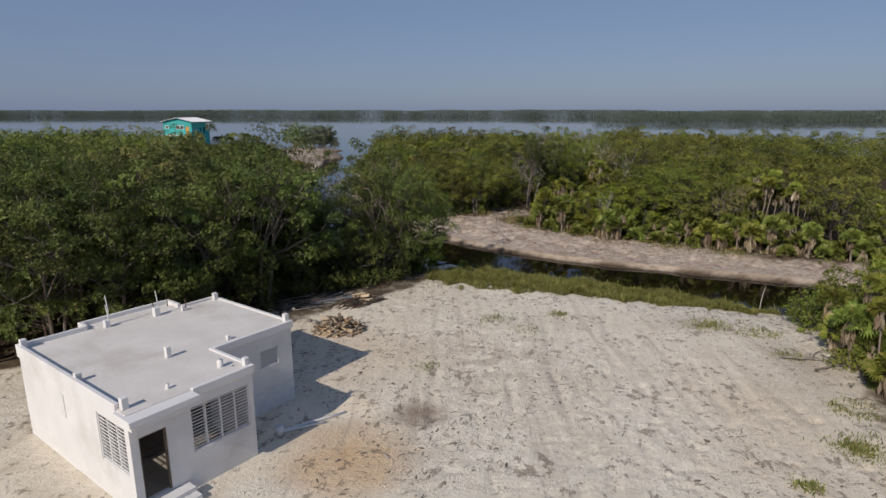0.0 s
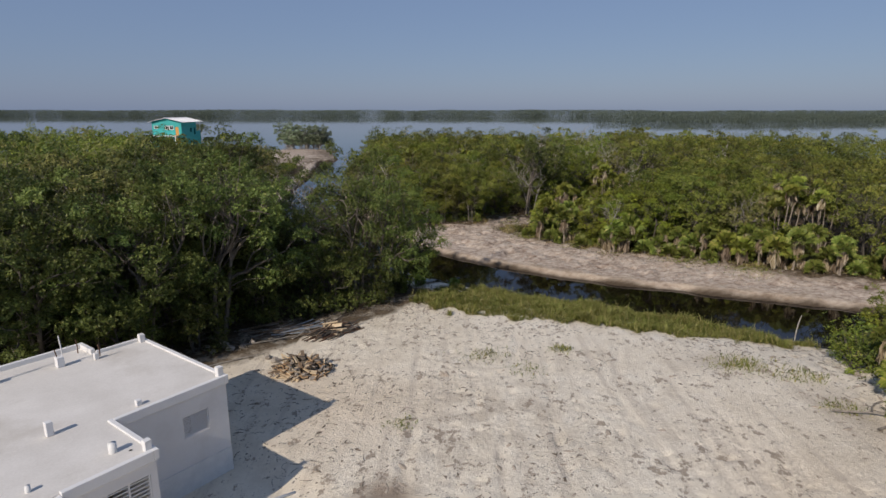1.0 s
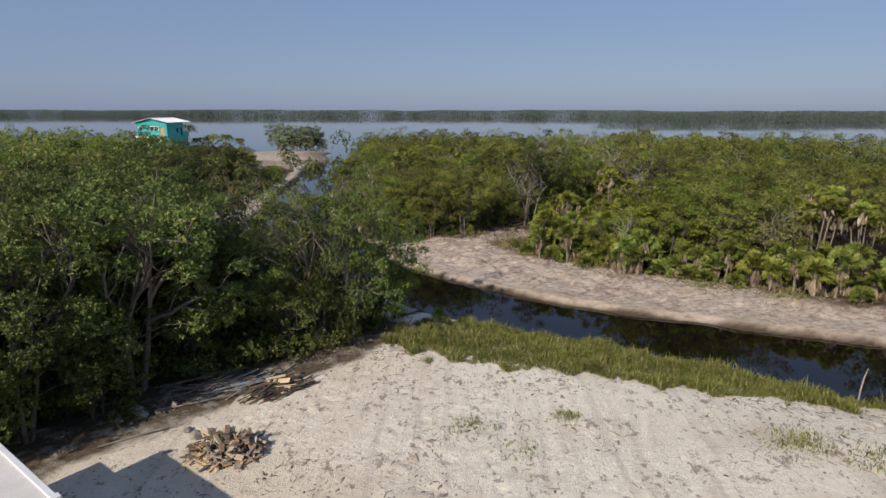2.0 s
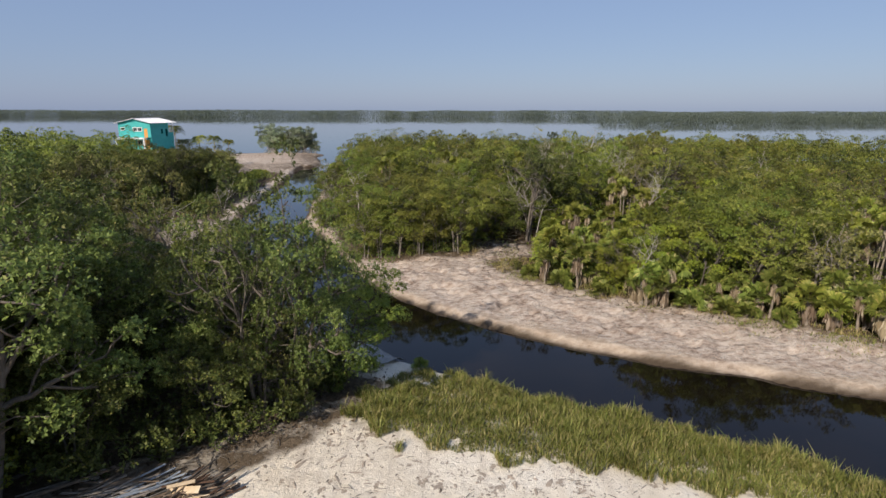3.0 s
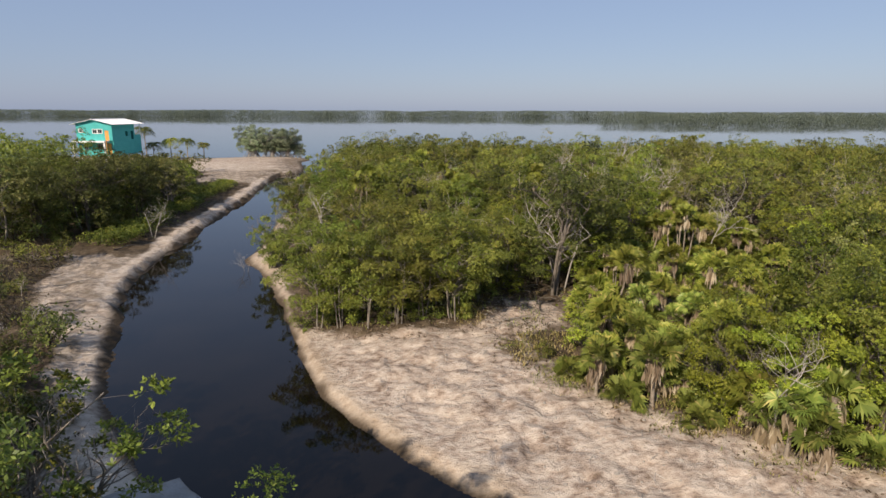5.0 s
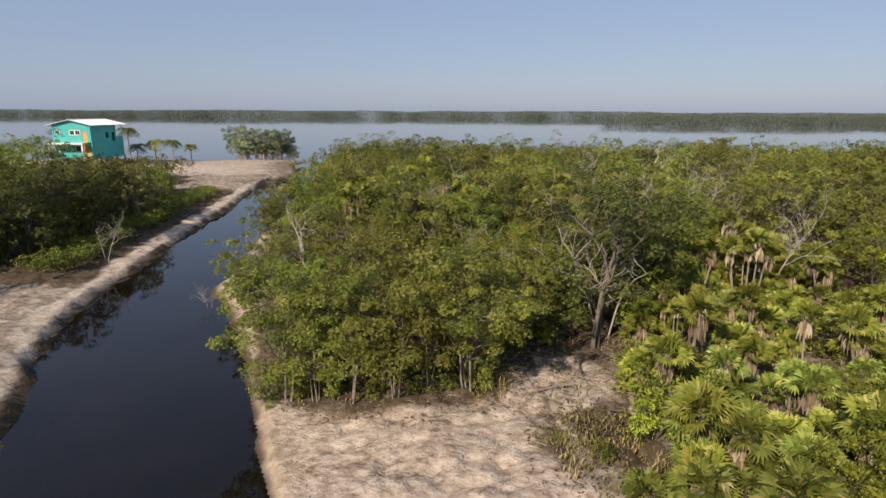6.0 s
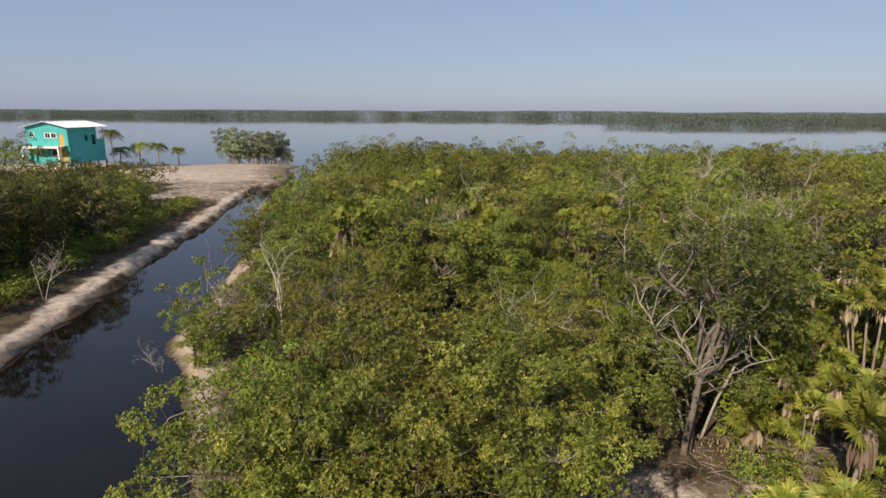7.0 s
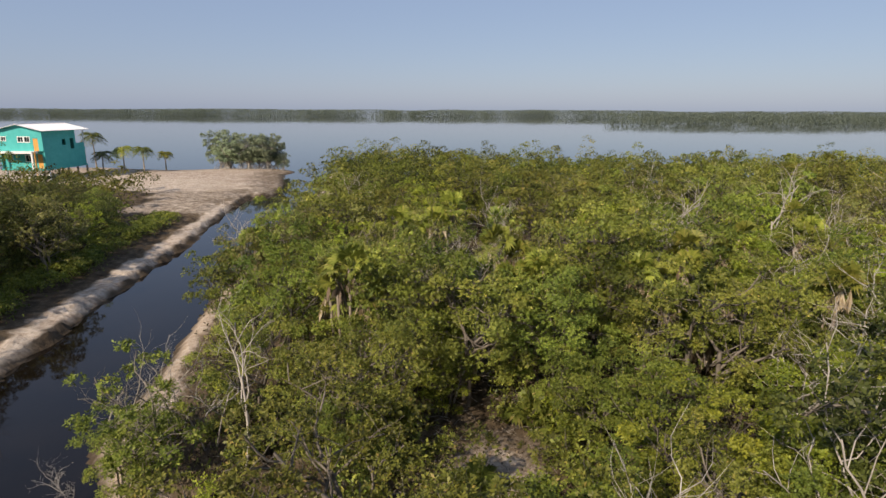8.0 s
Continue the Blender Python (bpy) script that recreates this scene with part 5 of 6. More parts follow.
# the big tree beside the glade, and an edge tree over the canal
plant.put(("tall", 1), 10.4, 71.0, 0.95, 0.6)
plant.put(("dead", 1), 11.1, 72.0, 1.35, 2.2)
plant.put(("palm", 4), 12.8, 67.0, 1.1, -0.2)
plant.put(("palm", 2), 4.0, 82.6, 1.3, 1.2)
for x, y, k, s in ((-2.6, 73.6, 3, 0.55), (-2.8, 79.0, 1, 0.55), (5.8, 74.0, 3, 0.6), (6.0, 80.6, 1, 0.6), (0.4, 83.4, 3, 0.55)):
    plant.put(("fine", k), x, y, s, prng.uniform(0, 6.28))
plant.put(("airy", 0), -10.1, 79.2, 0.85, 0.6)
plant.put(("fine", 1), -10.4, 78.8, 0.5, 2.6)
plant.put(("dead", 1), -12.3, 79.0, 0.36, 2.6)
# wood beside the lot; a narrow break in it lets the canal show
for x, y in scatter(prng, SOUTH_WOOD, 3.0, (-40, 22, 0, 58)):
    s = prng.uniform(0.86, 1.04)
    cut = abs(x + 0.193 * y)
    if cut < (1.7 if y < 44 else 1.0) and y > 32:
        plant.put(("bush", 3), x, y, prng.uniform(0.7, 1.2), prng.uniform(0, 6.28))
        continue
    if x > -16 and y < 40 - 0.25 * (x + 8):
        if math.hypot(x + 10.8, y - 33.6) < 3.2 or (y > 34.5 and x > -8.5):
            continue
        k = ("tall", prng.choice([0, 1, 0, 1, 2]))
    elif y < 46 and x < -12:
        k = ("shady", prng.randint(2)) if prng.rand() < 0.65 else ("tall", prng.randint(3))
    elif y < 43:
        k, s = ("fine", prng.choice([0, 1, 4, 5])), s * prng.uniform(0.7, 0.95)
    else:
        k, s = ("bush", prng.choice([3, 3, 4])), s * prng.uniform(1.0, 1.7)
    plant.put(k, x, y, s, prng.uniform(0, 6.28))
for x, y, k, s, sz in ((-10.8, 33.6, 1, 1.0, 1.0), (-4.3, 38.9, 0, 0.74, 0.98), (-2.9, 39.6, 1, 0.62, 0.86), (-14.8, 30.4, 0, 0.9, 0.95), (-18.6, 28.6, 1, 1.0, 0.95), (-22.0, 33.0, 1, 1.0, 1.0), (-17.0, 33.8, 2, 1.0, 1.0), (-12.9, 29.9, 0, 0.85, 0.9), (-13.9, 37.4, 0, 1.0, 1.0), (-11.6, 38.6, 1, 0.8, 0.85), (-9.7, 45.4, 2, 0.8, 0.9), (-6.6, 40.4, 0, 0.8, 0.74), (-14.2, 33.4, 0, 0.8, 0.8), (-12.2, 42.0, 0, 0.85, 0.8), (-16.4, 41.4, 1, 0.9, 0.9)):
    plant.put(("tall", k), x, y, s, prng.uniform(0, 6.28), sz=sz)
plant.put(("bush", 3), -2.4, 42.0, 1.2, 4.0)
for x, y, k, s in ((-6.2, 46.4, 0, 1.0), (-7.8, 47.4, 1, 0.95), (-10.6, 47.6, 0, 0.9), (-13.0, 49.2, 1, 0.9), (-11.2, 44.6, 1, 0.9), (-14.5, 46.2, 0, 1.0)):
    plant.put(("airy", k), x, y, s, prng.uniform(0, 6.28))
plant.put(("bush", 0), -11.2, 34.4, 1.2, 0.4)
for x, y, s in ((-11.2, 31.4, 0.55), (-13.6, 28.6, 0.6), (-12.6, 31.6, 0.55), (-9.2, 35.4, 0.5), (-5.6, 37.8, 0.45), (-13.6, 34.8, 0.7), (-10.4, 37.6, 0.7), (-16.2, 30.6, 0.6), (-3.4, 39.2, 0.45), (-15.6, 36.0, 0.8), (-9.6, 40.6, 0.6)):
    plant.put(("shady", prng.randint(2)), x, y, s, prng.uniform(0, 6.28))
for x, y, s in ((-12.4, 31.8, 1.1), (-8.8, 34.9, 0.9), (-7.0, 36.4, 0.9), (-5.6, 37.2, 0.9), (-4.6, 37.6, 0.9), (-3.2, 38.6, 0.9), (-15.8, 29.0, 1.2), (-13.8, 31.8, 1.3)):
    plant.put(("bush", 3), x, y, s, prng.uniform(0, 6.28))
# front row of the island wood
for i in range(13):
    x = -4.8 + 0.78 * i + prng.uniform(-0.2, 0.2)
    y = 66.2 - 0.5 * math.sin(i / 12 * 3.1) + prng.uniform(-0.4, 0.5)
    if i % 2 == 1:
        plant.put(("edge", prng.randint(2)), x, y, prng.uniform(0.7, 0.92), prng.uniform(0, 6.28))
    else:
        plant.put(("bush", prng.choice([1, 2, 4, 4])), x, y, prng.uniform(0.4, 0.9), prng.uniform(0, 6.28))
# low scrub behind the silted bank
for x, y in scatter(prng, SCRUB, 1.6, (-60, 48, -8, 82)):
    if x > -34 and prng.rand() < 0.14:
        plant.put(("dead", prng.randint(2)), x, y, prng.uniform(0.25, 0.42), prng.uniform(0, 6.28))
    else:
        plant.put(("bush", prng.choice([4, 4, 4, 1, 3])), x, y, prng.uniform(0.8, 1.6), prng.uniform(0, 6.28))
# thin trees among the scrub
for x, y, k, s in ((-16.8, 51.6, 5, 0.75), (-20.2, 54.6, 4, 0.7), (-22.4, 50.4, 0, 0.9), (-24.6, 58.0, 5, 0.75), (-16.4, 48.6, 4, 0.75), (-26.4, 53.6, 1, 0.85), (-29.0, 60.0, 4, 0.8), (-19.2, 49.4, 0, 0.85), (-33.0, 57.0, 0, 0.9), (-22.6, 64.6, 5, 0.6), (-30.0, 66.5, 4, 0.7), (-13.6, 51.6, 5, 0.6), (-36, 63, 1, 0.85)):
    plant.put(("fine", k), x, y, s, prng.uniform(0, 6.28))
# wood west of the canal
for x, y in scatter(prng, WEST_WOOD, 3.0, (-46, 75, -24, 128)):
    t_ = 0.80 if y < 100 else 0.80 - 0.30 * min(1, (y - 100) / 25)
    plant.put((("plain", prng.randint(4)) if prng.rand() < 0.5 else ("shady", prng.randint(2))), x, y, t_ * prng.uniform(0.8, 1.1), prng.uniform(0, 6.28))
plant.put(("plain", 2), -29.4, 103.8, 0.74, 1.0)


# far woods, one mass of foliage each
def canopy(name, seed, places, tall, leaf, per, mat, label, wide=2.9, lob=8):
    rng = np.random.RandomState(seed)
    P = np.asarray(places, float)
    n = len(P)
    h = tall * rng.choice([0.72, 0.86, 1.0, 1.14], n, p=[0.25, 0.35, 0.28, 0.12]) * rng.uniform(0.92, 1.08, n)
    w = wide * rng.uniform(0.55, 1.0, n)[:, None]
    a = np.arange(lob)[None, :] * 2.4 + rng.uniform(0, 6.28, (n, 1))
    f = np.sqrt((np.arange(lob)[None, :] + rng.uniform(0, 0.8, (n, lob))) / lob)
    cx, cy = P[:, :1] + np.cos(a) * f * w * 0.85, P[:, 1:] + np.sin(a) * f * w * 0.85
    cz = h[:, None] * (0.93 - 0.42 * f ** 2 - rng.uniform(0, 0.12, (n, lob)))
    C = np.repeat(np.stack([cx, cy, cz], -1).reshape(-1, 3), per, 0)
    R = np.repeat(np.repeat(w * 0.36, lob, 1).ravel() * rng.uniform(0.75, 1.2, n * lob), per)[:, None]
    away = np.repeat(np.stack([np.cos(a) * f, np.sin(a) * f, 0 * a], -1).reshape(-1, 3), per, 0)
    o = unit(rng.normal(0, 1, C.shape) + 0.5 * away + np.array([0, 0, 0.6]))
    c = C + o * R * rng.uniform(0.3, 1.0, (len(C), 1)) ** 0.4 * np.array([1.1, 1.1, 0.72])
    tone = np.repeat(np.repeat(rng.normal(0, 0.75, n), lob) + rng.normal(0, 0.4, n * lob), per)
    # low fill leaves take a darker tone, painting the shade under the crowns
    k = rng.randint(0, n, int(n * per * lob * 0.15))
    lowc = np.column_stack([P[k] + rng.normal(0, wide * 0.5, (len(k), 2)), rng.uniform(0.05, 0.5, len(k)) * h[k]])
    c, o, tone = np.vstack([c, lowc]), np.vstack([o, np.zeros(lowc.shape)]), np.concatenate([tone, np.full(len(k), -0.5)])
    v, q = leaves(rng, c, leaf, leaf * 0.55, 0.5, o * 1.3)
    ob = new(name, quads_mesh(name, v, q, tone + rng.normal(0, 0.25, len(c))))
    ob.data.materials.append(mat)
    return tagged(ob, label, "trees", kind="stuff")


far_isle = scatter(prng, ISLE_WOOD, 3.3, (-20, 45, 135, 186), lambda x, y: ((y > 127) | (x > 53.5) | ((x > 41.5) & (y < 98.5))) & (x < 30 + 0.85 * y) & open_ground(x, y))
far_isle = np.array(far_isle)
pick = prng.rand(len(far_isle))
canopy("island_canopy", 61, far_isle[pick < 0.4], 7.0, 0.27, 44, M_GREEN, "dense green mangrove canopy across the island")
canopy("island_canopy", 62, far_isle[(pick >= 0.4) & (pick < 0.75)], 6.8, 0.27, 44, M_OLIVE, "olive mangrove canopy across the island")
canopy("island_canopy", 63, far_isle[pick >= 0.75], 6.8, 0.27, 44, M_DEEPSHADE, "dark green mangrove canopy across the island")
back = np.array(scatter(prng, ISLE_WOOD, 2.4, (-22, 148, 100, 186)))
canopy("island_canopy", 75, back, 4.8, 0.42, 22, M_GREEN, "low green mangrove fringe along the lagoon", 2.2)
far_left = np.array(scatter(prng, SOUTH_WOOD, 3.4, (-140, 20, -40.5, 60), lambda x, y: x > -0.95 * y - 12))
pick = prng.rand(len(far_left))
canopy("south_canopy", 64, far_left[pick < 0.6], 8.6, 0.34, 34, M_DEEPSHADE, "woodland canopy west of the lot, leaves darkened for shade")
canopy("south_canopy", 65, far_left[pick >= 0.6], 8.2, 0.34, 34, M_MOSS, "green woodland canopy west of the lot")
far_west = np.array(scatter(prng, WEST_WOOD, 3.3, (-140, 62, -24, 172), lambda x, y: ((x < -46.5) | (y > 129)) & (x > -0.95 * y - 12) & ~((x > -80) & (x < -66) & (y > 158))))
low = (far_west[:, 0] > -66) & (far_west[:, 1] > 118)
canopy("west_canopy", 66, far_west[low], 4.3, 0.36, 24, M_OLIVE, "low olive thicket near the stilt house", 2.4)
canopy("west_canopy", 67, far_west[~low], 7.6, 0.36, 32, M_GREEN, "dark green woodland canopy by the lagoon")


under = np.array(scatter(prng, SOUTH_WOOD, 1.5, (-20, 26, -1, 47)))
# dark leaf colour stands for the shade beneath the crowns
canopy("undergrowth", 68, under, 2.2, 0.15, 22, M_DEEPSHADE, "tangled undergrowth beneath the trees, leaves darkened for shade", 1.2, 6)
f_ = prng.rand(240)
berm_growth = np.column_stack([-24.6 - 5.4 * f_ - np.abs(prng.normal(0, 1.9, 240)), 84 + 44 * f_])
w_under = np.array(scatter(prng, WEST_WOOD, 1.8, (-50, 76, -24, 128)))
canopy("undergrowth", 73, w_under, 3.2, 0.22, 12, M_MOSS, "moss green undergrowth in the west wood", 1.5)
canopy("undergrowth", 69, berm_growth, 1.3, 0.17, 16, M_GREEN, "low green undergrowth behind the west bank", 0.9)
isle_under = np.array(scatter(prng, ISLE_WOOD, 2.0, (-15, 52, 26, 84), open_ground))
# dark leaf colours here stand for the shade in gaps between crowns
canopy("undergrowth", 70, isle_under[::2], 2.2, 0.15, 18, M_DEEPSHADE, "island wood undergrowth with leaves darkened for shaded gaps", 1.2)
canopy("undergrowth", 74, isle_under[1::2], 1.6, 0.13, 14, M_SCRUBLEAF, "dry brown undergrowth in the island wood", 1.2)


def far_woods(name, seed, x0, x1, y0, depth, tall, gap, mat, label):
    rng = np.random.RandomState(seed)
    n = int((x1 - x0) / gap)
    x = np.concatenate([rng.uniform(x0, x1, n) for _ in range(3)])
    y = np.concatenate([y0 + k * depth / 3 + rng.uniform(0, depth / 3, n) for k in range(3)]) + 18 * vnoise(x, x * 0, 160, 22)
    h = tall * (0.9 + 0.10 * vnoise(x, x * 0, 90, 23) + 0.05 * vnoise(x, y, 15, 24)) * rng.uniform(0.92, 1.06, len(x))
    C = np.repeat(np.stack([x, y, h], -1), 170, 0)
    C[:, 2] *= rng.uniform(-0.06, 0.95, len(C))
    C[:, :2] += rng.normal(0, gap * 1.6, (len(C), 2))
    v, q = leaves(rng, C, gap * 0.27, gap * 0.22, 2.2)
    ob = new(name, quads_mesh(name, v, q))
    ob.data.materials.append(mat)
    return tagged(ob, label, "woods", kind="stuff")


far_woods("far_woods", 71, -1500, 1700, 1400, 160, 16.0, 6.5, M_FARHAZE, "low wooded shore across the lagoon, hazed in colour")
far_woods("far_woods", 72, 210, 1150, 735, 120, 11.0, 4.0, M_FARHAZE, "nearer wooded point across the lagoon, hazed in colour")

# fan palms on the island front and in the stand behind it
row = scatter(prng, [(8.6, 60.0), (9.8, 56.8), (16, 52.2), (20.5, 49.8), (26, 46.6), (44, 39.6), (44, 42), (26, 50), (17, 55), (11, 60.5)], 1.15, (8, 38, 45, 62))
for x, y in row:
    plant.put(("palm", prng.choice([1, 1, 2, 2, 0])), x, y, prng.uniform(0.8, 1.2), prng.uniform(0, 6.28))
for x, y in scatter(prng, STAND, 1.25, (9, 57, 31, 91)):
    plant.put(("palm", prng.choice([0, 0, 1, 2, 4])) if prng.rand() < 0.66 else ("bush", prng.choice([4, 1, 0, 2])), x, y, prng.uniform(0.72, 1.05), prng.uniform(0, 6.28))
for x, y in scatter(prng, STAND, 5.5, (10, 57, 31, 91)):
    if prng.rand() < 0.25:
        plant.put(("fine", prng.choice([1, 4, 0])), x, y, prng.uniform(0.35, 0.5), prng.uniform(0, 6.28))
    else:
        plant.put(("bush", prng.choice([0, 2])), x, y, prng.uniform(0.9, 1.4), prng.uniform(0, 6.28))
for x, y, s in ((29.6, 54.4, 1.15), (31.6, 56.0, 1.1), (33.4, 54.0, 1.05), (-3.9, 85.4, 1.35), (4.6, 88.5, 1.3), (-1.0, 95, 1.4), (10.5, 86.5, 1.25), (16.5, 84.5, 1.2), (22.0, 95, 1.3), (14.2, 70.5, 0.6), (20.5, 76, 1.1), (9.0, 93, 1.2), (16.5, 92, 1.15)):
    plant.put(("palm", 3), x, y, s, prng.uniform(0, 6.28))
for x, y, s in ((5.0, 83.2, 1.2), (1.5, 78.4, 1.0), (-3.6, 66.9, 1.0), (4.2, 66.6, 0.9), (6.0, 70.6, 0.8), (-0.8, 44.0, 0.55), (-2.0, 41.5, 0.6), (1.6, 44.2, 0.5)):
    plant.put(("palm", 2), x, y, s, prng.uniform(0, 6.28))
# east edge of the lot
for x, y, k, s in ((20.0, 28.2, 1, 1.0), (18.9, 26.0, 0, 0.9), (18.6, 24.6, 1, 1.1), (18.0, 21.4, 0, 1.0), (19.0, 22.0, 4, 1.2), (18.4, 19.8, 1, 1.0), (19.6, 20.6, 4, 1.3), (20.6, 27.2, 0, 0.8), (19.4, 24.8, 2, 0.9), (18.6, 22.8, 2, 0.9), (19.3, 23.6, 3, 0.92), (20.8, 25.0, 3, 0.85), (22.4, 27.4, 3, 0.8), (21.0, 23.0, 0, 1.0), (24.0, 29.0, 3, 0.7)):
    plant.put(("palm", k), x, y, s, prng.uniform(0, 6.28))
for x, y, s in ((22.4, 32.4, 1.3), (21.7, 30.8, 1.2), (23.2, 30.8, 1.6), (21.4, 29.0, 1.2), (20.6, 26.8, 1.1), (19.6, 29.8, 1.2), (22.0, 33.4, 1.3), (20.4, 31.2, 0.9), (-10.3, 80.0, 1.5), (-10.6, 82.2, 1.2)):
    plant.put(("bush", 2), x, y, s, prng.uniform(0, 6.28))
for x, y in scatter(prng, EAST_WOOD, 1.8, (18.5, 12, 32, 34)):
    plant.put(("bush", prng.choice([1, 2, 3, 4])), x, y, prng.uniform(0.6, 1.1), prng.uniform(0, 6.28))
for x, y in scatter(prng, EAST_WOOD, 3.0, (22, 10, 44, 33)):
    plant.put(("plain", prng.choice([1, 3])), x, y, prng.uniform(0.45, 0.62), prng.uniform(0, 6.28))
# shrubs along the woods' edges
for poly, bx, gap in ((ISLE_WOOD, (-16, 48, 40, 108), 1.7), (SOUTH_WOOD, (-20, 26, 0, 52), 1.9), (WEST_WOOD, (-42, 75, -24, 128), 3.4)):
    for x, y in scatter(prng, poly, gap, bx, lambda x, y: (edge_distance(poly, x, y) < (2.6 if poly is SOUTH_WOOD else 1.8)) & open_ground(x, y)):
        if poly is SOUTH_WOOD and prng.rand() < 0.6:
            continue
        if poly is SOUTH_WOOD:
            plant.put(("bush", 3 if prng.rand() < 0.85 else 0), x, y, prng.uniform(0.6, 1.1), prng.uniform(0, 6.28))
        else:
            plant.put(("bush", prng.choice([0, 1, 2])), x, y, prng.uniform(0.55, 1.15), prng.uniform(0, 6.28))
for x, y, k, s in ((5.6, 70.6, 0, 1.0), (10.7, 77.5, 0, 1.05), (14.6, 80.5, 1, 1.2), (14.6, 99.1, 0, 1.3), (15.6, 99.8, 0, 1.1), (21.6, 89.7, 1, 1.2), (24.5, 92.0, 0, 1.1), (2.4, 92, 1, 1.05), (29, 101, 1, 1.3), (36, 108, 0, 1.3), (6, 108, 1, 1.2), (-6, 112, 0, 1.1), (18, 116, 1, 1.3), (44, 96, 1, 1.3), (14.8, 80.2, 0, 1.2), (20.9, 98, 0, 1.45), (-6.6, 79.8, 0, 0.95), (0.6, 84.4, 1, 1.1), (17, 90, 1, 1.3), (13.5, 95, 1, 1.1), (15.0, 96, 0, 1.1), (-0.4, 90, 0, 1.0), (24.0, 80, 1, 1.2), (19.5, 87, 0, 1.2), (-8.4, 81.4, 1, 0.9),
                   (15.2, 53.4, 0, 0.75), (-7.5, 43, 0, 1.15), (-14, 40, 1, 1.3), (-21, 36, 0, 1.2), (-24, 88, 1, 0.7)):
    plant.put(("dead", k), x, y, s, prng.uniform(0, 6.28))


# grass between the sand and the canal
def grass(name, seed, places, tall, label, mat=None, wide=0.016):
    rng = np.random.RandomState(seed)
    P = np.asarray(places, float)
    n = len(P)
    z = height(P[:, 0], P[:, 1])
    h = tall * rng.uniform(0.5, 1.25, n) * (0.85 + 0.40 * vnoise(P[:, 0], P[:, 1], 2.1, 30) + 0.50 * vnoise(P[:, 0], P[:, 1], 0.5, 37))
    a = rng.uniform(0, 6.28, n)
    d = np.stack([np.cos(a), np.sin(a), np.zeros(n)], -1)
    s = np.stack([-np.sin(a), np.cos(a), np.zeros(n)], -1) * (wide * rng.uniform(0.7, 1.5, n))[:, None]
    b = np.column_stack([P, z - 0.03])
    m = b + d * (0.12 * h)[:, None] + np.array([0, 0, 1]) * (0.55 * h)[:, None]
    t = b + d * (rng.uniform(0.25, 0.75, n) * h)[:, None] + np.array([0, 0, 1]) * (h * rng.uniform(0.8, 1.0, n))[:, None]
    v = np.stack([b, m + s, t, m - s], 1).reshape(-1, 3)
    ob = new(name, quads_mesh(name, v, np.arange(4 * n).reshape(-1, 4)))
    ob.data.materials.append(mat or M_GRASS)
    return tagged(ob, label, "grass", kind="stuff")


def sown(rng, poly, n, bx, patch=None):
    x, y = rng.uniform(bx[0], bx[2], n), rng.uniform(bx[1], bx[3], n)
    fx, fy = x + vnoise(x, y, 0.9, 31) * 0.7 + vnoise(x, y, 0.35, 38) * 0.4, y + vnoise(x, y, 0.9, 32) * 0.8 + vnoise(x, y, 0.35, 39) * 0.4
    ok = inside(poly, fx, fy)
    if patch is not None:
        ok &= vnoise(x, y, patch, 33) + 0.35 * vnoise(x, y, patch / 3, 34) > rng.uniform(-1.7, -0.45, n)
    return np.stack([x[ok], y[ok]], -1)


grass("grass_strip", 81, sown(prng, GRASS, 190000, (-2, 32, 22, 46), 1.8), 0.40, "olive green rough grass on the canal bank", wide=0.013)
grass("tall_grass", 85, sown(prng, GRASS, 5200, (-2, 32, 22, 46), 1.1), 0.62, "taller seeding grass stalks in the strip", wide=0.010)
grass("ochre_grass", 86, sown(prng, GRASS, 11000, (-2, 32, 22, 46), 0.9), 0.42, "dead straw blades among the green grass", M_OCHRE, wide=0.012)
clumps = [(14.4, 29.8, 1.4, 0.5, 700), (2.7, 30.9, 1.2, 0.25, 260), (11.35, 15.9, 0.45, 0.5, 260), (14.4, 17.8, 1.1, 0.4, 900), (16.5, 25.8, 0.8, 0.4, 260), (-0.8, 24.6, 0.6, 0.25, 160), (16.6, 28.6, 1.2, 0.35, 300), (4.6, 29.3, 0.9, 0.22, 130),
          (6.6, 31.6, 0.6, 0.3, 150), (9.0, 58.8, 1.6, 0.6, 1200), (6.7, 62.5, 0.9, 0.4, 400), (15.0, 52.6, 1.5, 0.4, 500), (20, 49.6, 1.8, 0.4, 700), (24, 47.0, 2.0, 0.4, 700), (12.4, 54.8, 1.2, 0.4, 400), (15.5, 16.4, 1.5, 0.4, 900), (16.0, 20.6, 1.1, 0.4, 600)]
pts = np.concatenate([np.column_stack([x + prng.normal(0, r * 0.5, n), y + prng.normal(0, r * 0.4, n)]) for x, y, r, h, n in clumps])
grass("grass_tufts", 82, pts, 0.20, "scattered tufts of weed on the sand")
x, y = prng.uniform(4, 42, 160000), prng.uniform(38, 72, 160000)
e = edge_distance(ISLE_WOOD, x, y)
ok = (np.where(inside(ISLE_WOOD, x, y), 0.3 * e, e) + 0.9 * vnoise(x, y, 1.6, 36) < 1.0) & (shore(x, y) > 2.0) & (prng.rand(160000) < 0.6) & (np.hypot(x - 9.0, y - 67.6) > 3.6)
grass("dry_grass", 84, np.stack([x[ok], y[ok]], -1), 0.30, "ochre dry grass at the foot of the palms", M_OCHRE, 0.02)
edge_pts = []
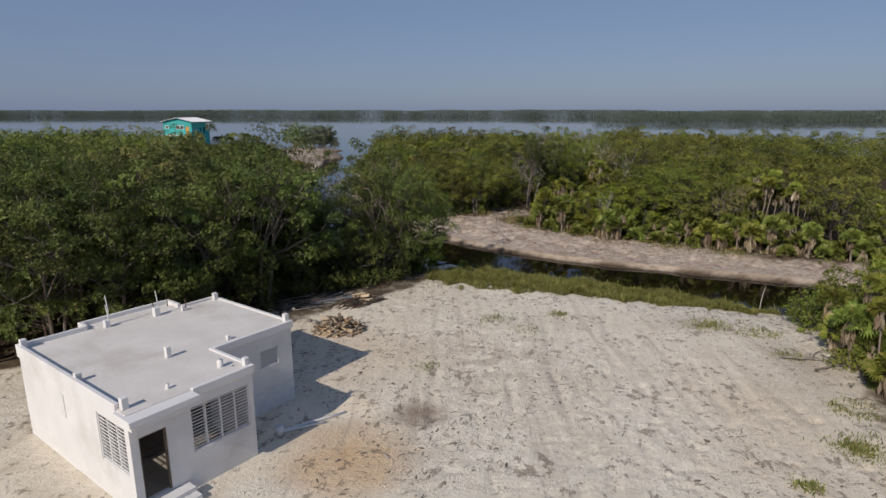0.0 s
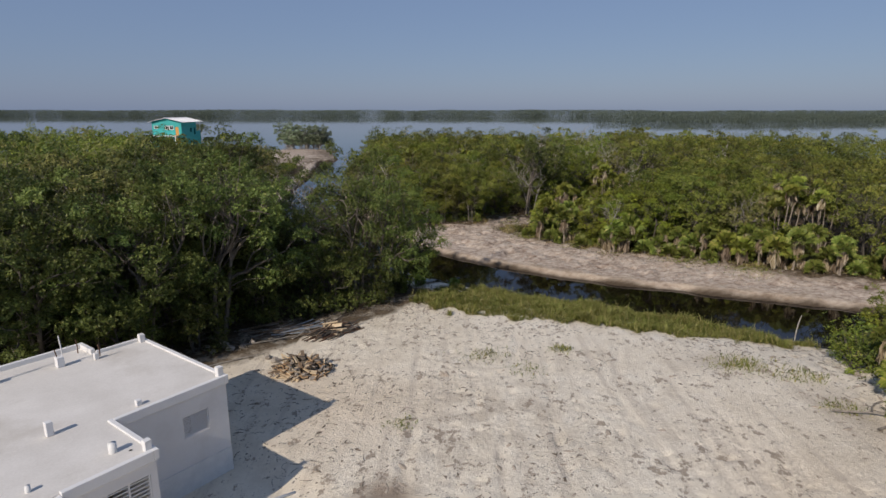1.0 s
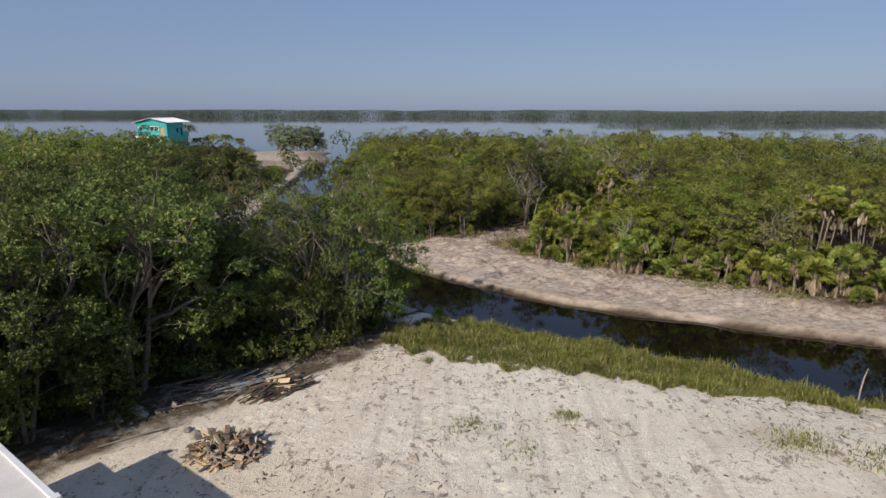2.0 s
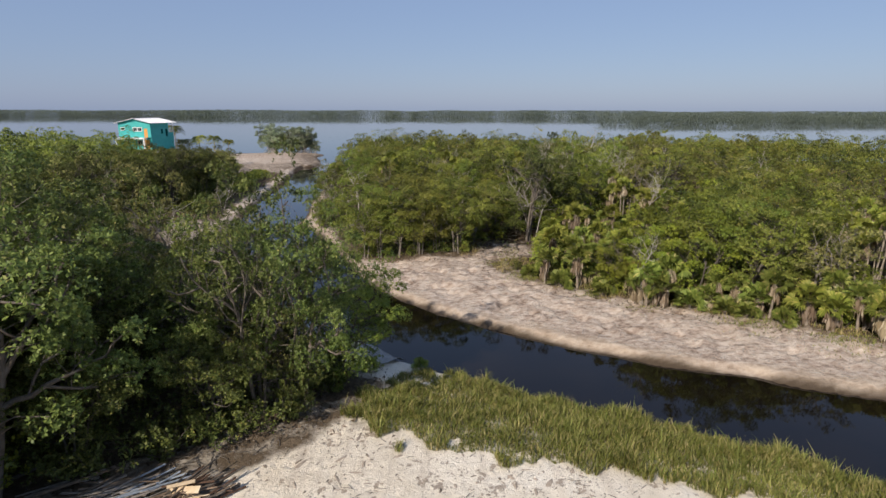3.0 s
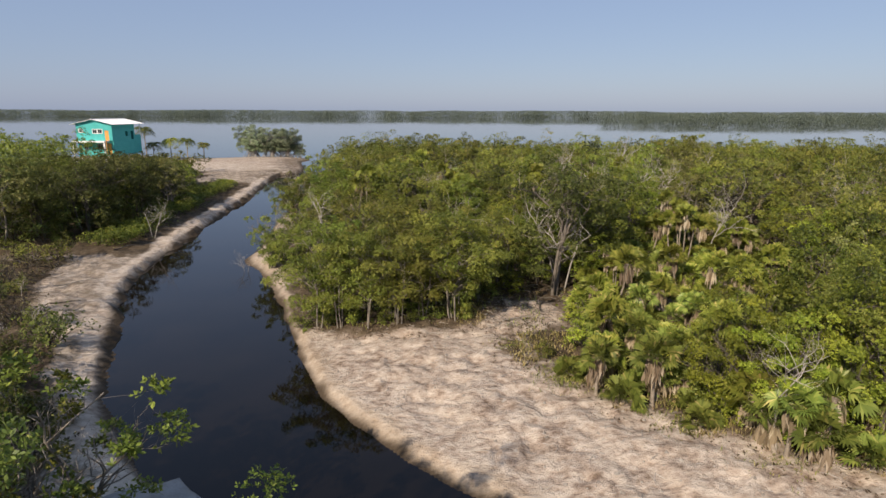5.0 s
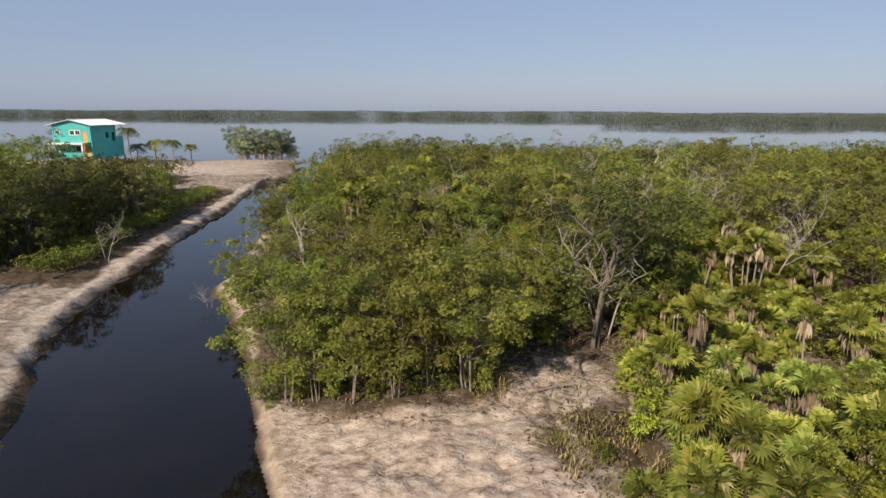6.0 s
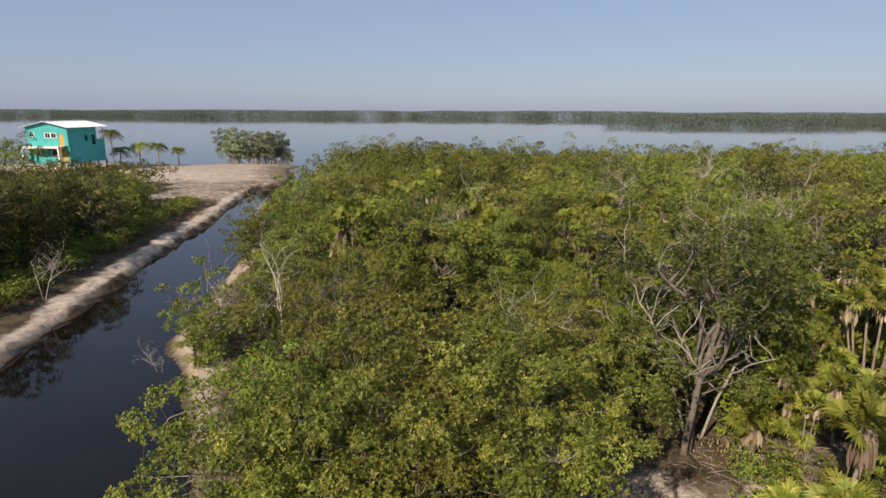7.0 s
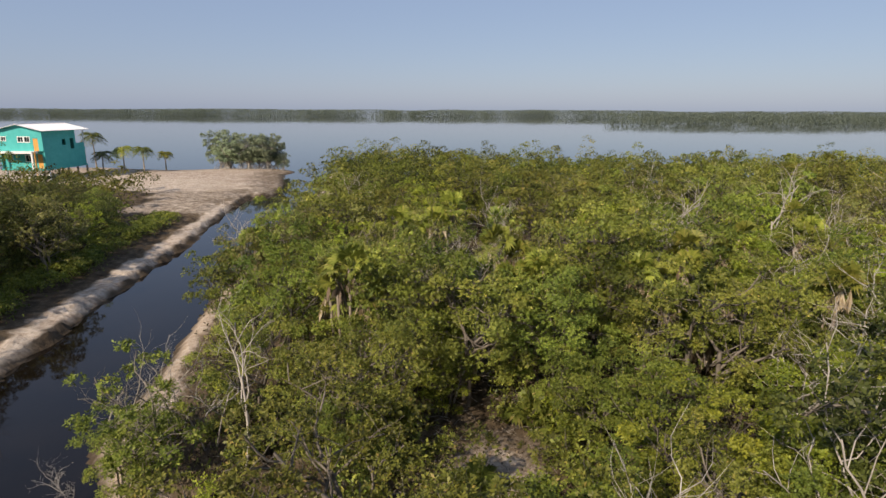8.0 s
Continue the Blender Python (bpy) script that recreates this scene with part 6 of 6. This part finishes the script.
for poly, n, bx in ((ISLE_WOOD, 60000, (-16, 46, 40, 108)), (SOUTH_WOOD, 30000, (-14, 28, 0, 50)), (WEST_WOOD, 40000, (-42, 75, -24, 128))):
    x, y = prng.uniform(bx[0], bx[2], n), prng.uniform(bx[1], bx[3], n)
    e = edge_distance(poly, x, y)
    ok = (e + 0.6 * vnoise(x, y, 1.5, 35) < 0.9) & (shore(x, y) > 1.4) & (prng.rand(n) < 0.6) & ~((y < 44) & (x < 3))
    edge_pts.append(np.stack([x[ok], y[ok]], -1))
grass("edge_grass", 83, np.concatenate(edge_pts), 0.34, "dry mixed grass at the foot of the woods", wide=0.018)


# ---------------------------------------------------------------- loose things
srng = np.random.RandomState(91)


def plank_mesh(l, w, t):
    bm = bmesh.new()
    box(bm, -l / 2, -w / 2, -t / 2, l / 2, w / 2, t / 2, min(w, t) * 0.15)
    return to_mesh(bm, "board")


def heap(name, label, category, x, y, r, high, n, sizes, mats, aim=None):
    """A pile of boards thrown together, each a part."""
    h = thing(name, label, category, pose(x, y, ground_z(x, y)))
    protos = []
    for l, w, t in sizes:
        for m in mats:
            me = plank_mesh(l, w, t)
            me.materials.append(m)
            protos.append(me)
    for k in range(n):
        a, q = srng.uniform(0, 6.28), r * math.sqrt(srng.rand())
        px, py = q * math.cos(a), q * math.sin(a) * 0.75
        pz = 0.05 + high * (1 - (q / r) ** 2) * srng.uniform(0.2, 1.0)
        yaw = srng.uniform(0, 360) if aim is None else aim + srng.normal(0, 20)
        tilt = srng.normal(0, 16) if aim is None else srng.normal(0, 4)
        part("board", protos[srng.randint(len(protos))], None, h, m=pose(px, py, pz, srng.normal(0, 14), tilt, yaw))
    return h


heap("scrap_heap", "heap of splintered timber offcuts on the sand", "wood pile", -5.5, 29.2, 1.35, 0.75, 230, [(0.5, 0.10, 0.03), (0.35, 0.16, 0.04), (0.28, 0.20, 0.06), (0.8, 0.06, 0.05)], [M_TIMBER, M_PALE, M_HUMUS, M_RUBBLE, M_WARMWOOD])
heap("pole_stack", "stack of grey poles and boards by the trees", "wood pile", -5.0, 33.8, 0.8, 0.5, 62, [(2.6, 0.05, 0.05), (2.0, 0.07, 0.03), (1.5, 0.05, 0.05), (1.1, 0.09, 0.03)], [M_TIMBER, M_STEEL, M_BARK], 52)
heap("pipe_bundle", "grey blue pipes and laths strewn by the trees", "pipes", -6.6, 34.2, 0.9, 0.25, 20, [(2.2, 0.05, 0.05), (1.6, 0.07, 0.03)], [M_BLUE, M_DEAD, M_RUBBLE], 40)
heap("board_stack", "small stack of fresh pale boards", "wood pile", -4.9, 33.8, 0.35, 0.95, 7, [(1.1, 0.22, 0.03), (0.8, 0.12, 0.05)], [M_PALE], -10)
heap("scrap_heap", "scatter of broken boards under the trees", "wood pile", -8.2, 34.2, 1.2, 0.25, 22, [(1.8, 0.09, 0.03), (1.0, 0.14, 0.03), (2.4, 0.05, 0.05)], [M_TIMBER, M_RUBBLE, M_DEAD], 25)


def lump(seed, r, flat=0.6):
    rng = np.random.RandomState(seed)
    bm = bmesh.new()
    bmesh.ops.create_icosphere(bm, subdivisions=1, radius=r)
    for v in bm.verts:
        v.co *= 1 + 0.5 * noise.noise(v.co * (1.4 / r) + Vector((seed * 3.7, 0, 0)))
        v.co.z *= flat
    return bm


for i, (x, y, r) in enumerate(((-9.6, 31.6, 0.26), (-9.1, 31.9, 0.18), (-10.0, 31.9, 0.3), (-10.3, 31.2, 0.2), (-7.4, 30.5, 0.2), (-7.0, 30.2, 0.26), (-6.6, 30.6, 0.15), (-8.8, 32.4, 0.2), (-10.8, 31.6, 0.24))):
    ob = new("rubble_lump", to_mesh(lump(i + 1, r), "rubble_lump"))
    ob.data.materials.append(M_RUBBLE)
    ob.matrix_basis = pose(x, y, ground_z(x, y) + r * 0.3, 0, 0, i * 57)
    tagged(ob, "broken lump of concrete rubble beside the trees", "rubble", "rubble lumps")

for x, y, l, r, yaw, dz in ((-8.9, 30.2, 2.8, 0.05, 38, 0.06), (-9.8, 32.2, 2.2, 0.07, -20, 0.1), (-7.8, 32.6, 3.2, 0.04, 30, 0.1), (-10.8, 34.6, 2.6, 0.08, 60, 0.15), (-9.4, 79.6, 1.9, 0.05, 28, 0.06), (17.6, 24.4, 2.0, 0.05, 15, 0.1), (17.0, 25.2, 2.4, 0.04, -10, 0.15), (17.8, 25.8, 1.6, 0.04, 40, 0.12),
                            (7.6, 66.2, 2.0, 0.05, 20, 0.07), (9.2, 68.6, 1.8, 0.06, 75, 0.08), (-24.6, 84, 2.2, 0.07, 75, 0.15), (-20, 69, 2.0, 0.06, 20, 0.1), (-22, 73, 2.4, 0.05, 50, 0.1)):
    q = Quads()
    pts = np.array([(f * l, 0.10 * math.sin(f * 5 + l), 0.04 * math.sin(f * 7)) for f in np.linspace(-0.5, 0.5, 6)])
    q.add(*tube(pts, r * np.array([1.0, 0.95, 0.85, 0.8, 0.6, 0.35]), 7))
    ob = new("fallen_branch", q.mesh("fallen_branch", True))
    ob.data.materials.append(M_DEAD if r < 0.06 else M_BARK)
    ob.matrix_basis = pose(x, y, ground_z(x, y) + dz, 0, 0, yaw)
    tagged(ob, "bleached fallen branch lying on the ground", "branch", "fallen branches")

q = Quads()
q.add(*tube([(0, 0, -0.2), (0.03, 0, 0.6), (0.10, 0.02, 1.1), (0.22, 0.03, 1.55)], [0.035, 0.032, 0.028, 0.02], 7))
ob = new("stake", q.mesh("stake", True))
ob.data.materials.append(M_BLEACHED)
ob.matrix_basis = pose(19.4, 33.9, ground_z(19.4, 33.9))
tagged(ob, "pale crooked stake standing at the canal edge", "stake")

# pipes and a bucket beside the house
for x, y, l, yaw in ((-4.9, 20.2, 2.6, 32), (-5.2, 19.8, 1.6, 26)):
    q = Quads()
    q.add(*tube([(-l / 2, 0, 0), (0, 0, 0.01), (l / 2, 0, 0), (l / 2, 0, 0.001), (l / 2 - 0.1, 0, 0)], [0.05, 0.05, 0.05, 0.042, 0.042], 10))
    ob = new("plastic_pipe", q.mesh("plastic_pipe", True))
    ob.data.materials.append(M_PVC)
    ob.matrix_basis = pose(x, y, ground_z(x, y) + 0.05, 0, 0, yaw)
    tagged(ob, "grey plastic pipe lying in the house shade", "pipe", "loose pipes")
for x, y, mat, lab in ((-6.0, 19.3, M_PVC, "pale plastic bucket beside the white house"),):
    q = Quads()
    q.add(*tube([(0, 0, 0.001), (0, 0, 0), (0, 0, 0.36), (0, 0, 0.361), (0, 0, 0.03), (0, 0, 0.031)], [0.001, 0.13, 0.17, 0.155, 0.12, 0.001], 18))
    b_ = thing("bucket", lab, "bucket", pose(x, y, ground_z(x, y)))
    part("pail", q, mat, b_)
    q = Quads()
    q.add(*tube([(0.17 * math.cos(a), 0.03, 0.34 - 0.16 * math.sin(a)) for a in np.linspace(0, math.pi, 9)], [0.006] * 9, 5))
    part("handle", q, M_STEEL, b_)


# silt cloth laid over the bank
def cloth():
    n, m = 60, 10
    line = np.array([(-6.6, 51.4), (-4.9, 49.9), (-3.0, 48.2), (-1.2, 46.5), (0.4, 45.1)])
    t = np.linspace(0, len(line) - 1, n)
    i = np.minimum(t.astype(int), len(line) - 2)
    P = line[i] + (line[i + 1] - line[i]) * (t - i)[:, None]
    off = unit(np.array([[0.68, 0.73]]))
    v = []
    for k in range(m):
        w = (k / (m - 1) - 0.42) * (3.1 - 1.4 * np.linspace(0, 1, n))
        q = P - off * (w + 0.15 * vnoise(P[:, 0], P[:, 1], 1.3, 40 + k * 0.05))[:, None]
        z = np.maximum(height(q[:, 0], q[:, 1]), WATER_Z - 0.05) + 0.17 + 0.05 * vnoise(q[:, 0], q[:, 1], 0.6, 41) + 0.03 * vnoise(q[:, 0], q[:, 1], 0.25, 42)
        v.append(np.column_stack([q, z]))
    v = np.stack(v, 1).reshape(-1, 3)
    a, b_ = np.meshgrid(np.arange(n - 1), np.arange(m - 1), indexing="ij")
    f = np.stack([a * m + b_, (a + 1) * m + b_, (a + 1) * m + b_ + 1, a * m + b_ + 1], -1).reshape(-1, 4)
    ob = new("silt_cloth", quads_mesh("silt_cloth", v, f, smooth=True))
    ob.data.materials.append(M_CLOTH)
    so = ob.modifiers.new("thick", "SOLIDIFY")
    so.thickness = 0.015
    return tagged(ob, "crumpled grey silt cloth laid over the canal bank", "cloth")


cloth()

# specks on the sand: clods, twigs, dead leaves
def clods(name, seed, x, y, size, mat, label, stretch=1.3, flat=0.6):
    """Irregular seven-sided lumps, some drawn out, sunk a little into the ground."""
    rng = np.random.RandomState(seed)
    n, k = len(x), 7
    z = height(x, y)
    s = size * np.minimum(0.35 + rng.exponential(0.6, n), 1.9)
    t = np.arange(k) * 2 * math.pi / k
    r = rng.uniform(0.55, 1.25, (n, k))
    a = rng.uniform(0, 6.28, n)[:, None]
    e = 1 + (stretch - 1) * rng.uniform(0, 2, (n, 1))
    u, w = np.cos(t) * r * e, np.sin(t) * r
    ring = np.stack([u * np.cos(a) - w * np.sin(a), u * np.sin(a) + w * np.cos(a), np.full((n, k), -0.25)], -1)
    top = np.stack([rng.uniform(-0.3, 0.3, n), rng.uniform(-0.3, 0.3, n), rng.uniform(0.6, 1.2, n) * flat], -1)[:, None, :]
    v = np.concatenate([ring, top], 1) * s[:, None, None] + np.stack([x, y, z], -1)[:, None, :]
    f = np.array([(i, (i + 1) % k, k) for i in range(k)])
    tri = (f[None] + (np.arange(n) * (k + 1))[:, None, None]).reshape(-1, 3)
    me = bpy.data.meshes.new(name)
    me.from_pydata(v.reshape(-1, 3).tolist(), [], tri.tolist())
    me.materials.append(mat)
    return tagged(new(name, me), label, "debris", kind="stuff")


def twigs(name, seed, x, y, length, mat, label):
    rng = np.random.RandomState(seed)
    q = Quads()
    z = height(x, y)
    for i in range(len(x)):
        l, a = length * rng.uniform(0.4, 1.6), rng.uniform(0, 6.28)
        d = np.array([math.cos(a), math.sin(a), 0]) * l / 2
        bend = np.array([-math.sin(a), math.cos(a), 0]) * l * rng.uniform(-0.2, 0.2) + np.array([0, 0, rng.uniform(0, 0.05)])
        c = np.array([x[i], y[i], z[i] + 0.02])
        r = l * 0.018 + 0.004
        q.add(*tube([c - d, c + bend, c + d], [r, r * 0.9, r * 0.4], 4))
    ob = new(name, q.mesh(name))
    ob.data.materials.append(mat)
    return tagged(ob, label, "twigs", kind="stuff")


def sand_points(rng, n, bx, bias=0.0, where=None):
    x, y = rng.uniform(bx[0], bx[2], n), rng.uniform(bx[1], bx[3], n)
    ok = (shore(x, y) > 0.8) & (vnoise(x, y, 4.5, 50) + 0.5 * vnoise(x, y, 1.4, 51) > rng.uniform(-0.5, 0.9, n) - bias)
    if where is not None:
        ok &= where(x, y)
    c, s = math.cos(radians(HOUSE_TURN)), math.sin(radians(HOUSE_TURN))
    lx, ly = (x - HOUSE_AT[0]) * c + (y - HOUSE_AT[1]) * s, -(x - HOUSE_AT[0]) * s + (y - HOUSE_AT[1]) * c
    ok &= ~((lx > -0.3) & (lx < 7.8) & (ly > -1.3) & (ly < 9))
    return x[ok], y[ok]


on_lot = lambda x, y: ~inside(SOUTH_WOOD, x, y) & ~inside(GRASS, x, y) & ~inside(EAST_WOOD, x, y)
on_bank = lambda x, y: (y + 0.45 * x > 50) & (x > -12) & ~inside(ISLE_WOOD, x, y)
clods("sand_clods", 92, *sand_points(srng, 14000, (-16, 13, 20, 40), 0.1, on_lot), 0.03, M_RUBBLE, "small clods and shells strewn over the sand")
clods("humus_clods", 93, *sand_points(srng, 7000, (-4, 13, 20, 38), -0.2, on_lot), 0.045, M_HUMUS, "dark clods of humus on the sand", 2.0, 0.5)
# flat brown smears: humus, and the shade of shallow dents as colour
clods("sand_scuffs", 98, *sand_points(srng, 5200, (-2, 14, 20, 38), -0.05, on_lot), 0.075, M_SCUFFSHADE, "scuffed brown smears of soil on the sand", 2.6, 0.3)
clods("bank_clods", 94, *sand_points(srng, 9000, (-10, 42, 34, 70), 0.2, on_bank), 0.05, M_RUBBLE, "clods and root pieces on the dug bank")
twigs("sand_twigs", 95, *sand_points(srng, 3000, (-8, 14, 20, 40), -0.05, on_lot), 0.28, M_BARK, "dark twigs strewn over the sand")
twigs("bank_twigs", 96, *sand_points(srng, 2600, (-8, 42, 34, 70), 0.3, on_bank), 0.40, M_BLEACHED, "bleached twigs strewn over the dug bank")
twigs("wood_twigs", 97, *sand_points(srng, 2400, (-14, 28, 0, 46), 0.5, lambda x, y: inside(SOUTH_WOOD, x, y + 2.0)), 0.55, M_BARK, "fallen twigs on the woodland floor")
twigs("isle_twigs", 99, *sand_points(srng, 5200, (-8, 62, 22, 94), 0.5, lambda x, y: inside(ISLE_WOOD, x, y) | (np.hypot(x - 8.4, y - 67.4) < 3.5)), 0.6, M_DEAD, "fallen grey twigs on the island woodland floor")
lx, ly = srng.uniform(-16, 30, 40000), srng.uniform(28, 90, 40000)
keep = (shore(lx, ly) > 1.0) & ((edge_distance(ISLE_WOOD, lx, ly) < 2.2 + fray(lx, ly)) | (inside(ISLE_WOOD, lx, ly) & (lx < 14)) | (edge_distance(SOUTH_WOOD, lx, ly) < 1.6 + fray(lx, ly)))
lx, ly = lx[keep], ly[keep]
lv = leaves(srng, np.column_stack([lx, ly, height(lx, ly) + 0.03]), 0.16, 0.08, 3.0)
ob = new("leaf_litter", quads_mesh("leaf_litter", *lv))
ob.data.materials.append(M_LITTER)
tagged(ob, "brown fallen leaves at the foot of the woods", "leaf litter", kind="stuff")


# ---------------------------------------------------------------- the spit: mangrove clump and coconut palms
def prop_root_mangrove(seed):
    rng = np.random.RandomState(seed)
    (wv, wq_), crown = grow(seed, 6.6, 2.7, 4, 4, 3, 0.24, 30, 54, 0.62, clear=0.26, low=0.45)
    q = Quads()
    q.add(wv, wq_)
    for k in range(14):
        a = rng.uniform(0, 6.28)
        r, h = rng.uniform(0.8, 2.2), rng.uniform(0.8, 2.0)
        q.add(*tube([(r * f * math.cos(a), r * f * math.sin(a), h * (1 - f ** 2) - 0.3 * f) for f in np.linspace(0, 1, 6)], [0.06, 0.055, 0.05, 0.045, 0.04, 0.035], 5))
    t = thing("prop_root_mangrove", "grey green mangrove on arching prop roots at the point", "tree", Matrix.Identity(4), "mangroves on the spit")
    part("trunk", quads_mesh("trunk", *q.arrays(), smooth=True), M_BLEACHED, t)
    part("crown", quads_mesh("crown", *crown), M_SAGE, t)
    return t


pm = [prop_root_mangrove(101), prop_root_mangrove(102)]
first = [True, True]
for i, (x, y, s) in enumerate(((-47.6, 188.6, 1.15), (-45.9, 187.2, 0.95), (-43.2, 188, 0.72), (-41.4, 187, 0.95), (-39.4, 188, 1.02), (-37.4, 187.4, 0.95), (-35.6, 188.4, 0.78), (-41.8, 190, 0.95), (-38.4, 190, 1.0), (-46.8, 190.4, 1.0), (-34.2, 187.4, 0.5))):
    k = i % 2
    m = Matrix.LocRotScale((x, y, max(ground_z(x, y), -0.9)), Euler((0, 0, i * 1.3)), (s, s, s))
    if first[k]:
        first[k] = False
        pm[k].matrix_basis = m
    else:
        c = copy_thing(pm[k], Matrix.Identity(4))
        c.matrix_basis = m


def coconut(seed, h, r, mat, label, x, y):
    rng = np.random.RandomState(seed)
    t = thing("coconut_palm", label, "palm tree", pose(x, y, ground_z(x, y)), "palms by the stilt house")
    q = Quads()
    lean = rng.normal(0, 0.25, 2)
    top = np.array([lean[0], lean[1], h])
    q.add(*tube([(lean[0] * f * f, lean[1] * f * f, h * f - 0.2 * (1 - f)) for f in np.linspace(0, 1, 6)], [0.2, 0.14, 0.12, 0.11, 0.11, 0.12], 8))
    part("trunk", quads_mesh("trunk", *q.arrays(), smooth=True), M_PALMTRUNK, t)
    q = Quads()
    for k in range(21):
        a, e = 2 * math.pi * k / 21 + rng.uniform(-0.2, 0.2), rng.uniform(-0.1, 1.1)
        d, u = np.array([math.cos(a), math.sin(a), 0]), np.array([0, 0, 1.0])
        s = np.array([-math.sin(a), math.cos(a), 0])
        pts = np.array([top + d * r * f * math.cos(e * (1 - 0.4 * f)) + u * r * (math.sin(e) * f - 0.75 * f * f) for f in np.linspace(0, 1, 12)])
        q.add(*tube(pts, np.linspace(0.03, 0.008, 12), 3))
        for i in range(1, 12):
            ax = unit(pts[i] - pts[i - 1])
            ll = r * 0.40 * math.sin(0.35 + 2.5 * i / 12)
            for sg in (-1, 1):
                tip = pts[i] + s * sg * ll + ax * ll * 0.4 - u * ll * 0.45
                q.add([pts[i] - ax * 0.10, (pts[i] + tip) / 2 + ax * 0.06, tip, (pts[i] + tip) / 2 - ax * 0.10], [[0, 1, 2, 3]])
    part("crown", q, mat, t)
    return t


coconut(111, 7.0, 2.8, M_DEEPSHADE, "dark coconut palm beside the teal house", -72.6, 184.5)
coconut(112, 3.6, 2.3, M_DEEPSHADE, "short coconut palm beside the teal house", -68.6, 180.0)
coconut(113, 4.6, 2.6, M_PALMSUN, "yellow green coconut palm on the spit", -64.2, 179.8)
coconut(114, 4.8, 2.2, M_DEEPSHADE, "dark coconut palm on the spit", -59.8, 179.0)
coconut(115, 3.6, 1.7, M_OLIVE, "small coconut palm at the sand edge", -58.0, 184.5)
